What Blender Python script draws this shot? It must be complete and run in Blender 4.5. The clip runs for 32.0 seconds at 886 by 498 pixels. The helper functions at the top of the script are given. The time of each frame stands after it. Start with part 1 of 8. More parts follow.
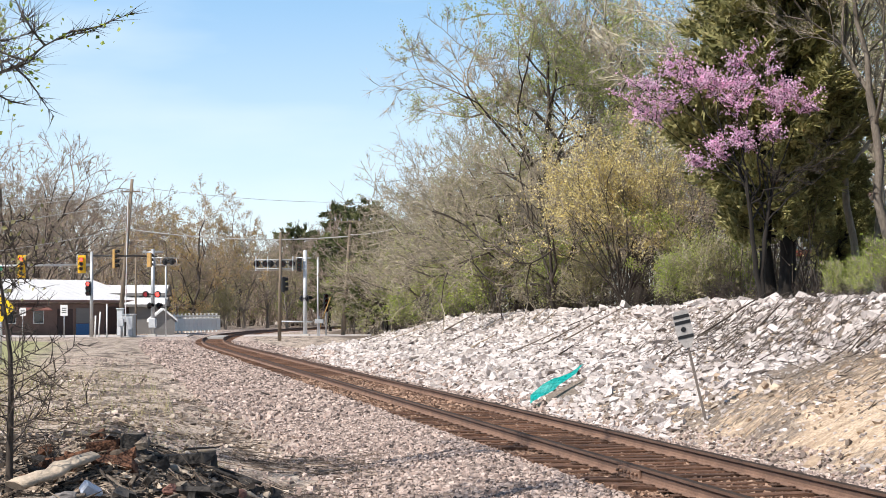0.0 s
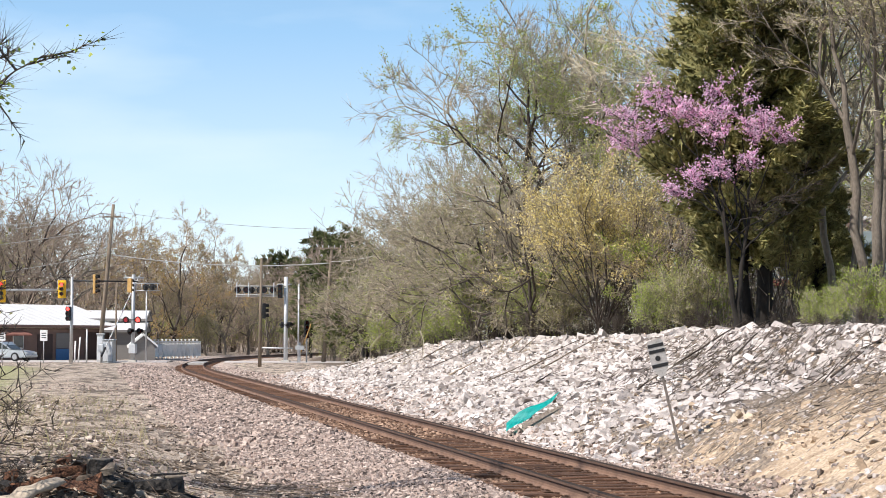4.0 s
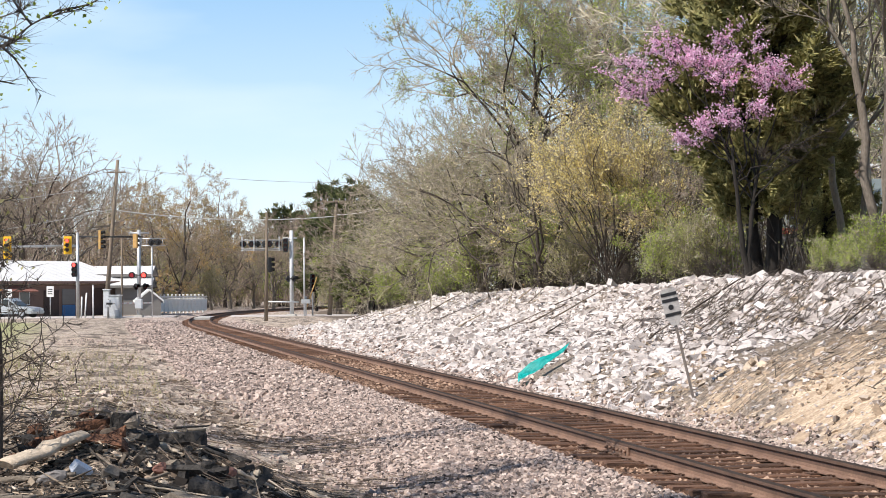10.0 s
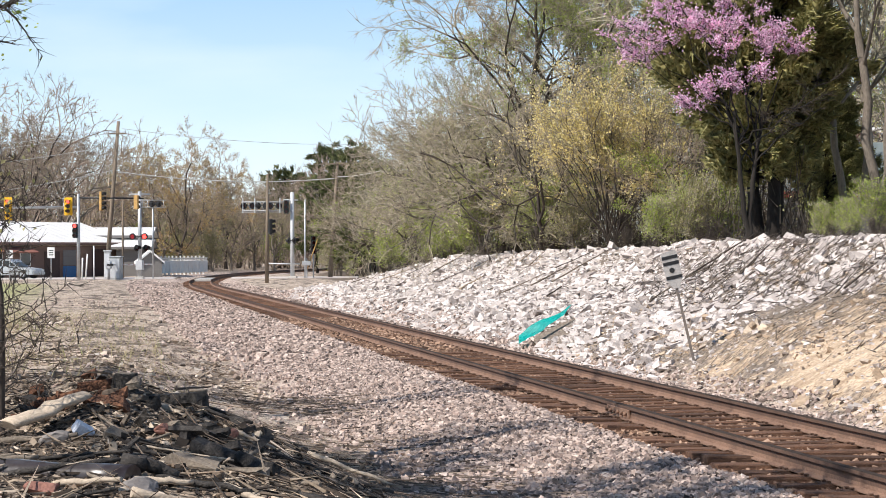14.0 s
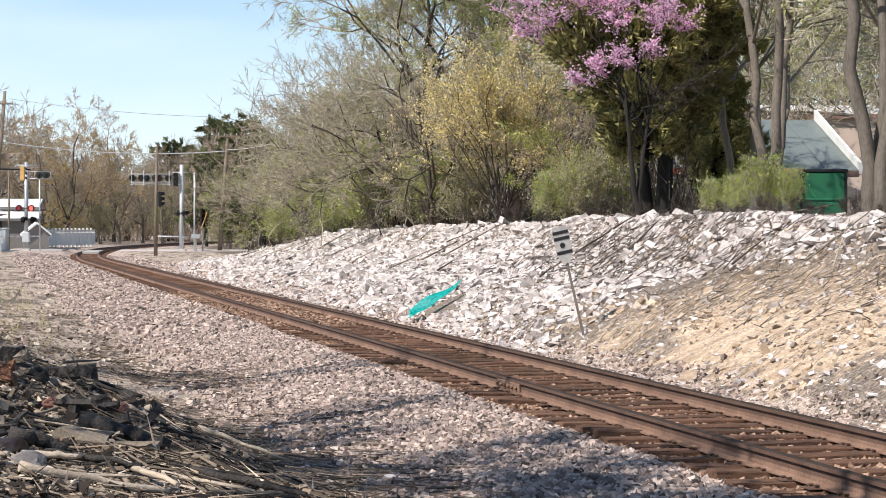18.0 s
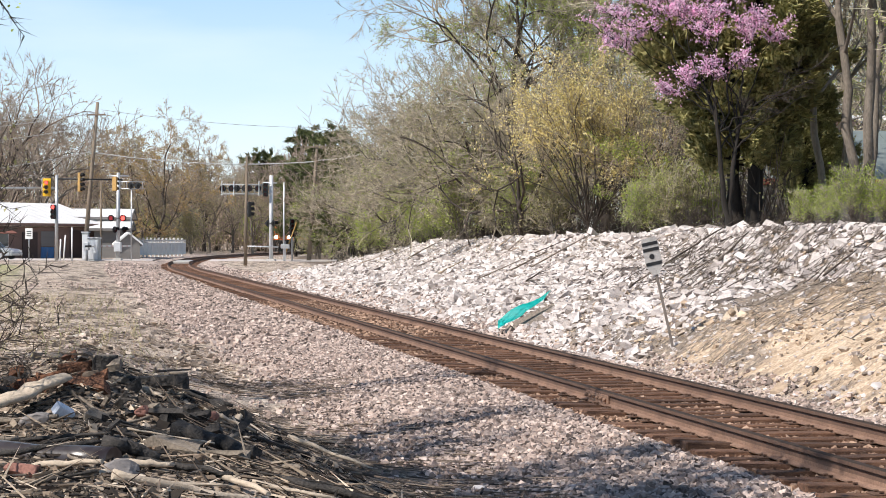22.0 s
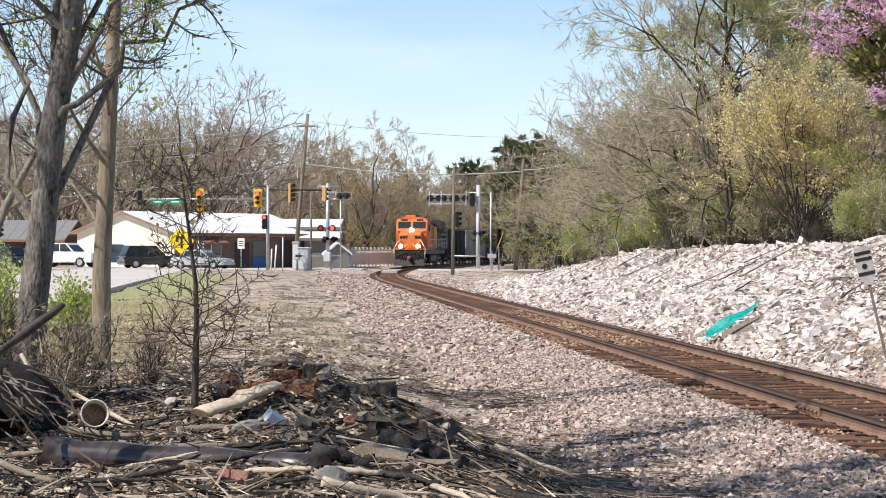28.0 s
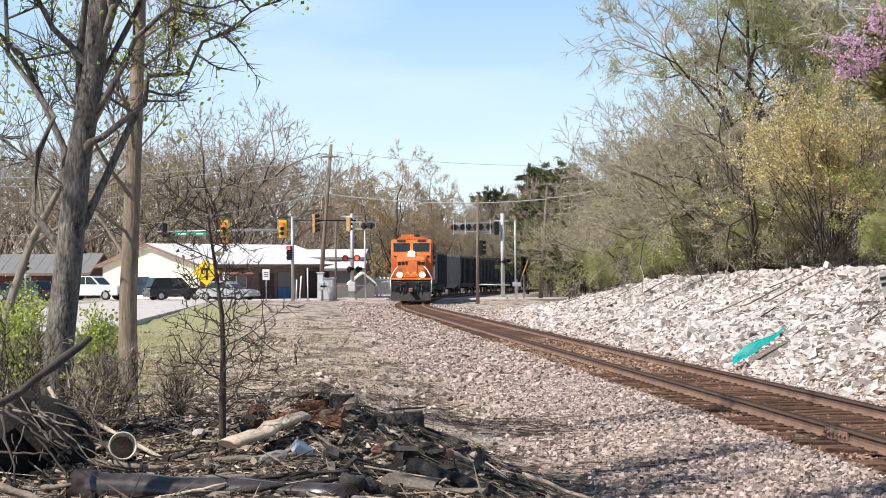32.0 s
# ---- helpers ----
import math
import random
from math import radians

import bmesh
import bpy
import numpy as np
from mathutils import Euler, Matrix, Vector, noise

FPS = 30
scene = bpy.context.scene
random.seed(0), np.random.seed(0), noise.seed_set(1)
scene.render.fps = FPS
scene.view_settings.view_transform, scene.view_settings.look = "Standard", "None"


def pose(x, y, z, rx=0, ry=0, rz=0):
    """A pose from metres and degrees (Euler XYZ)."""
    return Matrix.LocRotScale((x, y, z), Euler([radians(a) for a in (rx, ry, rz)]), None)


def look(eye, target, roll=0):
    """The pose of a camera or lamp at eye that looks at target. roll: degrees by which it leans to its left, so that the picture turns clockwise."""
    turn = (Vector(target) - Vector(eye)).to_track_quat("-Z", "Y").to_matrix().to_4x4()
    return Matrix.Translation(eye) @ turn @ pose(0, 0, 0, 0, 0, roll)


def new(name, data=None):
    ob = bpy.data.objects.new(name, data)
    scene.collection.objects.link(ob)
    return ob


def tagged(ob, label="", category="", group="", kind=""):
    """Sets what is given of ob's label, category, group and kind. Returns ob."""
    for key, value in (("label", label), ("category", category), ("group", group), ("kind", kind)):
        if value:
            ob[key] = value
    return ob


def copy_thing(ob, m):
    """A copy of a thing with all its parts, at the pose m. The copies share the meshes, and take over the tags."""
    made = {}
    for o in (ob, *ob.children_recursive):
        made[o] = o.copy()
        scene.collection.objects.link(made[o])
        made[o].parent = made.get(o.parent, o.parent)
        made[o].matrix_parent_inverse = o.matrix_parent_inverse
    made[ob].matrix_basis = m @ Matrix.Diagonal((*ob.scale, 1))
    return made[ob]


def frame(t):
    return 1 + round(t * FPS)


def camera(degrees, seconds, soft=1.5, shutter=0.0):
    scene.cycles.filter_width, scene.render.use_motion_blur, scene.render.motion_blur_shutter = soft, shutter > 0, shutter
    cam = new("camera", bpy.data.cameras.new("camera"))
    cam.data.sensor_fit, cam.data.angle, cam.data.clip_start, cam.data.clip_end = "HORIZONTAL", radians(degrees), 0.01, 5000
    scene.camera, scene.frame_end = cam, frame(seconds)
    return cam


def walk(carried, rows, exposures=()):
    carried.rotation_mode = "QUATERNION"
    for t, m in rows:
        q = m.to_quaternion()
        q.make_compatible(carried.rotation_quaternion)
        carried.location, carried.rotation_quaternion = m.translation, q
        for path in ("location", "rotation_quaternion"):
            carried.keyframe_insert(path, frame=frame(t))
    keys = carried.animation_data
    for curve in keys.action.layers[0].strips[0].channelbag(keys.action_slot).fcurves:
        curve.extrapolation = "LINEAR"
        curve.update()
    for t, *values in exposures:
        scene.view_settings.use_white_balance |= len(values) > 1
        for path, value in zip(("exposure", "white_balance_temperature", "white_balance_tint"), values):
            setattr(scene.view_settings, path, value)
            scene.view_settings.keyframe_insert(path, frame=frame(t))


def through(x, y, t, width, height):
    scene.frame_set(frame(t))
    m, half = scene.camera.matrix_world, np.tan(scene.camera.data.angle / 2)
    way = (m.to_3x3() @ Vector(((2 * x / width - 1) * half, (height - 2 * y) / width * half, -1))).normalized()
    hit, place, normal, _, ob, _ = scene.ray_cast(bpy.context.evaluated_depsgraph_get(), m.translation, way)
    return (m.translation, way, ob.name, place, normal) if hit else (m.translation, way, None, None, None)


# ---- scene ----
# ---- camera ----
def aim(x, y, z, turn, rise, lean):
    """A camera pose: place, degrees right of +Y, degrees above the level, degrees of lean to its left."""
    way = Vector((math.sin(radians(turn)) * math.cos(radians(rise)), math.cos(radians(turn)) * math.cos(radians(rise)), math.sin(radians(rise))))
    return look((x, y, z), Vector((x, y, z)) + way, lean)


cam = camera(26.34, 32.0, soft=0.9)
walk(cam, [
    (0, aim(0.047, 0.004, 1.852, -3.900, 1.921, -0.19)),
    (0.5, aim(0.089, 0.002, 1.848, -4.218, 2.170, 0.07)),
    (1, aim(0.131, 0.014, 1.846, -4.287, 2.342, 0.31)),
    (1.5, aim(0.185, -0.033, 1.852, -4.115, 2.521, 0.51)),
    (2, aim(0.187, -0.029, 1.850, -3.779, 2.690, 0.56)),
    (2.5, aim(0.166, -0.014, 1.847, -3.352, 2.959, 0.47)),
    (3, aim(0.173, -0.023, 1.851, -3.186, 3.016, 0.28)),
    (3.5, aim(0.175, -0.010, 1.852, -3.212, 2.919, 0.18)),
    (5.5, aim(0.181, -0.000, 1.849, -4.149, 2.396, 0.22)),
    (6, aim(0.185, 0.005, 1.849, -4.245, 2.448, 0.10)),
    (6.5, aim(0.191, -0.001, 1.847, -4.188, 2.441, -0.02)),
    (7, aim(0.189, 0.000, 1.842, -3.791, 2.390, -0.24)),
    (7.5, aim(0.171, 0.008, 1.842, -3.197, 2.328, -0.38)),
    (8, aim(0.127, 0.022, 1.845, -2.758, 2.213, -0.56)),
    (8.5, aim(0.071, 0.019, 1.838, -2.481, 2.155, -0.70)),
    (9, aim(0.039, -0.005, 1.839, -2.623, 2.009, -0.76)),
    (9.5, aim(0.029, -0.009, 1.834, -3.072, 1.706, -0.64)),
    (10, aim(0.022, -0.004, 1.833, -3.480, 1.309, -0.43)),
    (10.5, aim(0.020, 0.003, 1.831, -3.683, 1.060, -0.08)),
    (11, aim(0.016, 0.009, 1.828, -3.663, 0.922, 0.25)),
    (11.5, aim(0.024, -0.001, 1.827, -3.542, 0.902, 0.42)),
    (12, aim(0.021, -0.001, 1.828, -3.303, 0.926, 0.34)),
    (12.5, aim(0.017, -0.008, 1.826, -3.323, 0.787, 0.14)),
    (13, aim(0.015, 0.003, 1.828, -3.533, 0.507, -0.12)),
    (13.5, aim(0.014, -0.001, 1.826, -3.658, 0.262, -0.29)),
    (14, aim(0.012, -0.002, 1.830, -3.506, 0.173, -0.24)),
    (14.5, aim(0.009, -0.003, 1.828, -3.099, 0.220, -0.07)),
    (16.5, aim(-0.002, -0.000, 1.827, -1.560, 0.106, 0.42)),
    (17, aim(-0.005, -0.001, 1.824, -1.084, -0.238, 0.38)),
    (17.5, aim(-0.007, 0.017, 1.829, -0.604, -0.511, 0.28)),
    (18, aim(-0.009, 0.019, 1.827, -0.185, -0.610, 0.13)),
    (18.5, aim(-0.005, 0.022, 1.828, -0.040, -0.504, -0.01)),
    (19, aim(-0.000, 0.000, 1.830, -0.000, -0.222, -0.00)),
    (19.5, aim(-0.003, 0.029, 1.824, 0.091, -0.085, 0.07)),
    (20, aim(-0.005, 0.011, 1.828, 0.284, -0.070, 0.13)),
    (20.5, aim(-0.011, 0.011, 1.832, 0.453, -0.109, 0.09)),
    (21, aim(-0.013, 0.003, 1.831, 0.014, -0.152, 0.11)),
    (21.5, aim(-0.015, -0.001, 1.834, -1.261, -0.222, 0.12)),
    (22, aim(-0.019, -0.002, 1.833, -2.854, -0.303, 0.25)),
    (22.5, aim(-0.018, -0.003, 1.833, -4.176, -0.305, 0.39)),
    (23, aim(-0.017, -0.006, 1.837, -5.181, -0.266, 0.53)),
    (23.5, aim(-0.022, -0.005, 1.833, -5.820, -0.121, 0.67)),
    (24, aim(-0.025, -0.011, 1.837, -6.375, -0.036, 0.75)),
    (24.5, aim(-0.028, -0.006, 1.835, -6.925, 0.021, 0.76)),
    (25, aim(-0.025, -0.009, 1.835, -7.459, 0.039, 0.72)),
    (25.5, aim(-0.023, -0.010, 1.836, -8.014, 0.042, 0.61)),
    (26, aim(-0.027, -0.011, 1.834, -8.504, -0.002, 0.56)),
    (26.5, aim(-0.027, -0.000, 1.835, -8.870, -0.068, 0.47)),
    (28.5, aim(-0.022, 0.009, 1.832, -9.131, -0.017, 0.15)),
    (29, aim(-0.022, -0.004, 1.831, -9.167, 0.119, 0.03)),
    (29.5, aim(-0.025, -0.002, 1.832, -9.310, 0.235, -0.10)),
    (30, aim(-0.028, 0.005, 1.834, -9.575, 0.361, -0.26)),
    (30.5, aim(-0.027, -0.005, 1.833, -9.870, 0.456, -0.35)),
    (31, aim(-0.025, -0.011, 1.834, -10.079, 0.605, -0.41)),
    (31.5, aim(-0.027, -0.004, 1.831, -10.054, 0.789, -0.45)),
    (32, aim(-0.023, -0.016, 1.834, -9.844, 0.838, -0.45)),
])

# ---- light ----
SUN_DIR = Vector((-0.72, -0.6, 1.02)).normalized()
world = bpy.data.worlds.new("sky")
scene.world = world
world.use_nodes = True
wn = world.node_tree.nodes
sky = wn.new("ShaderNodeTexSky")
sky.sky_type = "NISHITA"
sky.sun_disc = False
sky.sun_elevation = math.asin(SUN_DIR.z)
sky.sun_rotation = math.atan2(SUN_DIR.x, SUN_DIR.y)
sky.air_density, sky.dust_density, sky.ozone_density = 1.0, 0.15, 2.0
cloud_at = wn.new("ShaderNodeTexCoord")
sky_map = wn.new("ShaderNodeMapping")
sky_map.inputs["Scale"].default_value = (1.0, 1.0, 1.75)
cloud_map = wn.new("ShaderNodeMapping")
cloud_map.inputs["Scale"].default_value = (2.2, 2.2, 9.0)
cloud_noise = wn.new("ShaderNodeTexNoise")
cloud_noise.inputs["Scale"].default_value = 1.7
cloud_noise.inputs["Detail"].default_value = 5.0
cloud_ramp = wn.new("ShaderNodeValToRGB")
cloud_ramp.color_ramp.elements[0].position, cloud_ramp.color_ramp.elements[1].position = 0.52, 1.0
cloud_ramp.color_ramp.elements[0].color = (0.0, 0.0, 0.0, 1)
haze_mix = wn.new("ShaderNodeMix")
haze_mix.data_type = "RGBA"
haze_mix.inputs["Factor"].default_value = 0.75
height = wn.new("ShaderNodeSeparateXYZ")
haze_ramp = wn.new("ShaderNodeValToRGB")
steps = haze_ramp.color_ramp.elements
steps[0].position, steps[0].color = 0.03, (0.62, 0.7, 0.74, 1)
steps[1].position, steps[1].color = 0.16, (0.27, 0.46, 0.67, 1)
for place, tone in ((0.09, (0.46, 0.6, 0.72, 1)), (0.4, (0.08, 0.145, 0.26, 1)), (1.0, (0.035, 0.07, 0.15, 1))):
    steps.new(place).color = tone
haze_gain = wn.new("ShaderNodeVectorMath")
haze_gain.operation = "SCALE"
haze_gain.inputs["Scale"].default_value = 9.3
cloud_mix = wn.new("ShaderNodeMix")
cloud_mix.data_type = "RGBA"
cloud_mix.inputs["B"].default_value = (5.6, 6.3, 6.9, 1)
wl = world.node_tree.links
wl.new(cloud_at.outputs["Generated"], sky_map.inputs["Vector"])
wl.new(sky_map.outputs["Vector"], sky.inputs["Vector"])
wl.new(cloud_at.outputs["Generated"], cloud_map.inputs["Vector"])
wl.new(cloud_map.outputs["Vector"], cloud_noise.inputs["Vector"])
wl.new(cloud_noise.outputs["Fac"], cloud_ramp.inputs["Fac"])
wl.new(cloud_ramp.outputs["Color"], cloud_mix.inputs["Factor"])
wl.new(cloud_at.outputs["Generated"], height.inputs["Vector"])
wl.new(height.outputs["Z"], haze_ramp.inputs["Fac"])
wl.new(haze_ramp.outputs["Color"], haze_gain.inputs[0])
wl.new(haze_gain.outputs[0], haze_mix.inputs["B"])
wl.new(sky.outputs["Color"], haze_mix.inputs["A"])
wl.new(haze_mix.outputs["Result"], cloud_mix.inputs["A"])
wl.new(cloud_mix.outputs["Result"], wn["Background"].inputs["Color"])
wn["Background"].inputs["Strength"].default_value = 0.15

sun_data = bpy.data.lights.new("sun", "SUN")
sun_data.energy, sun_data.angle, sun_data.color = 5.3, radians(0.53), (1.0, 0.93, 0.855)
sun = new("sun", sun_data)
sun.matrix_world = look(SUN_DIR * 200, (0, 0, 0))
scene.view_settings.exposure = 0.17

# ---- materials ----
def material(name, color, rough=0.8, metal=0.0, vary=0.25, scale=6.0, fine=60.0, bump=0.15, color2=None, glow=0.0, per=0.0, mapping=None, coat=0.0):
    """A surface with two scales of variation in colour and relief. per: variation between objects."""
    m = bpy.data.materials.new(name)
    m.use_nodes = True
    n, l = m.node_tree.nodes, m.node_tree.links
    b = n["Principled BSDF"]
    at = n.new("ShaderNodeTexCoord")
    mp = n.new("ShaderNodeMapping")
    mp.inputs["Scale"].default_value = mapping or (1, 1, 1)
    l.new(at.outputs["Object"], mp.inputs["Vector"])
    big, small = n.new("ShaderNodeTexNoise"), n.new("ShaderNodeTexNoise")
    for t, s in ((big, scale), (small, fine)):
        t.inputs["Scale"].default_value = s
        t.inputs["Detail"].default_value = 4.0
        l.new(mp.outputs["Vector"], t.inputs["Vector"])
    add = n.new("ShaderNodeMath")
    add.operation = "ADD"
    l.new(big.outputs["Fac"], add.inputs[0])
    l.new(small.outputs["Fac"], add.inputs[1])
    ramp = n.new("ShaderNodeMapRange")
    ramp.inputs["From Min"].default_value, ramp.inputs["From Max"].default_value = 0.7, 1.3
    l.new(add.outputs[0], ramp.inputs["Value"])
    mix = n.new("ShaderNodeMix")
    mix.data_type = "RGBA"
    c = Vector(color)
    lo = c * (1 - vary)
    hi = Vector(color2) if color2 else c * (1 + vary)
    mix.inputs["A"].default_value, mix.inputs["B"].default_value = (*lo, 1), (*hi, 1)
    l.new(ramp.outputs[0], mix.inputs["Factor"])
    out = mix.outputs["Result"]
    if per:
        info = n.new("ShaderNodeObjectInfo")
        rng = n.new("ShaderNodeMapRange")
        rng.inputs["To Min"].default_value, rng.inputs["To Max"].default_value = 1 - per, 1 + per
        l.new(info.outputs["Random"], rng.inputs["Value"])
        mul = n.new("ShaderNodeVectorMath")
        mul.operation = "SCALE"
        l.new(out, mul.inputs[0])
        l.new(rng.outputs[0], mul.inputs["Scale"])
        out = mul.outputs[0]
    l.new(out, b.inputs["Base Color"])
    b.inputs["Roughness"].default_value, b.inputs["Metallic"].default_value = rough, metal
    b.inputs["Coat Weight"].default_value = coat
    if bump:
        bp = n.new("ShaderNodeBump")
        bp.inputs["Strength"].default_value, bp.inputs["Distance"].default_value = bump, 0.02
        l.new(add.outputs[0], bp.inputs["Height"])
        l.new(bp.outputs[0], b.inputs["Normal"])
    if glow:
        b.inputs["Emission Color"].default_value, b.inputs["Emission Strength"].default_value = (*color, 1), glow
    return m


def island_material(name, colors, rough=0.85, fine=25.0, bump=0.3):
    """A surface whose loose pieces each take a tone of their own."""
    m = bpy.data.materials.new(name)
    m.use_nodes = True
    n, l = m.node_tree.nodes, m.node_tree.links
    b = n["Principled BSDF"]
    geo = n.new("ShaderNodeNewGeometry")
    info = n.new("ShaderNodeObjectInfo")
    add = n.new("ShaderNodeMath")
    add.operation = "ADD"
    l.new(geo.outputs["Random Per Island"], add.inputs[0])
    l.new(info.outputs["Random"], add.inputs[1])
    fr = n.new("ShaderNodeMath")
    fr.operation = "FRACT"
    l.new(add.outputs[0], fr.inputs[0])
    ramp = n.new("ShaderNodeValToRGB")
    e = ramp.color_ramp.elements
    e[0].color, e[1].color = (*colors[0], 1), (*colors[-1], 1)
    for i, c in enumerate(colors[1:-1]):
        x = e.new((i + 1) / (len(colors) - 1))
        x.color = (*c, 1)
    l.new(fr.outputs[0], ramp.inputs["Fac"])
    at = n.new("ShaderNodeTexCoord")
    tex = n.new("ShaderNodeTexNoise")
    tex.inputs["Scale"].default_value, tex.inputs["Detail"].default_value = fine, 4.0
    l.new(at.outputs["Object"], tex.inputs["Vector"])
    mul = n.new("ShaderNodeVectorMath")
    mul.operation = "SCALE"
    rng = n.new("ShaderNodeMapRange")
    rng.inputs["From Min"].default_value, rng.inputs["From Max"].default_value = 0.3, 0.7
    rng.inputs["To Min"].default_value, rng.inputs["To Max"].default_value = 0.75, 1.2
    l.new(tex.outputs["Fac"], rng.inputs["Value"])
    l.new(ramp.outputs["Color"], mul.inputs[0])
    l.new(rng.outputs[0], mul.inputs["Scale"])
    l.new(mul.outputs[0], b.inputs["Base Color"])
    b.inputs["Roughness"].default_value = rough
    if bump:
        bp = n.new("ShaderNodeBump")
        bp.inputs["Strength"].default_value, bp.inputs["Distance"].default_value = bump, 0.03
        l.new(tex.outputs["Fac"], bp.inputs["Height"])
        l.new(bp.outputs[0], b.inputs["Normal"])
    return m


def leaf_material(name, colors, through=0.35):
    m = island_material(name, colors, rough=0.6, fine=3.0, bump=0)
    n, l = m.node_tree.nodes, m.node_tree.links
    b = n["Principled BSDF"]
    tr = n.new("ShaderNodeBsdfTranslucent")
    mix = n.new("ShaderNodeMixShader")
    mix.inputs[0].default_value = through
    l.new(b.inputs["Base Color"].links[0].from_socket, tr.inputs["Color"])
    l.new(b.outputs[0], mix.inputs[1])
    l.new(tr.outputs[0], mix.inputs[2])
    l.new(mix.outputs[0], n["Material Output"].inputs["Surface"])
    return m


BARK = material("bark", (0.17, 0.145, 0.12), 0.95, vary=0.35, scale=5, fine=30, bump=0.6, mapping=(1, 1, 0.3), per=0.2)
BARK_PALE = material("pale_bark", (0.27, 0.23, 0.18), 0.95, vary=0.35, scale=4, fine=26, bump=0.6, mapping=(1, 1, 0.25), per=0.1)
BARK_GREY = material("grey_brown_bark", (0.075, 0.065, 0.056), 0.95, vary=0.6, scale=7, fine=38, bump=1.0, mapping=(1, 1, 0.4), color2=(0.27, 0.24, 0.21))
BARK_BLACK = material("black_bark", (0.022, 0.018, 0.015), 0.95, vary=0.4, scale=5, fine=30, bump=0.6, mapping=(1, 1, 0.3))
BARK_DARK = material("dark_bark", (0.07, 0.055, 0.045), 0.95, vary=0.4, scale=5, fine=30, bump=0.6, mapping=(1, 1, 0.3))
TWIG = island_material("twig", [(0.17, 0.145, 0.11), (0.49, 0.425, 0.325), (0.25, 0.21, 0.16), (0.72, 0.64, 0.5)], 0.9, bump=0)
TWIG_PALE = island_material("pale_twig", [(0.3, 0.26, 0.19), (0.56, 0.5, 0.37), (0.76, 0.69, 0.53)], 0.9, bump=0)
TWIG_BROWN = island_material("brown_twig", [(0.15, 0.115, 0.09), (0.42, 0.33, 0.26), (0.22, 0.17, 0.13), (0.66, 0.54, 0.43)], 0.9, bump=0)
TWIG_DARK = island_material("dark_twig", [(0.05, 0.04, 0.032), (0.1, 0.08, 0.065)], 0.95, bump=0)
LEAF_SPRING = leaf_material("spring_leaf", [(0.24, 0.29, 0.06), (0.42, 0.48, 0.13), (0.56, 0.59, 0.22)])
LEAF_OLIVE = leaf_material("olive_leaf", [(0.17, 0.165, 0.06), (0.36, 0.345, 0.14), (0.52, 0.48, 0.24)])
LEAF_YELLOW = leaf_material("yellow_leaf", [(0.58, 0.46, 0.16), (0.78, 0.655, 0.28), (0.92, 0.83, 0.5)])
LEAF_BRIGHT = leaf_material("bright_leaf", [(0.25, 0.34, 0.045), (0.42, 0.53, 0.08), (0.56, 0.64, 0.16)])
LEAF_RUST = leaf_material("rust_leaf", [(0.4, 0.25, 0.1), (0.56, 0.37, 0.15), (0.55, 0.46, 0.17)])
CEDAR_GREEN = leaf_material("cedar_foliage", [(0.17, 0.17, 0.062), (0.34, 0.325, 0.125), (0.5, 0.45, 0.2)], 0.35)
PINE_GREEN = leaf_material("pine_foliage", [(0.07, 0.085, 0.03), (0.13, 0.15, 0.05), (0.22, 0.23, 0.085)], 0.25)
BLOSSOM = leaf_material("pink_blossom", [(0.88, 0.47, 0.71), (0.96, 0.66, 0.85), (0.99, 0.8, 0.93)], 0.5)
STONE = island_material("limestone", [(0.3, 0.26, 0.24), (0.62, 0.56, 0.53), (0.77, 0.71, 0.685), (0.4, 0.35, 0.325), (0.7, 0.64, 0.615)], 0.9, fine=9, bump=0.5)
BALLAST = island_material("ballast_stone", [(0.03, 0.024, 0.022), (0.37, 0.28, 0.24), (0.55, 0.435, 0.375), (0.1, 0.077, 0.067), (0.7, 0.57, 0.5), (0.21, 0.16, 0.137)], 0.9, fine=20, bump=0.3)
TIE = material("creosote_tie", (0.085, 0.042, 0.027), 0.9, vary=0.5, scale=4, fine=40, bump=0.5, mapping=(1, 8, 8), per=0.4, color2=(0.22, 0.115, 0.068))
RUST = material("rusted_steel", (0.2, 0.115, 0.08), 0.8, metal=0.1, vary=0.3, scale=3, fine=50, bump=0.2, color2=(0.32, 0.2, 0.14))
PLATE = material("rusted_tie_plate", (0.12, 0.068, 0.045), 0.9, metal=0.0, vary=0.4, scale=5, fine=50, bump=0.3)
RAIL_TOP = material("worn_rail_head", (0.05, 0.038, 0.032), 0.75, metal=0.0, vary=0.2, scale=2, fine=30, bump=0.05)
RAIL_TOP.node_tree.nodes["Principled BSDF"].inputs["Specular IOR Level"].default_value = 0.08
RUST_BALLAST = island_material("rusty_ballast", [(0.06, 0.033, 0.022), (0.26, 0.155, 0.1), (0.46, 0.31, 0.22), (0.14, 0.08, 0.052)], 0.9, fine=20, bump=0.3)
RAIL_DARK = material("brown_rail_web", (0.12, 0.07, 0.05), 0.8, metal=0.0, vary=0.3, scale=3, fine=40, bump=0.2)
GALV = material("galvanised_steel", (0.5, 0.51, 0.52), 0.45, metal=0.6, vary=0.15, scale=3, fine=30, bump=0.05)
ALU = material("aluminium_paint", (0.62, 0.64, 0.66), 0.5, metal=0.3, vary=0.12, scale=3, fine=30, bump=0.05)
BLACK = material("black_paint", (0.015, 0.015, 0.016), 0.5, vary=0.2, bump=0.05)
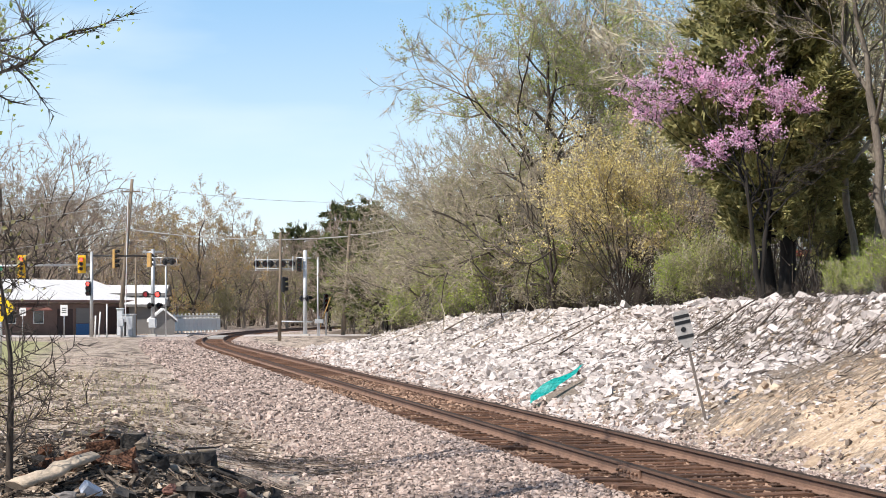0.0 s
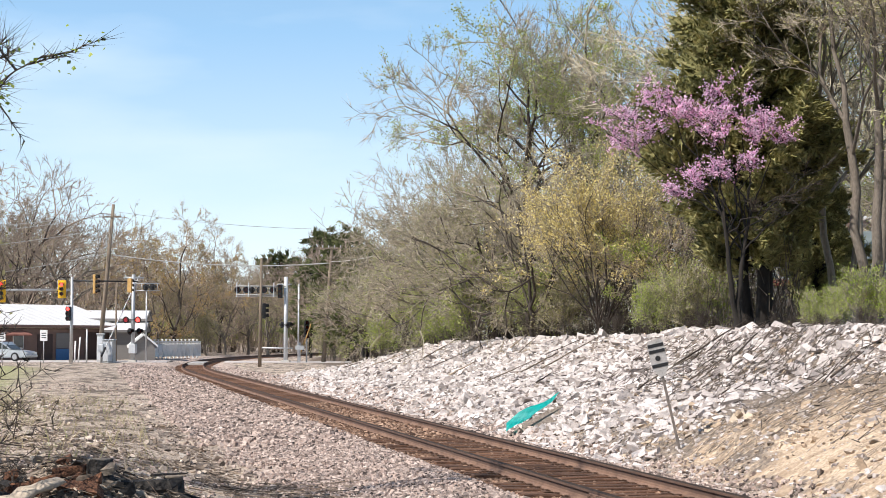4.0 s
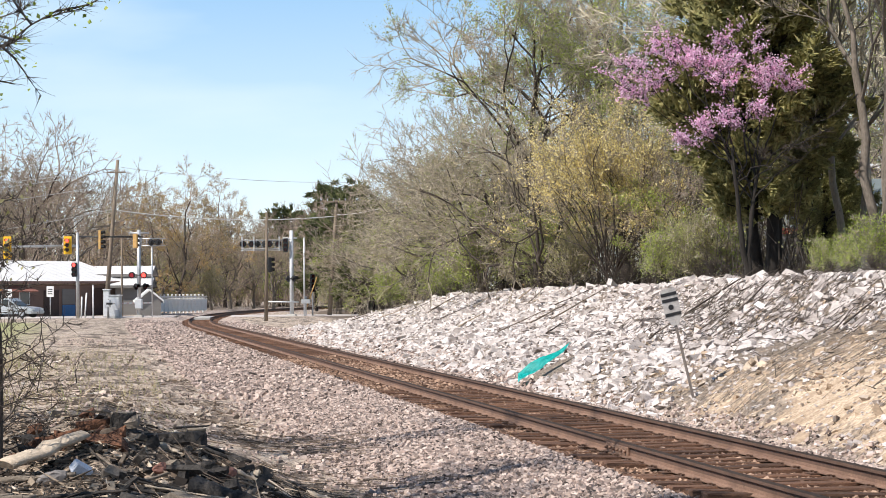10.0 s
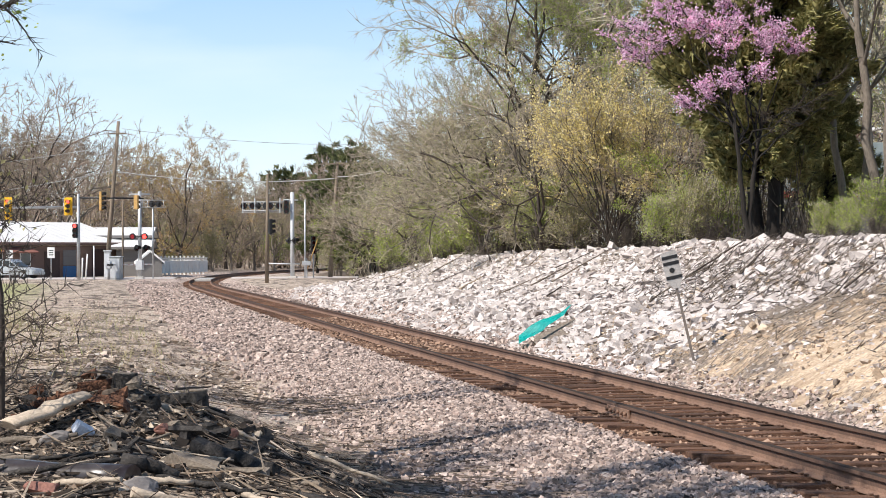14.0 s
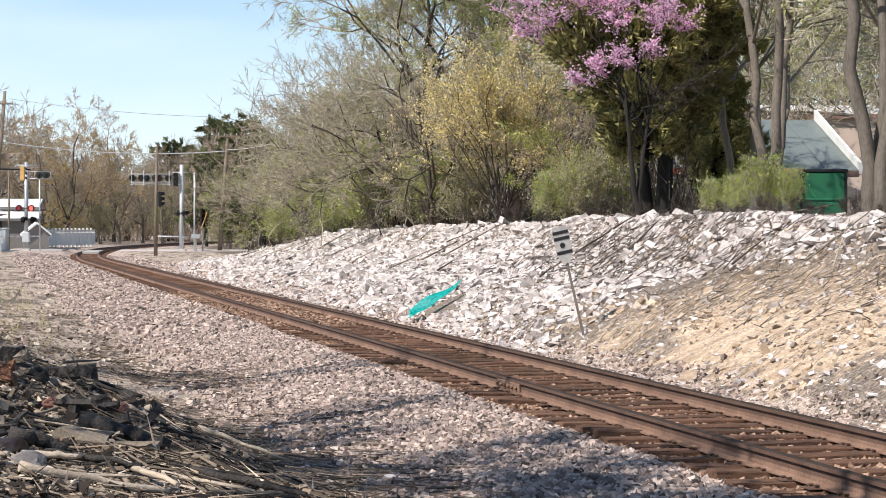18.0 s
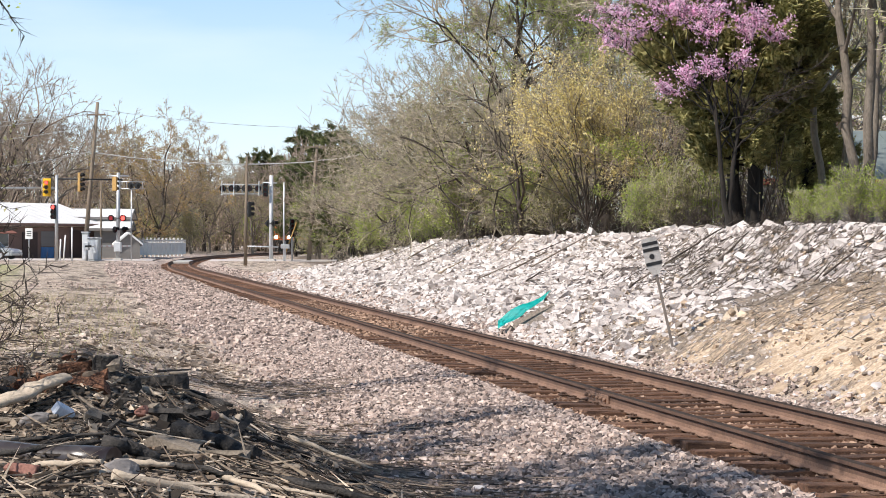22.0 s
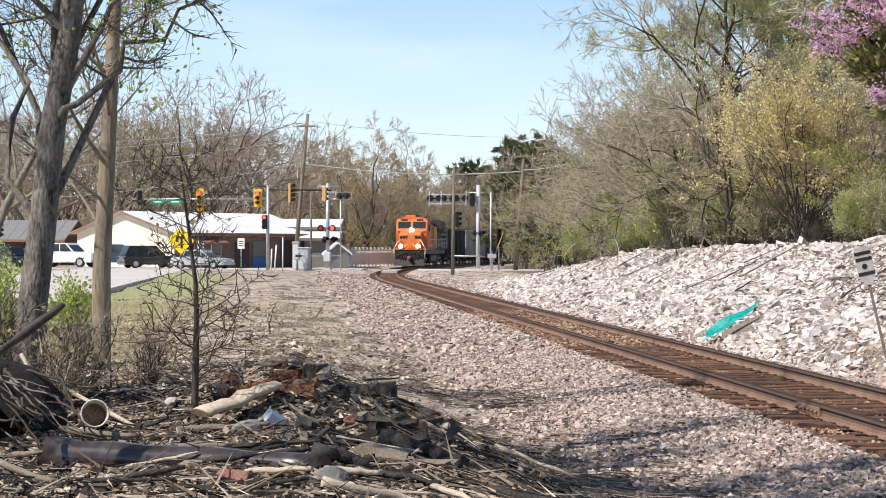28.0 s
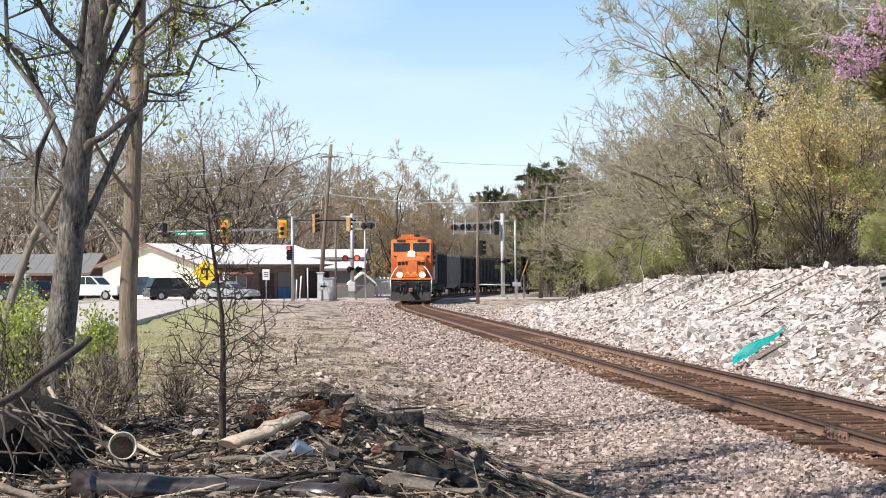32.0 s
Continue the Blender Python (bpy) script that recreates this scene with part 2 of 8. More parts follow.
POLE_WOOD = material("weathered_pole", (0.2, 0.155, 0.115), 0.95, vary=0.35, scale=2, fine=25, bump=0.4, mapping=(1, 1, 0.1), color2=(0.3, 0.24, 0.18))
YELLOW = material("signal_yellow", (0.85, 0.5, 0.02), 0.5, vary=0.1, bump=0.02)
SIGN_YELLOW = material("sign_yellow", (0.9, 0.62, 0.01), 0.4, vary=0.08, bump=0.02)
RED_GLOW = material("lit_red_lens", (1.0, 0.05, 0.04), 0.3, glow=4.0, bump=0)
LENS_DARK = material("dark_lens", (0.05, 0.01, 0.01), 0.2, bump=0)
DIRTY_PLASTIC = material("dirty_white_plastic", (0.6, 0.57, 0.51), 0.6, vary=0.3, scale=9, bump=0.1)
WHITE_PAINT = material("white_paint", (0.78, 0.78, 0.76), 0.6, vary=0.08, scale=2, bump=0.05)
GREEN_SIGN = material("green_sign", (0.01, 0.3, 0.16), 0.5, vary=0.1, bump=0)
ORANGE = material("orange_paint", (0.7, 0.185, 0.045), 0.5, vary=0.22, scale=1.5, fine=9, bump=0.04, coat=0.15)
LOCO_YELLOW = material("yellow_stripe", (0.7, 0.42, 0.05), 0.5, vary=0.15, bump=0.03)
TEAL = material("teal_sheet", (0.0, 0.5, 0.47), 0.45, vary=0.15, scale=2, bump=0.1)

# ---- the lie of the land ----
SLOPE = -0.2518                      # the straight track: x = 7.40 + SLOPE * y
ALONG = Vector((SLOPE, 1, 0)).normalized()
ACROSS = Vector((ALONG.y, -ALONG.x, 0))
BEND_Y, BEND_R = 109.0, 440.0
BEND = Vector((7.40 + SLOPE * BEND_Y, BEND_Y, 0))
CENTRE = BEND + ACROSS * BEND_R


def track_point(s, o=0.0, z=0.0):
    """A place s metres past the start of the bend (less than 0: on the straight) and o metres right of the track's middle; and its heading."""
    if s <= 0:
        p, a = BEND + ALONG * s + ACROSS * o, 0.0
    else:
        a = s / BEND_R
        p = CENTRE - (ACROSS * math.cos(a) - ALONG * math.sin(a)) * (BEND_R - o)
    way = ALONG * math.cos(a) + ACROSS * math.sin(a)
    return Vector((p.x, p.y, z)), way


def track_frame(x, y):
    """s and o of places, as arrays."""
    dx, dy = x - BEND.x, y - BEND.y
    s = dx * ALONG.x + dy * ALONG.y
    o = dx * ACROSS.x + dy * ACROSS.y
    cx, cy = x - CENTRE.x, y - CENTRE.y
    r = np.hypot(cx, cy)
    ca = -(cx * ACROSS.x + cy * ACROSS.y)
    sa = cx * ALONG.x + cy * ALONG.y
    ang = np.arctan2(sa, ca)
    bent = s > 0
    return np.where(bent, ang * BEND_R, s), np.where(bent, BEND_R - r, o)


def wave(x, y, k, seed):
    """Smooth uneven ground, about -1 to 1."""
    r = np.random.RandomState(seed)
    z = np.zeros_like(x)
    for _ in range(5):
        a, p, f = r.uniform(0, 6.28), r.uniform(0, 6.28), k * r.uniform(0.6, 1.8)
        z = z + np.sin((x * math.cos(a) + y * math.sin(a)) * f + p) / 5
    return z * 1.6


def land(x, y):
    """The height of the ground at places, as arrays."""
    x, y = np.asarray(x, float), np.asarray(y, float)
    s, o = track_frame(x, y)
    crest = np.interp(y, [-20, 30, 40, 77, 104, 119, 140], [2.0, 2.0, 2.05, 1.67, 0.5, 0.1, 0.05])
    near = np.interp(y, [-10, 14, 19, 26, 36, 60, 120], [0.35, 0.3, 0.34, 0.12, -0.05, -0.12, 0.1])
    ditch = np.interp(y, [0, 14, 20, 30, 60, 120, 150], [-0.1, -0.25, -0.5, -0.45, -0.35, -0.1, 0.0])
    left = np.where(o > -1.3, -0.232, np.where(o > -1.55, -0.232 + (-1.3 - o) * 0.05,
           np.where(o > -3.9, -0.22 + (o + 1.55) / -2.35 * (ditch + 0.22),
           np.where(o > -4.6, ditch, np.where(o > -7.0, ditch + (near - ditch) * (-4.6 - o) / 2.4, near)))))
    t = np.clip((o - 2.2) / 5.3, 0, 1)
    right = np.where(o < 1.3, -0.232, np.where(o < 1.55, -0.232 + (o - 1.3) * 0.05, np.where(o < 2.2, -0.22 - (o - 1.55) * 0.15, -0.32 + (crest + 0.32) * (t + 0.06 * np.sin(t * 6.28)))))
    right = np.where(o > 7.5, crest + 0.25 * np.clip((o - 7.5) / 14, 0, 1), right)
    z = np.where(o < 0, left, right)
    flat = np.clip((s - 28) / 8, 0, 1) * np.clip((62 - s) / 8, 0, 1) * np.clip((np.abs(o) - 1.5) / 0.4, 0, 1) * np.clip((30 - np.abs(o)) / 8, 0, 1)
    z = z + (0.02 - z) * flat
    # the brushy mound, and the general unevenness away from the track
    mound = 0.38 * np.exp(-(((x + 3.85) / 1.5) ** 2 + ((y - 17.1) / 1.4) ** 2))
    heap = np.exp(-(((x + 4.6) / 3.6) ** 2 + ((y - 15.6) / 3.4) ** 2))
    mound = mound + heap * (0.07 * wave(x, y, 4.5, 15) + 0.045 * wave(x, y, 9.0, 16))
    off = np.clip((np.abs(o) - 2.0) / 3, 0, 1)
    return z + mound + off * (0.06 * wave(x, y, 0.9, 3) + 0.035 * wave(x, y, 3.1, 4)) * np.clip(1.3 - np.abs(y - 20) / 120, 0.15, 1)


def ground_z(x, y):
    return float(land(np.array([x]), np.array([y]))[0])


def mesh_of(name, verts, faces, mats, smooth=False, pick=None):
    """A mesh from arrays of vertices and of faces with equal corners."""
    me = bpy.data.meshes.new(name)
    verts, faces = np.asarray(verts, np.float32), np.asarray(faces, np.int32)
    k = faces.shape[1]
    me.vertices.add(len(verts))
    me.vertices.foreach_set("co", verts.ravel())
    me.loops.add(faces.size)
    me.loops.foreach_set("vertex_index", faces.ravel())
    me.polygons.add(len(faces))
    me.polygons.foreach_set("loop_start", np.arange(0, faces.size, k, dtype=np.int32))
    me.polygons.foreach_set("use_smooth", np.full(len(faces), smooth, bool))
    for m in mats if isinstance(mats, (list, tuple)) else [mats]:
        me.materials.append(m)
    if pick is not None:
        me.polygons.foreach_set("material_index", np.asarray(pick, np.int32))
    me.update(calc_edges=True)
    return me


def spaced(parts):
    """Steps along a line: (from, to, step) pieces joined."""
    out = []
    for a, b, d in parts:
        out += list(np.arange(a, b, d))
    return np.array(out + [parts[-1][1]])


def grow_steps(a, first, last, ratio=1.25):
    out, d, x = [], first, a
    while abs(x) < last:
        x += d
        d *= ratio
        out.append(x)
    return out


def build_ground():
    us = np.array(sorted(list(spaced([(-14, -8, 0.3), (-8, 9, 0.17), (9, 16, 0.6)])) + [-v for v in grow_steps(14, 0.6, 2600)] + grow_steps(16, 0.8, 2600)))
    ys = np.array(sorted(list(spaced([(4, 11, 0.7), (11, 32, 0.22), (32, 60, 0.45), (60, 135, 1.2)])) + grow_steps(135, 2, 3500, 1.18) + [4 - v for v in grow_steps(0, 1.5, 1500, 1.4)]))
    u, y = np.meshgrid(us, ys)
    x = 7.40 + SLOPE * np.clip(y, -40, 160) + u
    z = land(x, y)
    verts = np.stack([x, y, z], -1).reshape(-1, 3)
    nu = len(us)
    a = (np.arange(len(ys) - 1)[:, None] * nu + np.arange(nu - 1)[None]).ravel()
    me = mesh_of("ground", verts, np.stack([a, a + 1, a + nu + 1, a + nu], 1), GROUND, True)
    s, o = track_frame(x.ravel(), y.ravel())
    yy, xx = y.ravel(), x.ravel()
    ballast = np.clip(1 - (np.abs(o + 0.9) - np.interp(yy, [30, 70, 130], [2.6, 3.0, 3.4])) / 0.9, 0, 1)
    rock = np.clip((o - 2.0) / 0.7, 0, 1) * np.clip((9.0 - o) / 1.2, 0, 1) * np.clip((100 - yy) / 15, 0, 1)
    grass = np.clip((-o - 6.5) / 7, 0, 1) * np.clip((yy - 22) / 8, 0, 1) * np.clip((125 - yy) / 10, 0, 1)
    wood = np.clip((o - 8.0) / 2, 0, 1)
    clay = np.clip(1 - np.hypot((o - 4.4) / 2.9, (yy - 27) / 8.0), 0, 1) * 1.5 + 0.25 * wave(xx, yy, 1.3, 8) * (o > 2.3)
    bed = np.clip((1.55 - np.abs(o)) / 0.4, 0, 1)
    # dark: litter round the heap and shade along the ditch, painted into the ground
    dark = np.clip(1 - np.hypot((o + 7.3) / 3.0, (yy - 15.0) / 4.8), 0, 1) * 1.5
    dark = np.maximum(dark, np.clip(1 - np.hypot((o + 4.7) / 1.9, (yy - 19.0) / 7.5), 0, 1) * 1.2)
    for key, v in (("ballast", ballast), ("rock", rock), ("grass", grass), ("wood", wood), ("clay", clay), ("dark", dark), ("bed", bed)):
        me.attributes.new(key, "FLOAT", "POINT").data.foreach_set("value", np.clip(v, 0, 1).astype(np.float32))
    return tagged(new("ground", me), "gravelly ground with ballast, bare soil and dry grass", "ground", kind="structure")


def ground_material():
    m = bpy.data.materials.new("ground_cover")
    m.use_nodes = True
    n, l = m.node_tree.nodes, m.node_tree.links
    b = n["Principled BSDF"]
    b.inputs["Roughness"].default_value = 0.95
    at = n.new("ShaderNodeNewGeometry")

    def noise_tex(scale, detail=5.0, kind="ShaderNodeTexNoise"):
        t = n.new(kind)
        t.inputs["Scale"].default_value = scale
        if kind == "ShaderNodeTexNoise":
            t.inputs["Detail"].default_value = detail
        l.new(at.outputs["Position"], t.inputs["Vector"])
        return t

    broad, mid, fine = noise_tex(0.6), noise_tex(3.2), noise_tex(22.0)
    cells = noise_tex(11.0, kind="ShaderNodeTexVoronoi")

    lean = n.new("ShaderNodeMapping")
    lean.inputs["Rotation"].default_value = (0, 0, 0.55)
    lean.inputs["Scale"].default_value = (1.3, 4.2, 2.0)
    l.new(at.outputs["Position"], lean.inputs["Vector"])
    streak = n.new("ShaderNodeTexNoise")
    streak.inputs["Scale"].default_value, streak.inputs["Detail"].default_value = 1.0, 6.0
    l.new(lean.outputs["Vector"], streak.inputs["Vector"])

    drift = n.new("ShaderNodeMapping")
    drift.inputs["Rotation"].default_value = (0, 0, 0.25)
    drift.inputs["Scale"].default_value = (1.5, 0.42, 1.0)
    l.new(at.outputs["Position"], drift.inputs["Vector"])
    patch = n.new("ShaderNodeTexNoise")
    patch.inputs["Scale"].default_value, patch.inputs["Detail"].default_value = 0.9, 8.0
    patch.inputs["Roughness"].default_value = 0.72
    l.new(drift.outputs["Vector"], patch.inputs["Vector"])

    def blend(fac, a, c):
        x = n.new("ShaderNodeMix")
        x.data_type = "RGBA"
        for key, v in (("Factor", fac), ("A", a), ("B", c)):
            if isinstance(v, tuple):
                x.inputs[key].default_value = (*v, 1)
            else:
                l.new(v, x.inputs[key])
        return x.outputs["Result"]

    def mask(key, wobble=1.0):
        a = n.new("ShaderNodeAttribute")
        a.attribute_name = key
        w = n.new("ShaderNodeMath")
        w.operation = "MULTIPLY_ADD"
        l.new(mid.outputs["Fac"], w.inputs[0])
        w.inputs[1].default_value, w.inputs[2].default_value = wobble, -wobble / 2
        s = n.new("ShaderNodeMath")
        s.operation = "ADD"
        l.new(a.outputs["Fac"], s.inputs[0])
        l.new(w.outputs[0], s.inputs[1])
        r = n.new("ShaderNodeMapRange")
        r.inputs["From Min"].default_value, r.inputs["From Max"].default_value = 0.35, 0.65
        l.new(s.outputs[0], r.inputs["Value"])
        return r.outputs[0]

    def ramp(src, lo=0.35, hi=0.65):
        r = n.new("ShaderNodeMapRange")
        r.inputs["From Min"].default_value, r.inputs["From Max"].default_value = lo, hi
        l.new(src, r.inputs["Value"])
        return r.outputs[0]

    soil = blend(ramp(mid.outputs["Fac"]), blend(ramp(fine.outputs["Fac"], 0.44, 0.56), (0.13, 0.1, 0.08), (0.56, 0.455, 0.37)), blend(ramp(fine.outputs["Fac"], 0.42, 0.58), (0.4, 0.315, 0.245), (0.78, 0.66, 0.55)))
    humus = blend(ramp(fine.outputs["Fac"], 0.4, 0.6), (0.05, 0.04, 0.032), (0.24, 0.185, 0.145))
    soil = blend(ramp(broad.outputs["Fac"], 0.45, 0.7), soil, blend(ramp(fine.outputs["Fac"]), (0.36, 0.28, 0.205), (0.64, 0.52, 0.405)))
    soil = blend(ramp(patch.outputs["Fac"], 0.48, 0.57), soil, humus)
    grassy = blend(ramp(fine.outputs["Fac"]), (0.2, 0.23, 0.08), (0.46, 0.42, 0.23))
    rusty = blend(ramp(fine.outputs["Fac"]), (0.08, 0.045, 0.03), (0.26, 0.155, 0.1))
    stony = blend(ramp(cells.outputs["Color"], 0.2, 0.8), (0.24, 0.18, 0.15), (0.66, 0.53, 0.45))
    rocky = blend(ramp(fine.outputs["Fac"]), (0.1, 0.08, 0.064), (0.32, 0.26, 0.21))
    clayey = blend(ramp(streak.outputs["Fac"], 0.38, 0.62), blend(ramp(fine.outputs["Fac"]), (0.3, 0.215, 0.145), (0.52, 0.39, 0.27)), blend(ramp(fine.outputs["Fac"], 0.4, 0.6), (0.48, 0.36, 0.25), (0.76, 0.61, 0.46)))
    litter = blend(ramp(fine.outputs["Fac"]), (0.1, 0.075, 0.055), (0.2, 0.155, 0.115))
    # brown litter, with the shade between its pieces painted near-black
    litter_shade = blend(ramp(fine.outputs["Fac"], 0.4, 0.6), (0.02, 0.016, 0.013), (0.4, 0.315, 0.24))
    col = blend(mask("grass"), soil, grassy)
    col = blend(mask("rock", 0.3), col, rocky)
    col = blend(mask("clay", 1.6), col, clayey)
    col = blend(mask("wood"), col, litter)
    col = blend(mask("dark", 1.3), col, litter_shade)
    col = blend(mask("ballast", 1.8), col, stony)
    col = blend(mask("bed", 0.4), col, rusty)
    l.new(col, b.inputs["Base Color"])
    add = n.new("ShaderNodeMath")
    add.operation = "ADD"
    l.new(fine.outputs["Fac"], add.inputs[0])
    l.new(cells.outputs["Distance"], add.inputs[1])
    bp = n.new("ShaderNodeBump")
    bp.inputs["Strength"].default_value, bp.inputs["Distance"].default_value = 0.7, 0.05
    l.new(add.outputs[0], bp.inputs["Height"])
    l.new(bp.outputs[0], b.inputs["Normal"])
    return m


GROUND = ground_material()
ground = build_ground()

# ---- building helpers ----
def part(name, bm, mat, parent=None, label="", m=None):
    """Links a bmesh, or a mesh, as one object under a thing or a part."""
    if isinstance(bm, bmesh.types.BMesh):
        me = bpy.data.meshes.new(name)
        bm.to_mesh(me)
        bm.free()
        for x in mat if isinstance(mat, (list, tuple)) else [mat]:
            me.materials.append(x)
    else:
        me = bm
    ob = new(name, me)
    if parent:
        ob.parent = parent
    if m is not None:
        ob.matrix_basis = m
    if label:
        ob["label"] = label
    return ob


def thing(name, m, label, category, group="", kind=""):
    ob = new(name)
    ob.empty_display_size = 0.3
    ob.matrix_basis = m
    return tagged(ob, label, category, group, kind)


def box(size, at=(0, 0, 0), bevel=0.0, bm=None, turn=None, index=0):
    """A bevelled block, its middle at at."""
    bm = bm or bmesh.new()
    made = bmesh.ops.create_cube(bm, size=1.0)["verts"]
    bmesh.ops.scale(bm, vec=size, verts=made)
    faces = {f for v in made for f in v.link_faces}
    for f in faces:
        f.material_index = index
    if bevel:
        edges = list({e for v in made for e in v.link_edges})
        out = bmesh.ops.bevel(bm, geom=edges, offset=bevel, segments=1, affect="EDGES", clamp_overlap=True)
        made = list({v for f in out["faces"] for v in f.verts} | {v for v in made if v.is_valid})
        for f in {f for v in made for f in v.link_faces}:
            f.material_index = index
    if turn is not None:
        bmesh.ops.transform(bm, matrix=turn, verts=made)
    bmesh.ops.translate(bm, vec=at, verts=made)
    return bm


def rod(a, b, r1, r2=None, sides=10, bm=None, index=0):
    """A round bar from a to b."""
    bm = bm or bmesh.new()
    a, b = Vector(a), Vector(b)
    d = b - a
    m = Matrix.Translation((a + b) / 2) @ d.to_track_quat("Z", "Y").to_matrix().to_4x4()
    made = bmesh.ops.create_cone(bm, cap_ends=True, segments=sides, radius1=r1, radius2=r1 if r2 is None else r2, depth=d.length, matrix=m)["verts"]
    for f in {f for v in made for f in v.link_faces}:
        f.material_index = index
        f.smooth = len(f.verts) == 4
    return bm


def prism(outline, a, b, axis="y", bm=None, index=0):
    """An outline in the plane across the axis, drawn out from a to b."""
    bm = bm or bmesh.new()

    def at(p, t):
        return {"x": (t, p[0], p[1]), "y": (p[0], t, p[1]), "z": (p[0], p[1], t)}[axis]

    one, two = [bm.verts.new(at(p, a)) for p in outline], [bm.verts.new(at(p, b)) for p in outline]
    n = len(outline)
    fs = [bm.faces.new(one), bm.faces.new(two[::-1])]
    fs += [bm.faces.new((one[i], two[i], two[(i + 1) % n], one[(i + 1) % n])) for i in range(n)]
    for f in fs:
        f.material_index = index
    bmesh.ops.recalc_face_normals(bm, faces=fs)
    return bm


def wire(points, r, mat, name, label, category="cable"):
    """A slack cable through points."""
    cu = bpy.data.curves.new(name, "CURVE")
    cu.dimensions, cu.bevel_depth, cu.bevel_resolution = "3D", r, 1
    sp = cu.splines.new("POLY")
    sp.points.add(len(points) - 1)
    for q, p in zip(sp.points, points):
        q.co = (*p, 1)
    cu.materials.append(mat)
    ob = new(name, cu)
    return tagged(ob, label, category)


def sag(a, b, drop, n=14):
    a, b = Vector(a), Vector(b)
    return [a.lerp(b, i / n) - Vector((0, 0, drop * 4 * (i / n) * (1 - i / n))) for i in range(n + 1)]


def tubes(lines, radii, sides):
    """Tapered tubes along many lines of equal length: arrays of places (b, k, 3) and of radii (b, k)."""
    lines, radii = np.asarray(lines, float), np.asarray(radii, float)
    b, k, _ = lines.shape
    d = np.gradient(lines, axis=1)
    d /= np.linalg.norm(d, axis=2, keepdims=True) + 1e-9
    ref = np.where(np.abs(d[:, :1, 2:3]) > 0.8, np.array([1.0, 0, 0]), np.array([0, 0, 1.0]))
    u = np.cross(d, np.broadcast_to(ref, d.shape))
    u /= np.linalg.norm(u, axis=2, keepdims=True) + 1e-9
    v = np.cross(d, u)
    a = np.arange(sides) / sides * 2 * math.pi
    ring = lines[:, :, None] + radii[:, :, None, None] * (u[:, :, None] * np.cos(a)[None, None, :, None] + v[:, :, None] * np.sin(a)[None, None, :, None])
    verts = ring.reshape(-1, 3)
    i = (np.arange(b)[:, None, None] * k + np.arange(k - 1)[None, :, None]) * sides
    j = np.arange(sides)
    faces = np.stack([i + j, i + (j + 1) % sides, i + sides + (j + 1) % sides, i + sides + j], -1).reshape(-1, 4)
    return verts, faces


def spikes(base, tip, r, sides=3):
    """Thin cones from base to tip, as triangles."""
    base, tip = np.asarray(base, float), np.asarray(tip, float)
    n = len(base)
    d = tip - base
    d /= np.linalg.norm(d, axis=1, keepdims=True) + 1e-9
    ref = np.where(np.abs(d[:, 2:3]) > 0.8, np.array([1.0, 0, 0]), np.array([0, 0, 1.0]))
    u = np.cross(d, ref)
    u /= np.linalg.norm(u, axis=1, keepdims=True) + 1e-9
    v = np.cross(d, u)
    a = np.arange(sides) / sides * 2 * math.pi
    r = np.broadcast_to(np.asarray(r, float), (n,))
    ring = base[:, None] + r[:, None, None] * (u[:, None] * np.cos(a)[None, :, None] + v[:, None] * np.sin(a)[None, :, None])
    verts = np.concatenate([ring, tip[:, None]], 1).reshape(-1, 3)
    i = np.arange(n)[:, None] * (sides + 1)
    j = np.arange(sides)
    faces = np.stack([i + j, i + (j + 1) % sides, np.broadcast_to(i + sides, (n, sides))], -1).reshape(-1, 3)
    return verts, faces


def blades(at, size, rng, flat=0.0):
    """Small leaves, two triangles each, folded along the middle."""
    n = len(at)
    d = rng.normal(size=(n, 3))
    d[:, 2] *= 1 - flat
    d /= np.linalg.norm(d, axis=1, keepdims=True)
    e = np.cross(d, rng.normal(size=(n, 3)))
    e /= np.linalg.norm(e, axis=1, keepdims=True) + 1e-9
    s = (size * rng.uniform(0.6, 1.3, n))[:, None]
    up = np.cross(d, e) * s * 0.12
    verts = np.stack([at - d * s * 0.5, at + e * s * 0.36 + up, at + d * s * 0.5, at - e * s * 0.36 + up], 1).reshape(-1, 3)
    i = np.arange(n)[:, None] * 4
    faces = np.concatenate([i + np.array([[0, 1, 2]]), i + np.array([[0, 2, 3]])], 0)
    return verts, faces


def chunk(rng, rough=0.28, flat=0.7):
    """An angular broken stone about 1 m across: a skewed block with two corners knocked off, its verts and triangles."""
    v = np.array([(x, y, z) for z in (-1, 1) for y in (-1, 1) for x in (-1, 1)], float) * np.array([0.46, 0.36, 0.4 * flat])
    v = v * (1 + rng.uniform(-rough, rough, (8, 3))) + rng.uniform(-0.06, 0.06, (8, 3)) * np.array([1, 1, flat])
    top = v[4:].mean(0) + np.array([rng.uniform(-0.12, 0.12), rng.uniform(-0.1, 0.1), rng.uniform(-0.03, 0.03) * flat])
    v = np.concatenate([v, top[None]])
    f = np.array([(0, 2, 1), (1, 2, 3), (0, 1, 5), (0, 5, 4), (1, 3, 7), (1, 7, 5), (3, 2, 6), (3, 6, 7), (2, 0, 4), (2, 4, 6), (4, 5, 8), (5, 7, 8), (7, 6, 8), (6, 4, 8)])
    return v, f


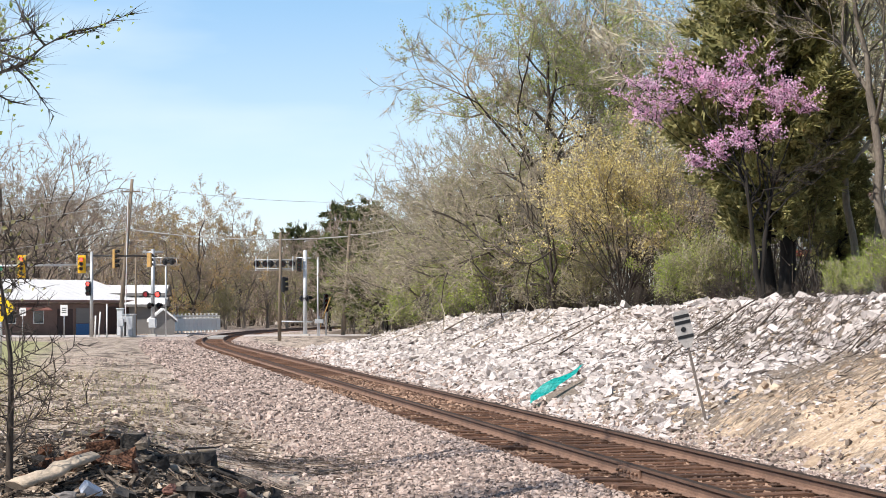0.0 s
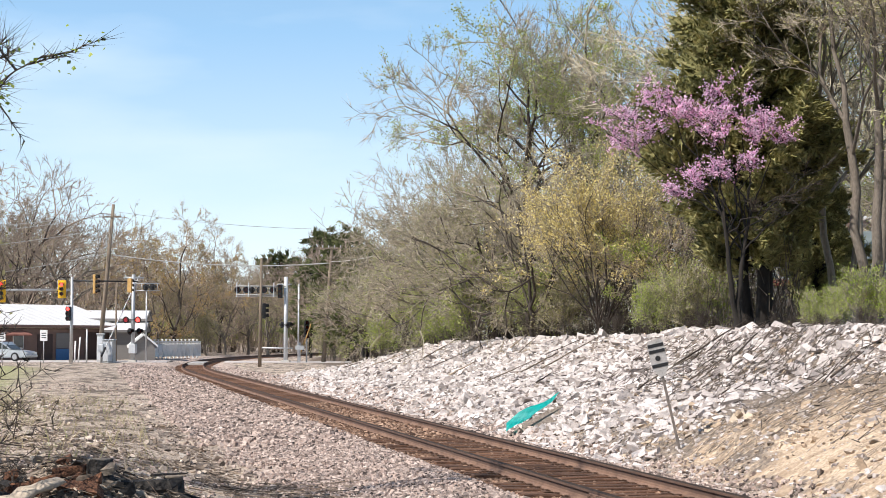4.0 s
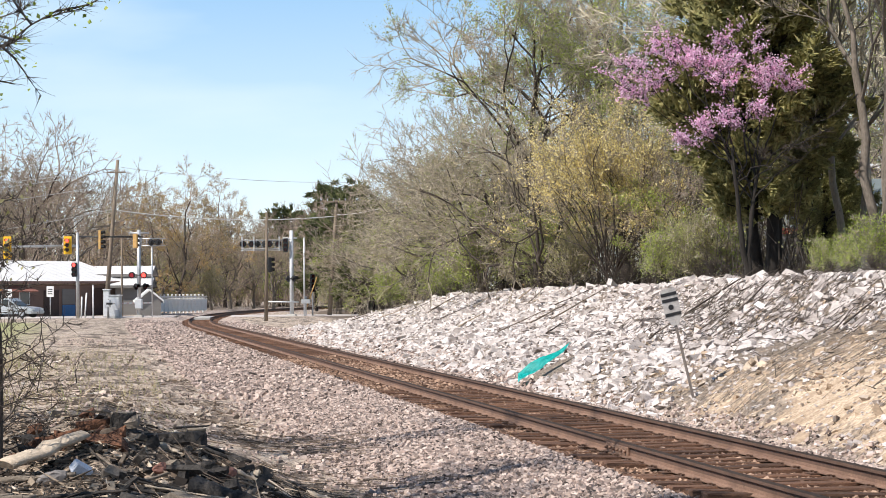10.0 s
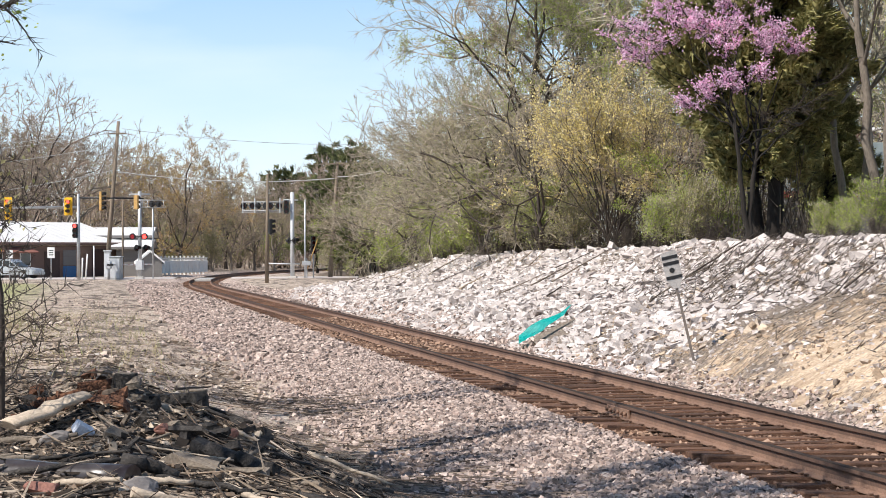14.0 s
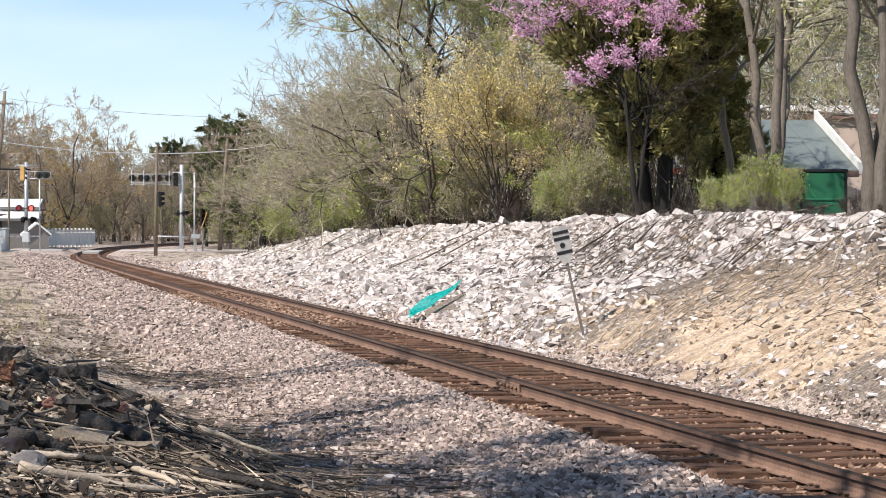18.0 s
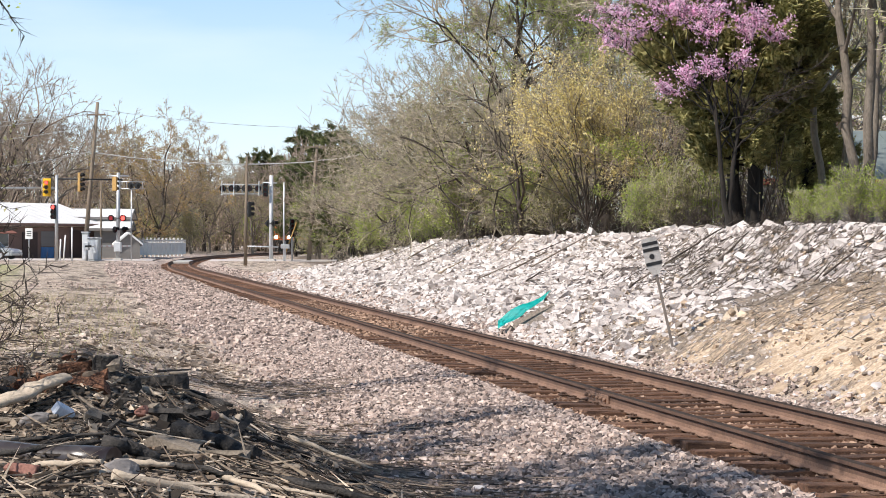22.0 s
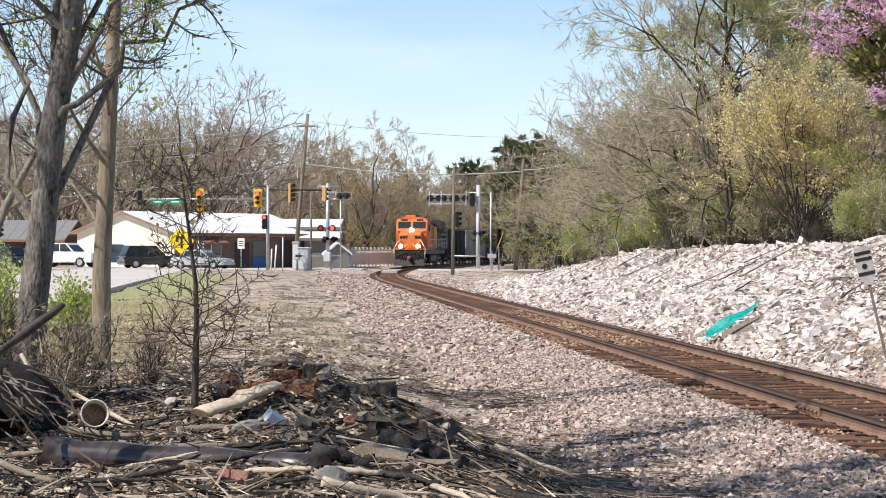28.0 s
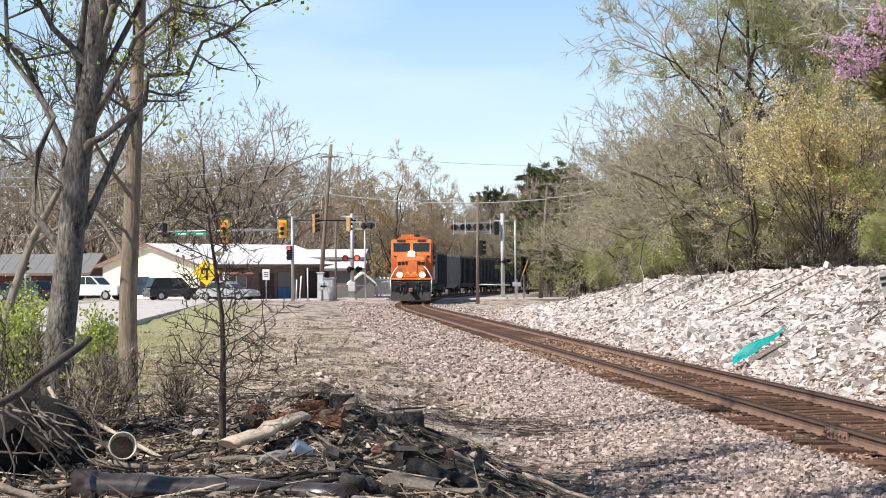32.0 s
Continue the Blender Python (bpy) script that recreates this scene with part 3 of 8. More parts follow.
def scatter(name, shapes, places, sizes, rng, mat, tilt=0.5, stretch=0.35):
    """Many stones in one mesh: turned, stretched copies of a few shapes."""
    n = len(places)
    yaw, rx, ry = rng.uniform(0, 6.28, n), rng.normal(0, tilt, n), rng.normal(0, tilt, n)
    cz, sz, cx, sx, cy, sy = np.cos(yaw), np.sin(yaw), np.cos(rx), np.sin(rx), np.cos(ry), np.sin(ry)
    rot = np.stack([np.stack([cz * cy, cz * sy * sx - sz * cx, cz * sy * cx + sz * sx], -1),
                    np.stack([sz * cy, sz * sy * sx + cz * cx, sz * sy * cx - cz * sx], -1),
                    np.stack([-sy, cy * sx, cy * cx], -1)], 1)
    pick = rng.randint(0, len(shapes), n)
    sc = sizes[:, None] * (1 + rng.uniform(-stretch, stretch, (n, 3)))
    vs, fs, base = [], [], 0
    for k, (v, f) in enumerate(shapes):
        w = np.where(pick == k)[0]
        if not len(w):
            continue
        p = np.einsum("nij,nkj->nki", rot[w], v[None] * sc[w][:, None]) + places[w][:, None]
        vs.append(p.reshape(-1, 3))
        fs.append((np.arange(len(w))[:, None, None] * len(v) + f[None]).reshape(-1, 3) + base)
        base += len(w) * len(v)
    return mesh_of(name, np.concatenate(vs), np.concatenate(fs), mat)

# ---- the railway track ----
def rail_line(o, s0, s1, step):
    pts = []
    s = s0
    while s < s1:
        pts.append(track_point(s, o))
        s += step if s < 0 else 4.0
    pts.append(track_point(s1, o))
    return pts


RAIL_FORM = [(-0.075, -0.172), (-0.075, -0.160), (-0.016, -0.142), (-0.013, -0.105), (-0.010, -0.050), (-0.037, -0.040), (-0.037, -0.008), (-0.028, 0.0),
             (0.028, 0.0), (0.037, -0.008), (0.037, -0.040), (0.010, -0.050), (0.013, -0.105), (0.016, -0.142), (0.075, -0.160), (0.075, -0.172)]


def rail_mesh(o):
    pts = rail_line(o, -126.0, 520.0, 3.0)
    k = len(RAIL_FORM)
    verts = []
    for p, way in pts:
        side = Vector((way.y, -way.x, 0))
        verts += [p + side * u + Vector((0, 0, w)) for u, w in RAIL_FORM]
    faces, pick = [], []
    for i in range(len(pts) - 1):
        for j in range(k):
            jj = (j + 1) % k
            faces.append((i * k + j, i * k + jj, (i + 1) * k + jj, (i + 1) * k + j))
            pick.append(1 if 6 <= j <= 8 else 2 if j in (3, 4, 5, 9, 10, 11) else 0)
    return mesh_of("rail", verts, faces, [RUST, RAIL_TOP, RAIL_DARK], pick=pick)


track = thing("railway_track", Matrix(), "single railway track of rusty steel rails on wooden ties", "railway track", kind="structure")
for o in (-0.755, 0.755):
    part("rail", rail_mesh(o), None, track, "rusty rail with a worn grey running surface")


def tie_mesh(rng):
    bm = box((2.6, 0.225, 0.18), bevel=0.012)
    bmesh.ops.subdivide_edges(bm, edges=[e for e in bm.edges if e.calc_length() > 2], cuts=5)
    for v in bm.verts:
        v.co.z += rng.uniform(-0.006, 0.006) + 0.004 * math.sin(v.co.x * 3)
        v.co.y += rng.uniform(-0.008, 0.008)
    me = bpy.data.meshes.new("tie")
    bm.to_mesh(me)
    bm.free()
    me.materials.append(TIE)
    return me


def fastening_mesh(rng):
    """A tie plate with its spikes."""
    bm = box((0.33, 0.18, 0.012), bevel=0.003)
    for x, y in ((-0.1, -0.055), (-0.1, 0.055), (0.1, -0.055), (0.1, 0.055)):
        h = rng.uniform(0.006, 0.018)
        box((0.022, 0.02, h), (x, y, 0.006 + h / 2), bm=bm)
        box((0.036, 0.03, 0.012), (x * 0.93, y, 0.01 + h), bm=bm)
    me = bpy.data.meshes.new("tie_plate")
    bm.to_mesh(me)
    bm.free()
    me.materials.append(PLATE)
    return me


def build_ties():
    rng = random.Random(5)
    ties = [tie_mesh(rng) for _ in range(5)]
    plates = [fastening_mesh(rng) for _ in range(3)]
    step = 0.51
    far_v, far_f = [], []
    unit = np.array([(x, y, z) for x in (-1.3, 1.3) for y in (-0.11, 0.11) for z in (-0.09, 0.09)])
    quad = np.array([(1, 3, 7, 5), (0, 1, 5, 4), (2, 6, 7, 3), (0, 2, 3, 1), (4, 5, 7, 6)])
    s, i = -121.0, 0
    while s < 150:
        p, way = track_point(s, rng.uniform(-0.05, 0.05), -0.265 + rng.uniform(-0.012, 0.004))
        turn = math.atan2(way.y, way.x) - math.pi / 2 + rng.gauss(0, 0.012)
        if i < 300 and s < 32:
            m = Matrix.Translation(p) @ Matrix.Rotation(turn, 4, "Z") @ Matrix.Rotation(rng.gauss(0, 0.012), 4, "Y")
            ob = part("tie", ties[i % 5], None, track, m=m)
            if s < -42:
                for o in (-0.755, 0.755):
                    q, _ = track_point(s, o, -0.176)
                    part("tie_plate", plates[(i + (o > 0)) % 3], None, ob, m=m.inverted() @ Matrix.Translation(q) @ Matrix.Rotation(turn, 4, "Z"))
        else:
            r = np.array(Matrix.Rotation(turn, 3, "Z"))
            far_f.append(quad + len(far_v) * 8)
            far_v.append(unit @ r.T + np.array(p))
        s += step
        i += 1
    if far_v:
        ob = part("ties", mesh_of("ties", np.concatenate(far_v), np.concatenate(far_f), TIE), None, track)
        ob["kind"] = "stuff"


build_ties()

# joint bars on the rail that lies nearer the camera
for s in (-88.2,):
    p, way = track_point(s, -0.755)
    turn = math.atan2(way.y, way.x)
    bm = bmesh.new()
    for side in (-1, 1):
        box((0.95, 0.03, 0.11), (0, side * 0.03, -0.098), 0.006, bm)
        for k in range(6):
            rod((-0.4 + k * 0.16, side * 0.045, -0.098), (-0.4 + k * 0.16, side * 0.085, -0.098), 0.021, sides=6, bm=bm)
    part("joint_bar", bm, RUST, track, "bolted joint bar", Matrix.Translation(p) @ Matrix.Rotation(turn, 4, "Z"))


def build_ballast():
    rng = np.random.RandomState(11)
    shapes = [chunk(rng, 0.4, 0.8) for _ in range(6)]
    shapes = [(v, f) for v, f in shapes]
    spots = []
    # the shoulder that faces the camera, thick; between the ties, thinner
    for lo, hi, s0, s1, per in ((-4.4, -1.3, -104, -72, 400), (-4.6, -1.25, -72, -30, 100), (-4.9, -1.25, -30, 27, 48), (1.3, 3.2, -60, 27, 30), (-1.34, 1.34, -104, -50, 190), (1.25, 2.6, -104, -60, 90)):
        n = int((hi - lo) * (s1 - s0) * per)
        s, o = rng.uniform(s0, s1, n), rng.uniform(lo, hi, n)
        spots.append(np.stack([s, o], 1))
    so = np.concatenate(spots)
    bent = so[:, 0] > 0
    a = np.where(bent, so[:, 0] / BEND_R, 0)
    x = np.where(bent, CENTRE.x - (ACROSS.x * np.cos(a) - ALONG.x * np.sin(a)) * (BEND_R - so[:, 1]), BEND.x + ALONG.x * so[:, 0] + ACROSS.x * so[:, 1])
    y = np.where(bent, CENTRE.y - (ACROSS.y * np.cos(a) - ALONG.y * np.sin(a)) * (BEND_R - so[:, 1]), BEND.y + ALONG.y * so[:, 0] + ACROSS.y * so[:, 1])
    edge = -3.45 + 0.45 * wave(x, y, 1.1, 51)
    stay = (so[:, 1] > edge) | (rng.uniform(size=len(x)) < np.where(so[:, 1] > edge - 0.5, 0.35, 0.07)) | (y > 42)
    so, x, y = so[stay], x[stay], y[stay]
    tie = np.abs(so[:, 1]) < 1.33
    z = land(x, y) + np.where(tie, 0.006, 0.012)
    size = rng.uniform(0.036, 0.075, len(x)) * np.where(so[:, 0] > -30, 2.6, np.where(so[:, 0] > -72, 1.75, 1.0)) * np.where(tie, 0.95, 1)
    xyz = np.stack([x, y, z], 1)
    bed = part("track_bed", scatter("track_bed", shapes, xyz[tie], size[tie], rng, RUST_BALLAST), None)
    tagged(bed, "rust-brown crushed stone between the ties", "ballast", kind="stuff")
    ob = part("ballast", scatter("ballast", shapes, xyz[~tie], size[~tie], rng, BALLAST), None)
    return tagged(ob, "pinkish grey crushed stone ballast beside the rails", "ballast", kind="stuff")


build_ballast()

# ---- the stone bank ----
def build_bank():
    rng = np.random.RandomState(23)
    shapes = [chunk(rng, 0.42, 0.42) for _ in range(8)]
    n = 54000
    s, o = rng.uniform(-106, 12, n), rng.uniform(2.0, 8.3, n)
    y = BEND.y + ALONG.y * s + ACROSS.y * o
    x = BEND.x + ALONG.x * s + ACROSS.x * o
    # the clay and gravel stretch keeps few stones, and the bank thins out towards the crossing
    clay = np.hypot((o - 4.3) / 2.7, (y - 27) / 6.5)
    grey = np.hypot((o - 4.0) / 3.4, (y - 18.5) / 5.5)
    keep = (rng.uniform(size=n) < np.where(clay < 0.75, 0.3, np.where(clay < 1.1, 0.55, np.where(grey < 1, 0.5, 1.0)))) & (rng.uniform(size=n) < np.clip((101 - y) / 16, 0.0, 1))
    keep &= np.hypot(x + 0.35, y - 41.75) > 0.75
    x, y, s, o = x[keep], y[keep], s[keep], o[keep]
    size = rng.gamma(2.8, 0.038, len(x)).clip(0.06, 0.42) * np.where((clay < 1.05) | (grey < 1.0), 0.5, 1.0)[keep]
    z = land(x, y) + size * 0.08
    pl = np.stack([x, y, z], 1)
    near = np.where((y > 25) & (y < 46) & (o < 6.8))[0]
    near = near[np.argsort(-size[near])][:300]
    rest = np.ones(len(x), bool)
    rest[near] = False
    bank = thing("stone_bank", Matrix(), "bank of pale broken limestone rubble beside the track", "embankment", kind="structure")
    ob = part("rubble", scatter("rubble", shapes, pl[rest], size[rest], rng, STONE, 0.36), None, bank)
    ob["kind"] = "stuff"
    meshes = [mesh_of("stone", v, f, STONE) for v, f in shapes]
    for k, i in enumerate(near):
        e = Euler((rng.normal(0, 0.4), rng.normal(0, 0.4), rng.uniform(0, 6.28)))
        sc = size[i] * (1 + rng.uniform(-0.3, 0.3, 3))
        part("stone", meshes[k % 8], None, bank, m=Matrix.LocRotScale(Vector(pl[i]), e, Vector(sc)))


build_bank()


def clay_rubble():
    """Clods and chips of the crumbling clay slope."""
    rng = np.random.RandomState(29)
    shapes = [chunk(rng, 0.45, 0.5) for _ in range(6)]
    n = 16000
    s, o = rng.uniform(-104, -72, n), rng.uniform(2.3, 7.4, n)
    x, y = BEND.x + ALONG.x * s + ACROSS.x * o, BEND.y + ALONG.y * s + ACROSS.y * o
    keep = rng.uniform(size=n) < np.clip(0.45 + 0.9 * wave(x, y, 1.7, 41), 0.05, 1)
    x, y = x[keep], y[keep]
    size = rng.gamma(2.0, 0.022, len(x)).clip(0.02, 0.16)
    ob = part("clay_rubble", scatter("clay_rubble", shapes, np.stack([x, y, land(x, y) + size * 0.1], 1), size, rng, CLAY_CLOD), None)
    return tagged(ob, "crumbled tan clods and grey chips on the clay slope", "rubble", kind="stuff")


CLAY_CLOD = island_material("clay_clod", [(0.24, 0.18, 0.13), (0.5, 0.38, 0.27), (0.62, 0.5, 0.38), (0.33, 0.28, 0.24), (0.2, 0.16, 0.13)], 0.95, fine=20, bump=0.4)
clay_rubble()

# ---- trees ----
def grow_tree(seed, height, radius, spread=0.5, limbs=9, depth=3, twigs=2500, twig_len=0.6, stems=1, first=0.25, bend=0.18, lift=0.25, lean=(0, 0), sub=6, shrink=0.62, thin=1.0, round_to=9, arch=0.0, rmin=0.006, splay=1.0):
    """The lines of a bare tree: tubes of the wood, and twigs. Returns tube groups and the twigs' ends."""
    rng = np.random.RandomState(seed)
    groups, ends = {}, []

    def branch(p, d, length, r, level):
        k = 8 if level == 0 else 6 if level == 1 else 4
        pts, rad = [p], [r]
        step = length / (k - 1)
        for i in range(1, k):
            d = d + rng.normal(0, bend * (0.45 if level == 0 else 1.0), 3)
            d[2] += lift * (0.3 if level == 0 else 0.6)
            if level:
                d[2] -= arch * (2.0 * i / (k - 1) - 0.5)
            d /= np.linalg.norm(d)
            p = p + d * step
            pts.append(p)
            rad.append(r * (1 - 0.82 * (i / (k - 1)) ** (0.9 if level else 1.1)))
        groups.setdefault((k, max(3, round_to - 2 * level)), []).append((pts, rad))
        pts = np.array(pts)
        if level >= depth - 1:
            ends.append(pts)
        if level < depth:
            count = limbs if level == 0 else sub
            for j in range(count):
                lo = first if level == 0 else 0.2
                t = lo + (0.98 - lo) * (j + rng.uniform(0.1, 0.9)) / count
                x = t * (k - 1)
                i = min(int(x), k - 2)
                q = pts[i] + (pts[i + 1] - pts[i]) * (x - i)
                axis = pts[i + 1] - pts[i]
                axis /= np.linalg.norm(axis)
                side = np.cross(axis, rng.normal(size=3))
                side /= np.linalg.norm(side) + 1e-9
                w = spread * rng.uniform(0.7, 1.4) * (1.25 - 0.5 * t if level == 0 else 1.0)
                nd = axis + side * w * 1.6
                nd /= np.linalg.norm(nd)
                rr = np.interp(t, [0, 1], [r, r * 0.18]) * rng.uniform(0.45, 0.7) * (thin if level == 0 else 1.0)
                branch(q, nd, length * shrink * rng.uniform(0.6, 1.1) * (1.15 - 0.6 * t), max(rr, rmin), level + 1)

    for i in range(stems):
        a = rng.uniform(0, 6.28)
        tilt = np.array([math.cos(a), math.sin(a), 0]) * (0.0 if stems == 1 else splay * rng.uniform(0.1, 0.32))
        d = np.array([lean[0], lean[1], 1.0]) + tilt
        base = np.array([math.cos(a), math.sin(a), 0]) * (0 if stems == 1 else radius * 1.3)
        base[2] = -0.15
        branch(base, d / np.linalg.norm(d), height * (0.85 if stems == 1 else rng.uniform(0.7, 0.95)), radius * (1 if stems == 1 else rng.uniform(0.6, 1)), 0)
    by_len = {}
    for e in ends:
        by_len.setdefault(len(e), []).append(e)
    lines = [np.array(v) for v in by_len.values()]
    total = sum(len(v) for v in lines)
    b, t = [], []
    for v in lines:
        n = max(1, int(twigs * len(v) / total))
        w = rng.randint(0, len(v), n)
        x = rng.uniform(0.15, 1.0, n) * (v.shape[1] - 1.001)
        i = x.astype(int)
        p0, p1 = v[w, i], v[w, i + 1]
        q = p0 + (p1 - p0) * (x - i)[:, None]
        d = (p1 - p0) / (np.linalg.norm(p1 - p0, axis=1, keepdims=True) + 1e-9) * 0.7 + rng.normal(0, 0.5, (n, 3)) + np.array([0, 0, 0.25])
        d /= np.linalg.norm(d, axis=1, keepdims=True)
        b.append(q)
        t.append(q + d * (twig_len * rng.uniform(0.4, 1.3, n))[:, None])
    return groups, np.concatenate(b), np.concatenate(t), rng


def tree(name, label, seed, bark=BARK, twig=TWIG, leaf=None, leaves=0, leaf_size=0.08, twig_r=0.008, clump=0.06, category="tree", leaf_name="foliage", leaf_low=0.0, patchy=None, **form):
    """A tree or bush: trunk with limbs, twigs, and leaves or blossom, as three meshes under one thing at its foot."""
    groups, b, t, rng = grow_tree(seed, **form)
    root = thing(name, Matrix(), label, category, {"tree": "woodland trees", "bush": "thicket bushes"}.get(name, ""))
    vs, fs, base = [], [], 0
    for (k, sides), items in groups.items():
        v, f = tubes([p for p, _ in items], [r for _, r in items], sides)
        vs.append(v)
        fs.append(f + base)
        base += len(v)
    part("trunk", mesh_of("trunk", np.concatenate(vs), np.concatenate(fs), bark, True), None, root)
    v, f = spikes(b, t, twig_r)
    part("crown", mesh_of("crown", v, f, twig), None, root)
    if leaves:
        pick = np.where(t[:, 2] >= leaf_low * form["height"])[0]
        if patchy is not None:
            pick = pick[wave(t[pick, 0] + 0.7 * t[pick, 2], t[pick, 1] + 1.3 * t[pick, 2], 1.5, patchy) > 0.12]
        w = pick[rng.randint(0, len(pick), leaves)]
        x = rng.uniform(0.3, 1.05, (leaves, 1))
        at = b[w] + (t[w] - b[w]) * x + rng.normal(0, clump, (leaves, 3))
        v, f = blades(at, leaf_size, rng)
        part(leaf_name, mesh_of(leaf_name, v, f, leaf), None, root)
    return root


def fork_tree(name, label, seed, height, radius, trunk=0.3, limbs=5, levels=6, fan=0.75, angle=0.45, ratio=0.8, rise=0.06, bend=0.12, stems=1, splay=0.25, lean=(0, 0), side=0.35, bark=BARK, twig=TWIG, leaf=None, leaves=0, leaf_size=0.06, twigs=4000, twig_len=0.5, twig_r=0.008, rmin=0.008, clump=0.05, leaf_low=0.0, patchy=None, category="tree", leaf_name="foliage", sweep=(0, 0), grouped=True, pale=3):
    """A broad-leaved tree that forks again and again into a domed crown of fine twigs: trunk and limbs, twigs, leaves."""
    rng = np.random.RandomState(seed)
    root = thing(name, Matrix(), label, category, {"tree": "woodland trees", "bush": "thicket bushes"}.get(name, "") if grouped else "")
    unit = lambda a: a / (np.linalg.norm(a, axis=-1, keepdims=True) + 1e-9)
    meshes, base = [], 0
    start, way, length, thick = [], [], [], []
    total = (1 - ratio ** levels) / (1 - ratio)
    first = (1 - trunk) * height / total * 1.12
    for i in range(stems):
        a = 6.28 * i / stems + rng.uniform(0, 1.2)
        out = np.array([math.cos(a), math.sin(a), 0])
        d = unit(np.array([lean[0], lean[1], 1.0]) + out * (splay * rng.uniform(0.5, 1.2) if stems > 1 else 0))
        r0 = radius * (rng.uniform(0.7, 1.0) if stems > 1 else 1)
        tl = trunk * height * rng.uniform(0.85, 1.1)
        steps = np.linspace(0, 1, 7)
        pts = np.array([out * (radius * 1.1 if stems > 1 else 0) + d * tl * t for t in steps])
        pts[1:] += rng.normal(0, bend * tl * 0.09, (6, 3)) * np.array([1, 1, 0.2])
        pts[0, 2] -= 0.15
        meshes.append(([pts], [[r0 * (1.35 if t == 0 else 1.0 - 0.28 * t) for t in steps]], 9))
        for j in range(limbs):
            b = 6.28 * j / limbs + rng.uniform(-0.5, 0.5)
            f = fan * rng.uniform(0.45, 1.15) if j else fan * 0.15
            at = rng.uniform(0.62, 1.0) if j else 1.0
            start.append(pts[min(6, int(round(at * 6)))])
            way.append(unit(d * math.cos(f) + np.array([math.cos(b), math.sin(b), 0]) * math.sin(f) + np.array([sweep[0], sweep[1], 0]) * 0.3))
            length.append(first * rng.uniform(0.8, 1.2))
            thick.append(r0 * 0.72 * (rng.uniform(0.5, 0.75) if j else 0.85))
    p, d, ln, r = np.array(start), np.array(way), np.array(length), np.array(thick)
    ends = []
    for lv in range(levels):
        n = len(p)
        d1 = unit(d + rng.normal(0, bend, (n, 3)))
        mid = p + d1 * (ln / 2)[:, None]
        d2 = unit(d1 + rng.normal(0, bend, (n, 3)) + np.array([sweep[0] * 0.1, sweep[1] * 0.1, rise]))
        end = mid + d2 * (ln / 2)[:, None]
        meshes.append((np.stack([p, mid, end], 1), np.stack([r, r * 0.86, r * 0.74], 1), max(3, 7 - lv)))
        if lv >= levels - 2:
            ends.append(np.stack([p, mid, end], 1))
        if lv == levels - 1:
            break
        e = unit(np.cross(d2, rng.normal(size=(n, 3))))
        a1, a2 = angle * rng.uniform(0.25, 0.9, (n, 1)), angle * rng.uniform(0.6, 1.4, (n, 1))
        q = rng.uniform(size=n) < side
        e2 = unit(np.cross(d1, rng.normal(size=(n, 3))))
        np_, nd = [end, end, mid[q]], [d2 * np.cos(a1) + e * np.sin(a1), d2 * np.cos(a2) - e * np.sin(a2), unit(d1 + e2 * 0.9)[q]]
        nl = [ln * ratio * rng.uniform(0.85, 1.12, n), ln * ratio * rng.uniform(0.65, 1.08, n), (ln * ratio * 0.75)[q]]
        nr = [r * 0.74, r * 0.74 * rng.uniform(0.65, 0.9, n), (r * 0.5)[q]]
        p, d, ln, r = np.concatenate(np_), np.concatenate(nd), np.concatenate(nl), np.maximum(np.concatenate(nr), rmin)
    vs, fs, pick = [], [], []
    for k, (lines, rads, sides) in enumerate(meshes):
        v, f = tubes(lines, rads, sides)
        vs.append(v)
        fs.append(f + base)
        pick.append(np.full(len(f), 1 if k - stems >= pale else 0))
        base += len(v)
    part("trunk", mesh_of("trunk", np.concatenate(vs), np.concatenate(fs), [bark, twig], True, np.concatenate(pick)), None, root)
    seg = np.concatenate(ends)
    w, x = rng.randint(0, len(seg), twigs), rng.uniform(0.1, 1.0, (twigs, 1))
    q = seg[w, 1] * (1 - x) + seg[w, 2] * x
    t = q + unit(unit(seg[w, 2] - seg[w, 1]) + rng.normal(0, 0.42, (twigs, 3)) + np.array([0, 0, rise * 2])) * (twig_len * rng.uniform(0.4, 1.3, (twigs, 1)))
    v, f = spikes(q, t, twig_r)
    part("crown", mesh_of("crown", v, f, twig), None, root)
    if leaves:
        pick = np.where(t[:, 2] >= leaf_low * height)[0]
        if patchy is not None:
            pick = pick[wave(t[pick, 0] + 0.7 * t[pick, 2], t[pick, 1] + 1.3 * t[pick, 2], 0.9, patchy) > 0.1]
        k = pick[rng.randint(0, len(pick), leaves)]
        at = q[k] + (t[k] - q[k]) * rng.uniform(0.3, 1.05, (leaves, 1)) + rng.normal(0, clump, (leaves, 3))
        v, f = blades(at, leaf_size, rng)
        part(leaf_name, mesh_of(leaf_name, v, f, leaf), None, root)
    return root


def plant(kind, x, y, turn=0.0, size=1.0, z=None, tall=1.0):
    """A copy of a tree, its foot on the ground."""
    m = pose(x, y, ground_z(x, y) if z is None else z, 0, 0, turn)
    ob = copy_thing(kind, m)
    ob.scale = (size, size, size * tall)
    return ob


def discard(ob):
    for o in (*ob.children_recursive, ob):
        bpy.data.objects.remove(o)


def bank_place(turn, dist):
    """A place seen at an angle right of +Y from the middle of the camera's path, dist metres off."""
    return dist * math.sin(radians(turn)), dist * math.cos(radians(turn))


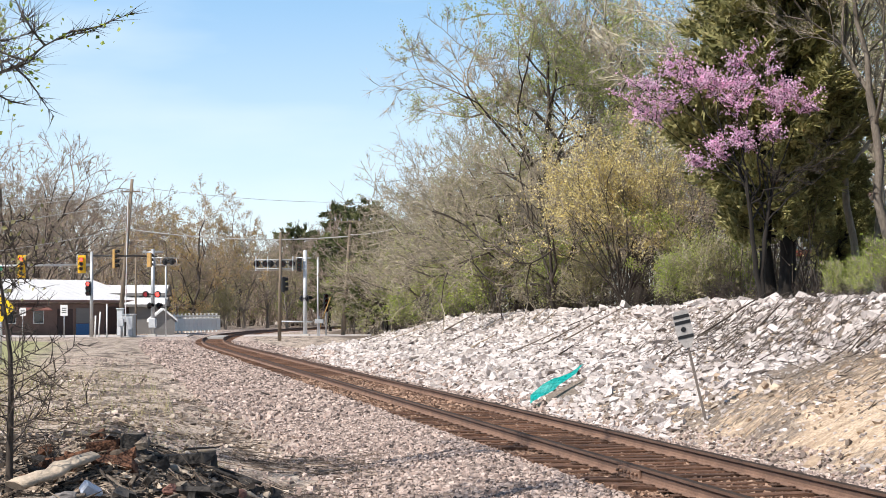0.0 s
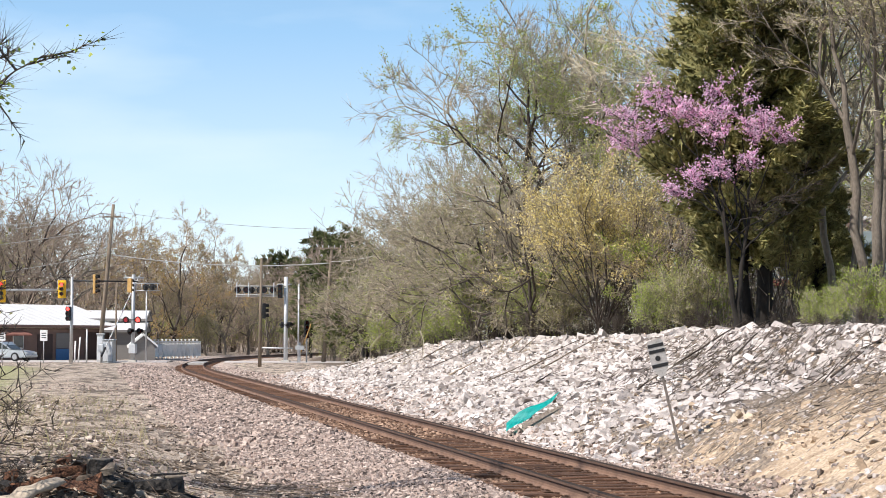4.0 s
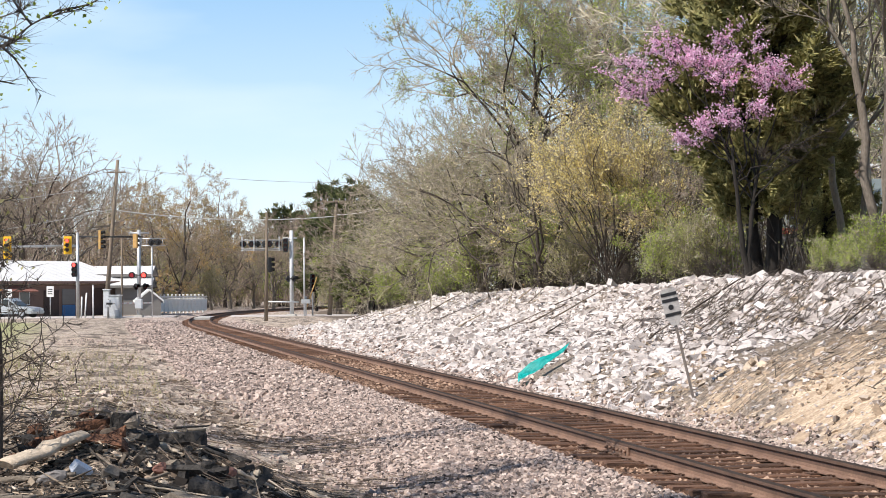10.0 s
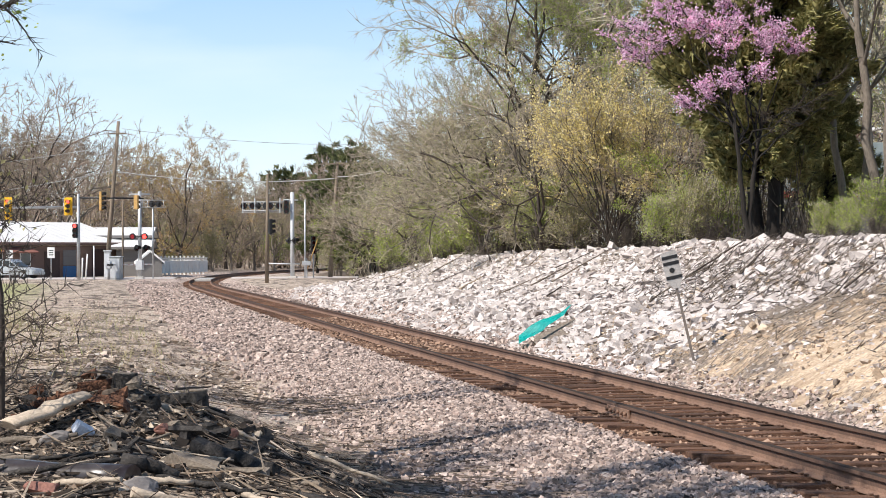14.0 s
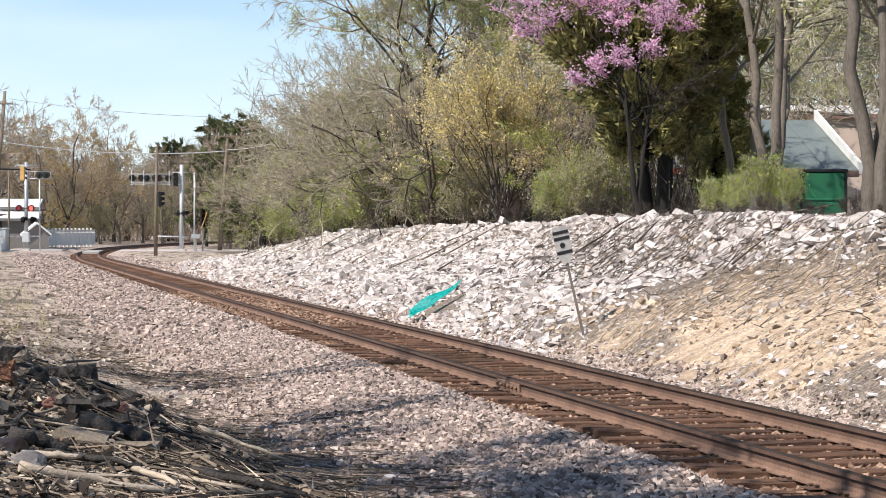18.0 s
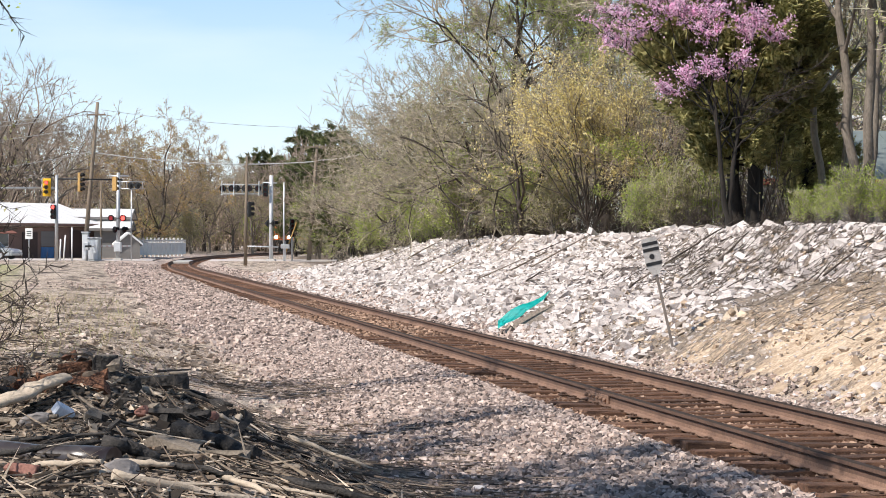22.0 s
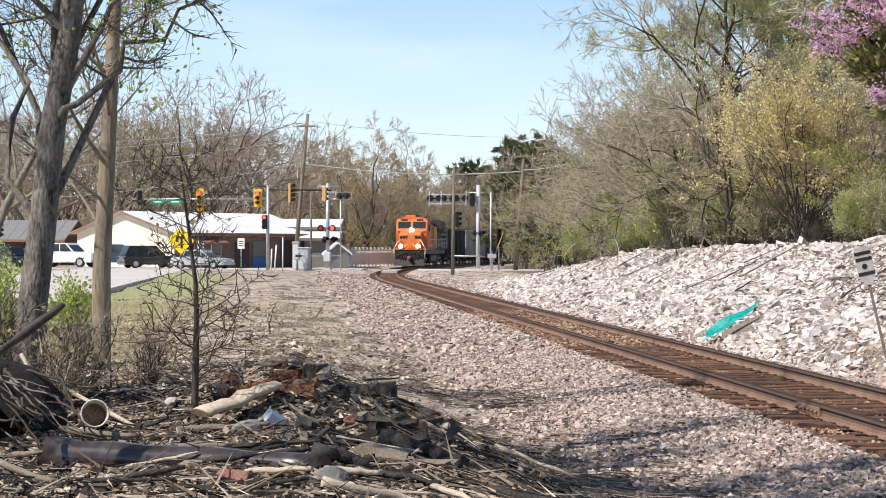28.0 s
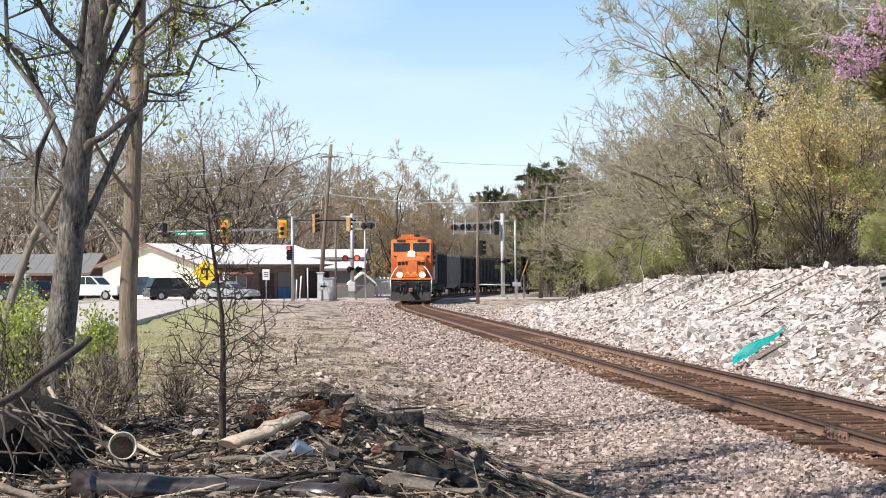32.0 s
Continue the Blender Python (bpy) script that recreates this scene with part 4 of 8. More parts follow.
def needle_crown(name, label, seed, height, width, trunk_r, foliage, base=0.16, tufts=16000, tuft=0.22, profile=None, category="tree", stems=2, gaps=0.25, bias=0.0, plume=0.16):
    """A conifer: dark stems, boughs, and a crown of many small tufts round the boughs."""
    rng = np.random.RandomState(seed)
    root = thing(name, Matrix(), label, category)
    lines, rads = [], []
    for i in range(stems):
        a = 6.28 * i / stems + 0.4
        off = np.array([math.cos(a), math.sin(a), 0]) * (0.0 if stems == 1 else trunk_r * 1.1)
        k = 8
        pts = [off * (1 + 0.5 * j / 7) + np.array([rng.normal(0, 0.05), rng.normal(0, 0.05), -0.15 + height * 0.9 * j / 7]) for j in range(k)]
        lines.append(pts)
        rads.append([trunk_r * (0.75 if stems > 1 else 1) * (1 - 0.9 * j / 7) for j in range(k)])
    v0, f0 = tubes(lines, rads, 8)
    bl, br = [], []
    n = 200
    for i in range(n):
        h = base + (0.97 - base) * (i + rng.uniform()) / n
        w = width / 2 * profile(h) * rng.uniform(0.72, 1.1)
        a = i * 2.4 + rng.normal(0, 0.3)
        w *= 1 - bias * math.cos(a)
        d = np.array([math.cos(a), math.sin(a), 0])
        rise = rng.uniform(0.0, 0.35)
        pts = [np.array([0, 0, h * height]) + d * w * t + np.array([0, 0, w * (rise * t + 0.12 * t * t)]) + rng.normal(0, 0.03 * t, 3) for t in np.linspace(0, 1, 5)]
        bl.append(pts)
        br.append([0.035 * (1 - 0.8 * t) * (0.4 + w) / 1.6 for t in np.linspace(0, 1, 5)])
    v1, f1 = tubes(bl, br, 4)
    part("trunk", mesh_of("trunk", np.concatenate([v0, v1]), np.concatenate([f0, f1 + len(v0)]), BARK_BLACK, True), None, root)
    bl = np.array(bl)
    wlen = np.linalg.norm(bl[:, -1] - bl[:, 0], axis=1)
    # plumes: feathery clusters of tufts on the outer bough, with dark gaps between them
    per = 26
    w = rng.choice(n, tufts // per, p=wlen / wlen.sum())
    live = rng.uniform(size=n) > gaps * 0.3
    w = w[live[w]]
    x = (rng.uniform(0.12, 1, len(w)) ** 0.55) * 3.999
    i = x.astype(int)
    c = bl[w, i] + (bl[w, i + 1] - bl[w, i]) * (x - i)[:, None] + rng.normal(0, plume, (len(w), 3)) * np.array([1, 1, 0.8])
    out = c * np.array([1, 1, 0])
    out /= np.linalg.norm(out, axis=1, keepdims=True) + 1e-6
    lead = out * 0.75 + rng.normal(0, 0.35, (len(w), 3)) + np.array([0, 0, 0.45])
    lead /= np.linalg.norm(lead, axis=1, keepdims=True)
    k = np.repeat(np.arange(len(w)), per)
    q = c[k] + lead[k] * rng.uniform(-0.2, 1.0, (len(k), 1)) * plume * 1.5 + rng.normal(0, plume * 0.33, (len(k), 3))
    d = lead[k] + rng.normal(0, 0.45, (len(k), 3))
    d /= np.linalg.norm(d, axis=1, keepdims=True)
    v, f = spikes(q, q + d * (tuft * rng.uniform(0.5, 1.4, len(k)))[:, None], tuft * 0.2, 3)
    part("crown", mesh_of("crown", v, f, foliage), None, root)
    return root


def aimed_tree(name, label, seed, targets, fork, radius, bark, twig, leaf, leaves, leaf_size, leaf_name, stems=2, subs=12, sub_len=0.3, level=0.0, twigs=2500, twig_len=0.35, twig_r=0.007, bare=0, clump=0.04, sub_r=0.012, rise=0.75, inner=0.32, lean=(0, 0), starts=(5, 6, 7), thick=0.5, category="tree"):
    """A tree whose main limbs reach for given places: limbs, level side branches and twigs. The first bare limbs carry no leaves."""
    rng = np.random.RandomState(seed)
    root = thing(name, Matrix(), label, category)
    trunks, tr, limbs, lr, side, sr, tip_b, tip_t, leafy = [], [], [], [], [], [], [], [], []
    for i in range(stems):
        a = 6.28 * i / stems + 0.9
        tilt = np.array([math.cos(a), math.sin(a) * 0.5, 0]) * (0 if stems == 1 else 0.16) + np.array([lean[0], lean[1], 0])
        trunks.append([tilt * fork * t ** 1.3 + np.array([rng.normal(0, 0.02), rng.normal(0, 0.02), fork * t - 0.15]) for t in np.linspace(0, 1.25, 9)])
        tr.append([radius * (1.25 - 0.7 * t) * (1.3 if t == 0 else 1) for t in np.linspace(0, 1, 9)])
    for j, goal in enumerate(targets):
        goal = np.array(goal, float)
        stem = np.array(trunks[j % stems])
        start = stem[starts[j % len(starts)]]
        mid = start + (goal - start) * np.array([0.4, 0.4, rise])
        k = 10
        pts = np.array([start * (1 - t) ** 2 + 2 * mid * t * (1 - t) + goal * t * t for t in np.linspace(0, 1, k)])
        size = np.linalg.norm(goal - start)
        pts[1:-1] += rng.normal(0, 0.025 * size, (k - 2, 3))
        limbs.append(pts)
        lr.append([max(0.008, radius * thick * (1 - 0.9 * t)) for t in np.linspace(0, 1, k)])
        lo = inner if j >= bare else 0.3
        for i in range(subs):
            x = (lo + (1 - lo) * (i + rng.uniform()) / subs) * (k - 1.001)
            n = int(x)
            q = pts[n] + (pts[n + 1] - pts[n]) * (x - n)
            d = (goal - start) / size * 0.8 + rng.normal(0, 0.75, 3)
            d[2] = d[2] * (1 - level) + rng.normal(0.08, 0.12) * level
            d /= np.linalg.norm(d)
            ln = size * sub_len * rng.uniform(0.45, 1.15)
            line = [q]
            for m in range(4):
                d = d + rng.normal(0, 0.16, 3) + np.array([0, 0, 0.05])
                d /= np.linalg.norm(d)
                line.append(line[-1] + d * ln / 4)
            side.append(line)
            sr.append([sub_r * (1 - 0.8 * t) for t in np.linspace(0, 1, 5)])
            leafy.append(j >= bare)
    vs, fs, base = [], [], 0
    for lines, rads, sides in ((trunks, tr, 10), (limbs, lr, 7), (side, sr, 4)):
        v, f = tubes(lines, rads, sides)
        vs.append(v)
        fs.append(f + base)
        base += len(v)
    part("trunk", mesh_of("trunk", np.concatenate(vs), np.concatenate(fs), bark, True), None, root)
    side, leafy = np.array(side), np.array(leafy)
    w = rng.randint(0, len(side), twigs)
    x = rng.uniform(0.1, 1, twigs) * 3.999
    n = x.astype(int)
    q = side[w, n] + (side[w, n + 1] - side[w, n]) * (x - n)[:, None]
    d = side[w, n + 1] - side[w, n]
    d = d / (np.linalg.norm(d, axis=1, keepdims=True) + 1e-9) * 0.7 + rng.normal(0, 0.5, (twigs, 3)) * np.array([1, 1, 1 - 0.5 * level]) + np.array([0, 0, 0.2])
    d /= np.linalg.norm(d, axis=1, keepdims=True)
    t = q + d * (twig_len * rng.uniform(0.3, 1.3, twigs))[:, None]
    v, f = spikes(q, t, twig_r)
    part("crown", mesh_of("crown", v, f, twig), None, root)
    pick = np.where(leafy[w])[0]
    pick = pick[rng.randint(0, len(pick), leaves)]
    at = q[pick] + (t[pick] - q[pick]) * rng.uniform(0, 1.0, (leaves, 1)) + rng.normal(0, clump, (leaves, 3))
    v, f = blades(at, leaf_size, rng)
    part(leaf_name, mesh_of(leaf_name, v, f, leaf), None, root)
    return root

def bank_at(turn, o):
    """A place at an angle right of +Y, o metres right of the straight track's middle."""
    a = radians(turn)
    d = (7.185 + o) / (0.9697 * math.sin(a) + 0.2442 * math.cos(a))
    return d * math.sin(a), d * math.cos(a)


def woods():
    rng = random.Random(77)
    grey = [fork_tree("tree", "bare grey tree with arching limbs, fine twigs and first leaves", 100 + i, height=(7.8, 8.6, 8.0)[i], radius=(0.13, 0.15, 0.12)[i], trunk=0.18, limbs=4, levels=7, stems=(2, 2, 3)[i], splay=0.34, fan=0.8, angle=0.62, ratio=0.765, rise=0.06, bend=0.25, side=0.42, bark=(BARK, BARK_DARK, BARK_GREY)[i], twig=TWIG, leaf=(LEAF_OLIVE, LEAF_OLIVE, LEAF_SPRING)[i], leaves=(6500, 4500, 8000)[i], leaf_size=0.06, twigs=7500, twig_len=0.3, twig_r=0.0085, rmin=0.01, clump=0.06, patchy=(None, 5, 9)[i]) for i in range(3)]
    airy = fork_tree("tree", "tall slim tree with a light open crown of pale twigs", 230, height=13.0, radius=0.13, trunk=0.42, limbs=5, levels=6, stems=2, splay=0.1, fan=0.7, angle=0.5, ratio=0.8, rise=0.04, bend=0.17, side=0.5, bark=BARK_PALE, twig=TWIG_PALE, leaf=LEAF_SPRING, leaves=7000, leaf_size=0.07, twigs=9000, twig_len=0.5, twig_r=0.009, rmin=0.011, clump=0.1, patchy=6)
    spring = [fork_tree("tree", "tall tree with dark limbs and yellow-green spring leaves", 200 + i, height=13.5, radius=0.22, trunk=0.36, limbs=6, levels=6, fan=0.8, angle=0.5, ratio=0.8, rise=0.06, bend=0.14, side=0.5, bark=BARK_DARK, twig=TWIG, leaf=LEAF_SPRING, leaves=15000, leaf_size=0.085, twigs=6000, twig_len=0.6, twig_r=0.01, rmin=0.012, clump=0.09, leaf_low=0.35, patchy=3 + i) for i in range(2)]
    tan = [fork_tree("tree", ("leafless brown woodland tree", "leafless grey-brown woodland tree", "woodland tree in rust-coloured bud", "woodland tree with thin olive leaf")[i], 300 + i, height=15.0, radius=0.24, trunk=(0.22, 0.3, 0.2, 0.2)[i], limbs=6, levels=7, fan=(0.9, 0.7, 0.85, 0.9)[i], angle=(0.55, 0.46, 0.55, 0.55)[i], ratio=0.775, rise=0.03, bend=0.2, side=0.18, bark=(BARK_DARK, BARK, BARK_DARK, BARK)[i], twig=TWIG_BROWN, leaf=LEAF_RUST if i == 2 else LEAF_OLIVE, leaves=(200, 500, 11000, 5000)[i], leaf_size=(0.1, 0.1, 0.14, 0.11)[i], twigs=5200, twig_len=0.55, twig_r=0.015, rmin=0.018, clump=0.12) for i in range(4)]
    shrub = [tree("bush", "thicket bush with pale twigs and small green leaves", 400 + i, leaf=(LEAF_BRIGHT, LEAF_SPRING, LEAF_OLIVE)[i], leaves=3400, leaf_size=0.07, clump=0.1, height=2.6, radius=0.03, stems=7, limbs=7, sub=4, depth=2, twigs=1300, twig_len=0.4, spread=0.55, first=0.1, round_to=5, twig_r=0.01, category="bush") for i in range(3)]
    gold = fork_tree("bush", "large bush covered in pale yellow spring leaves", 450, height=5.2, radius=0.06, trunk=0.1, limbs=4, levels=5, stems=5, splay=0.24, fan=0.42, angle=0.42, ratio=0.81, rise=0.1, bend=0.16, side=0.6, bark=BARK_DARK, twig=TWIG, leaf=LEAF_YELLOW, leaves=26000, leaf_size=0.07, twigs=5000, twig_len=0.42, twig_r=0.008, rmin=0.009, clump=0.06, category="bush")
    brush = tree("bush", "leafless thorny undergrowth bush", 470, bark=BARK_DARK, twig=TWIG_DARK, height=1.7, radius=0.02, stems=6, limbs=5, sub=4, round_to=4, depth=2, twigs=900, twig_len=0.4, spread=0.6, first=0.05, twig_r=0.006, category="bush")

    edge = fork_tree("tree", "dark-limbed tree with young green leaves at the end of the wood", 480, height=7.0, radius=0.12, trunk=0.16, limbs=4, levels=6, stems=3, splay=0.28, fan=0.7, angle=0.6, ratio=0.77, rise=0.05, bend=0.22, side=0.4, bark=BARK_DARK, twig=TWIG_BROWN, leaf=LEAF_BRIGHT, leaves=9000, leaf_size=0.08, twigs=4500, twig_len=0.35, twig_r=0.01, rmin=0.012, clump=0.12, patchy=21)

    def put(kind, az, o, size=1.0, tall=1.0):
        x, y = bank_at(az, o)
        return plant(kind, x, y, rng.uniform(0, 360), size, tall=tall)

    # the wood along the top of the bank, from the crossing towards the camera
    for az, o, k, size in ((-4.7, 10.2, 1, 0.75), (-4.0, 10.5, 2, 0.95), (-3.5, 9.2, 0, 1.0), (-3.0, 11.0, 1, 1.15), (-2.5, 9.4, 2, 1.0), (-1.9, 10.5, 0, 1.1), (-1.3, 9.6, 1, 1.0), (-0.8, 10.5, 0, 0.95), (-0.55, 8.5, 1, 0.95), (-0.1, 9.2, 1, 0.85), (0.8, 12.5, 2, 0.9), (2.4, 12.5, 0, 0.9), (3.8, 11.5, 2, 0.8)):
        put(grey[k], az, o + rng.uniform(-0.3, 0.3), size * rng.uniform(0.92, 1.08))
    for az, o, k, size in ((2.0, 13.5, 1, 1.0), (4.2, 15.5, 0, 0.95), (14.8, 15.0, 1, 0.9)):
        put(spring[k], az, o, size)
    for az, o, size in ((-5.35, 9.4, 0.72), (-5.0, 11.5, 0.8), (-4.3, 9.0, 0.62), (-2.9, 9.0, 0.55), (-1.6, 9.4, 0.6), (0.3, 9.6, 0.55), (3.4, 10.2, 0.55)):
        put(edge, az, o, size)
    for az, o, size in ((7.7, 16.0, 1.0), (8.7, 12.5, 0.95), (9.6, 17.0, 1.05), (11.0, 40.0, 1.6), (12.3, 38.0, 1.5), (13.6, 14.0, 0.95)):
        put(airy, az, o, size)
    put(gold, 1.6, 8.9, 1.0)
    put(gold, -3.2, 14.0, 0.8)
    for az, o, k, size in ((-5.1, 8.0, 0, 0.9), (-4.0, 8.3, 1, 1.2), (-3.1, 8.2, 0, 0.9), (-2.3, 8.3, 1, 1.3), (-1.2, 8.2, 2, 0.9), (-0.5, 8.6, 1, 0.8), (0.5, 8.4, 2, 0.8), (3.5, 8.8, 1, 0.7), (4.2, 9.4, 2, 0.8), (5.0, 10.4, 0, 0.7), (7.9, 9.2, 0, 0.36), (8.6, 9.4, 0, 0.42), (9.4, 9.0, 0, 0.46), (10.2, 9.5, 0, 0.42), (3.0, 8.4, 0, 0.6), (-2.6, 8.0, 0, 0.7), (-3.6, 8.0, 0, 0.75), (13.0, 10.0, 1, 0.4), (14.2, 9.5, 0, 0.4)):
        put(shrub[k], az, o, size * rng.uniform(0.9, 1.1))
    for i in range(40):
        put(brush, -5.8 + i * 0.5 + rng.uniform(-0.15, 0.15), rng.uniform(7.6, 9.2), rng.uniform(0.22, 0.55) * (0.55 if i > 24 else 1))
    # deeper in the wood
    for i in range(5):
        az = -4.2 + i * 1.6
        put(grey[i % 3], az, rng.uniform(15, 24), rng.uniform(0.85, 1.05))

    # trees with bare tall stems at the nearer end of the bank
    stem = fork_tree("tree", "several tall bare stems with grey bark", 520, height=12.5, radius=0.17, trunk=0.52, limbs=3, levels=6, stems=3, splay=0.12, fan=0.42, angle=0.42, ratio=0.79, rise=0.08, bend=0.16, side=0.5, bark=BARK, twig=TWIG, leaf=LEAF_OLIVE, leaves=5000, leaf_size=0.07, twigs=9000, twig_len=0.45, twig_r=0.008, rmin=0.01, clump=0.08, pale=4)
    put(stem, 9.7, 11.5, 0.9)
    put(stem, 12.75, 9.6, 1.0)
    put(stem, 15.2, 9.4, 1.0)
    discard(stem)
    # the lighter trees that fill the sky behind them
    for az, o, k, size in ((9.0, 33.0, 0, 1.7), (11.4, 38.0, 1, 1.9), (13.8, 34.0, 0, 1.7), (7.4, 24.0, 2, 1.3)):
        put(grey[k], az, o, size, 1.15)

    # the woods behind the crossing and the road
    for i in range(50):
        az = -33 + i * 0.61 + rng.uniform(-0.3, 0.3)
        d = rng.uniform(196, 262)
        if az > -13.5:
            d = rng.uniform(232, 300)
        x, y = bank_place(az, d)
        plant(tan[(0, 1, 0, 3)[i % 4]], x, y, rng.uniform(0, 360), rng.uniform(0.92, 1.14) * (0.95 if az > -12 else 1.16), 0.1)
    for az, d, k, size in ((-16.1, 192, 0, 1.36), (-14.9, 196, 1, 1.1), (-18.0, 195, 3, 1.1), (-11.4, 215, 2, 0.95), (-10.6, 238, 2, 0.9), (-12.2, 226, 2, 0.85), (-9.7, 262, 3, 0.8), (-10.9, 222, 3, 0.75), (-9.9, 226, 3, 0.72), (-9.2, 232, 3, 0.75), (-11.9, 218, 3, 0.7), (-8.6, 226, 3, 0.7)):
        x, y = bank_place(az, d)
        plant(tan[k], x, y, rng.uniform(0, 360), size, 0.1)
    for i in range(16):
        x, y = bank_place(-12.6 + i * 0.27, rng.uniform(212, 262) if i < 9 else rng.uniform(245, 275))
        plant(shrub[i % 3], x, y, rng.uniform(0, 360), rng.uniform(1.6, 2.6), 0.1)
    # between the bend and the bank: dark trees that hide the line beyond
    for az, d, k, size in ((-6.0, 150, 0, 0.6), (-5.7, 152, 1, 0.7), (-6.4, 188, 3, 0.7), (-6.0, 180, 1, 0.75), (-5.2, 165, 0, 0.75), (-4.4, 160, 3, 0.8), (-3.6, 155, 1, 0.8), (-2.8, 150, 0, 0.8), (-7.4, 285, 0, 1.0), (-5.7, 205, 1, 0.85), (-5.0, 200, 3, 0.85)):
        x, y = bank_place(az, d)
        plant(tan[k], x, y, rng.uniform(0, 360), size, 0.1)
    for i in range(12):
        x, y = bank_place(-6.75 + i * 0.17, 158 + rng.uniform(0, 14))
        plant(shrub[(1, 2)[i % 2]], x, y, rng.uniform(0, 360), rng.uniform(1.3, 1.9), 0.1)
    for k in grey + spring + tan + shrub + [gold, brush, edge, airy]:
        discard(k)


woods()

def thicket(name, label, places, heights, lengths, rng, mat, r, leaf=None, leaf_n=0, leaf_size=0.1):
    """A tangle of fine upright twigs too many to count."""
    n = len(places)
    foot = places.copy()
    foot[:, 2] += heights
    d = rng.normal(0, 0.38, (n, 3)) + np.array([0, 0, 1.0])
    d /= np.linalg.norm(d, axis=1, keepdims=True)
    v, f = spikes(foot, foot + d * lengths[:, None], r)
    root = thing(name, Matrix(), label, "woodland", kind="stuff")
    part("twig_mass", mesh_of("twig_mass", v, f, mat), None, root)["kind"] = "stuff"
    if leaf:
        w = rng.randint(0, n, leaf_n)
        at = foot[w] + d[w] * (lengths[w] * rng.uniform(0.2, 1, leaf_n))[:, None] + rng.normal(0, 0.15, (leaf_n, 3))
        v, f = blades(at, leaf_size, rng)
        part("leaf_mass", mesh_of("leaf_mass", v, f, leaf), None, root)["kind"] = "stuff"


def far_woods():
    rng = np.random.RandomState(91)
    n = 46000
    az = np.radians(rng.uniform(-34, -2.5, n))
    d = np.where(np.degrees(az) > -13.5, rng.uniform(238, 300, n), rng.uniform(200, 275, n))
    p = np.stack([d * np.sin(az), d * np.cos(az), np.full(n, 0.1)], 1)
    thicket("far_woods", "grey-brown bare undergrowth of the far woods", p, rng.uniform(0, 10.5, n) * rng.uniform(0.5, 1, n), rng.uniform(0.8, 2.4, n), rng, TWIG_BROWN, 0.045, LEAF_OLIVE, 11000, 0.26)
    n = 9000
    az = np.radians(rng.uniform(-5.0, 15, n))
    o = rng.uniform(9.5, 20, n)
    d = (7.185 + o) / (0.9697 * np.sin(az) + 0.2442 * np.cos(az))
    x, y = d * np.sin(az), d * np.cos(az)
    keep = np.degrees(az) < 7.5
    x, y = x[keep], y[keep]
    n = len(x)
    # dark twigs fill the gaps, standing for the shaded depth of the wood
    thicket("thicket", "tangled undergrowth darkened for the shade among the trees on the bank", np.stack([x, y, land(x, y)], 1), rng.uniform(0, 2.6, n) * rng.uniform(0.2, 1, n), rng.uniform(0.6, 1.8, n), rng, TWIG_DARK, 0.014, LEAF_OLIVE, 5000, 0.08)


far_woods()

pine = needle_crown("pine_tree", "dark green pine with level boughs", 611, 12.0, 8.0, 0.22, PINE_GREEN, base=0.2, tufts=14000, tuft=0.48, plume=0.3, profile=lambda h: min(1.0, (1.15 - h) ** 0.5) * (0.75 + 0.3 * math.sin(h * 31)), stems=1)
plant(pine, *bank_place(-6.9, 262), 40, 1.38, 0.1)
plant(pine, *bank_place(-7.3, 185), 90, 0.76, 0.1)
plant(pine, *bank_place(-5.6, 150), 300, 0.72, 0.1)
plant(pine, *bank_place(-5.2, 146), 200, 0.6, 0.1)
plant(pine, *bank_place(-6.0, 148), 20, 0.55, 0.1)
plant(pine, *bank_place(-8.3, 268), 160, 1.15, 0.1)
plant(pine, *bank_place(-6.2, 160), 250, 0.9, 0.1)
discard(pine)

cedar = needle_crown("cedar_tree", "dark green cedar with several blackish stems", 620, 12.5, 4.7, 0.24, CEDAR_GREEN, base=0.13, tufts=88000, tuft=0.2, plume=0.2, profile=lambda h: float(np.interp(h, [0.13, 0.2, 0.31, 0.45, 0.6, 0.8, 1.0], [0.5, 0.95, 1.15, 0.82, 0.66, 0.5, 0.1])) * (0.9 + 0.18 * math.sin(h * 23)), stems=3, bias=0.33)
cx, cy = bank_at(6.3, 9.6)
cedar.matrix_basis = pose(cx, cy, ground_z(cx, cy), 0, 0, 20)
plant(cedar, *bank_at(7.9, 13.5), 130, 0.46)

# the redbud: bare low limbs first, then the limbs whose sprays carry the blossom
REDBUD_LIMBS = [(1.6, -0.2, 3.0), (1.9, -0.3, 3.4), (0.4, -0.4, 2.9), (2.2, 0.1, 3.9),
                (-2.9, 0.0, 4.5), (-2.4, 0.1, 5.0), (-2.6, -0.2, 4.85), (-2.0, 0.2, 5.6), (-1.5, 0.0, 5.4), (-1.2, -0.2, 5.15),
                (-0.7, -0.1, 5.0), (-0.25, -0.1, 5.6), (0.15, 0.1, 5.35), (0.7, -0.1, 4.95), (1.15, 0.0, 4.6), (-0.5, -0.3, 4.75), (0.5, -0.3, 4.75),
                (-1.45, -0.4, 3.15), (-1.0, -0.4, 3.5), (-0.45, -0.4, 3.75), (0.25, -0.4, 3.9)]
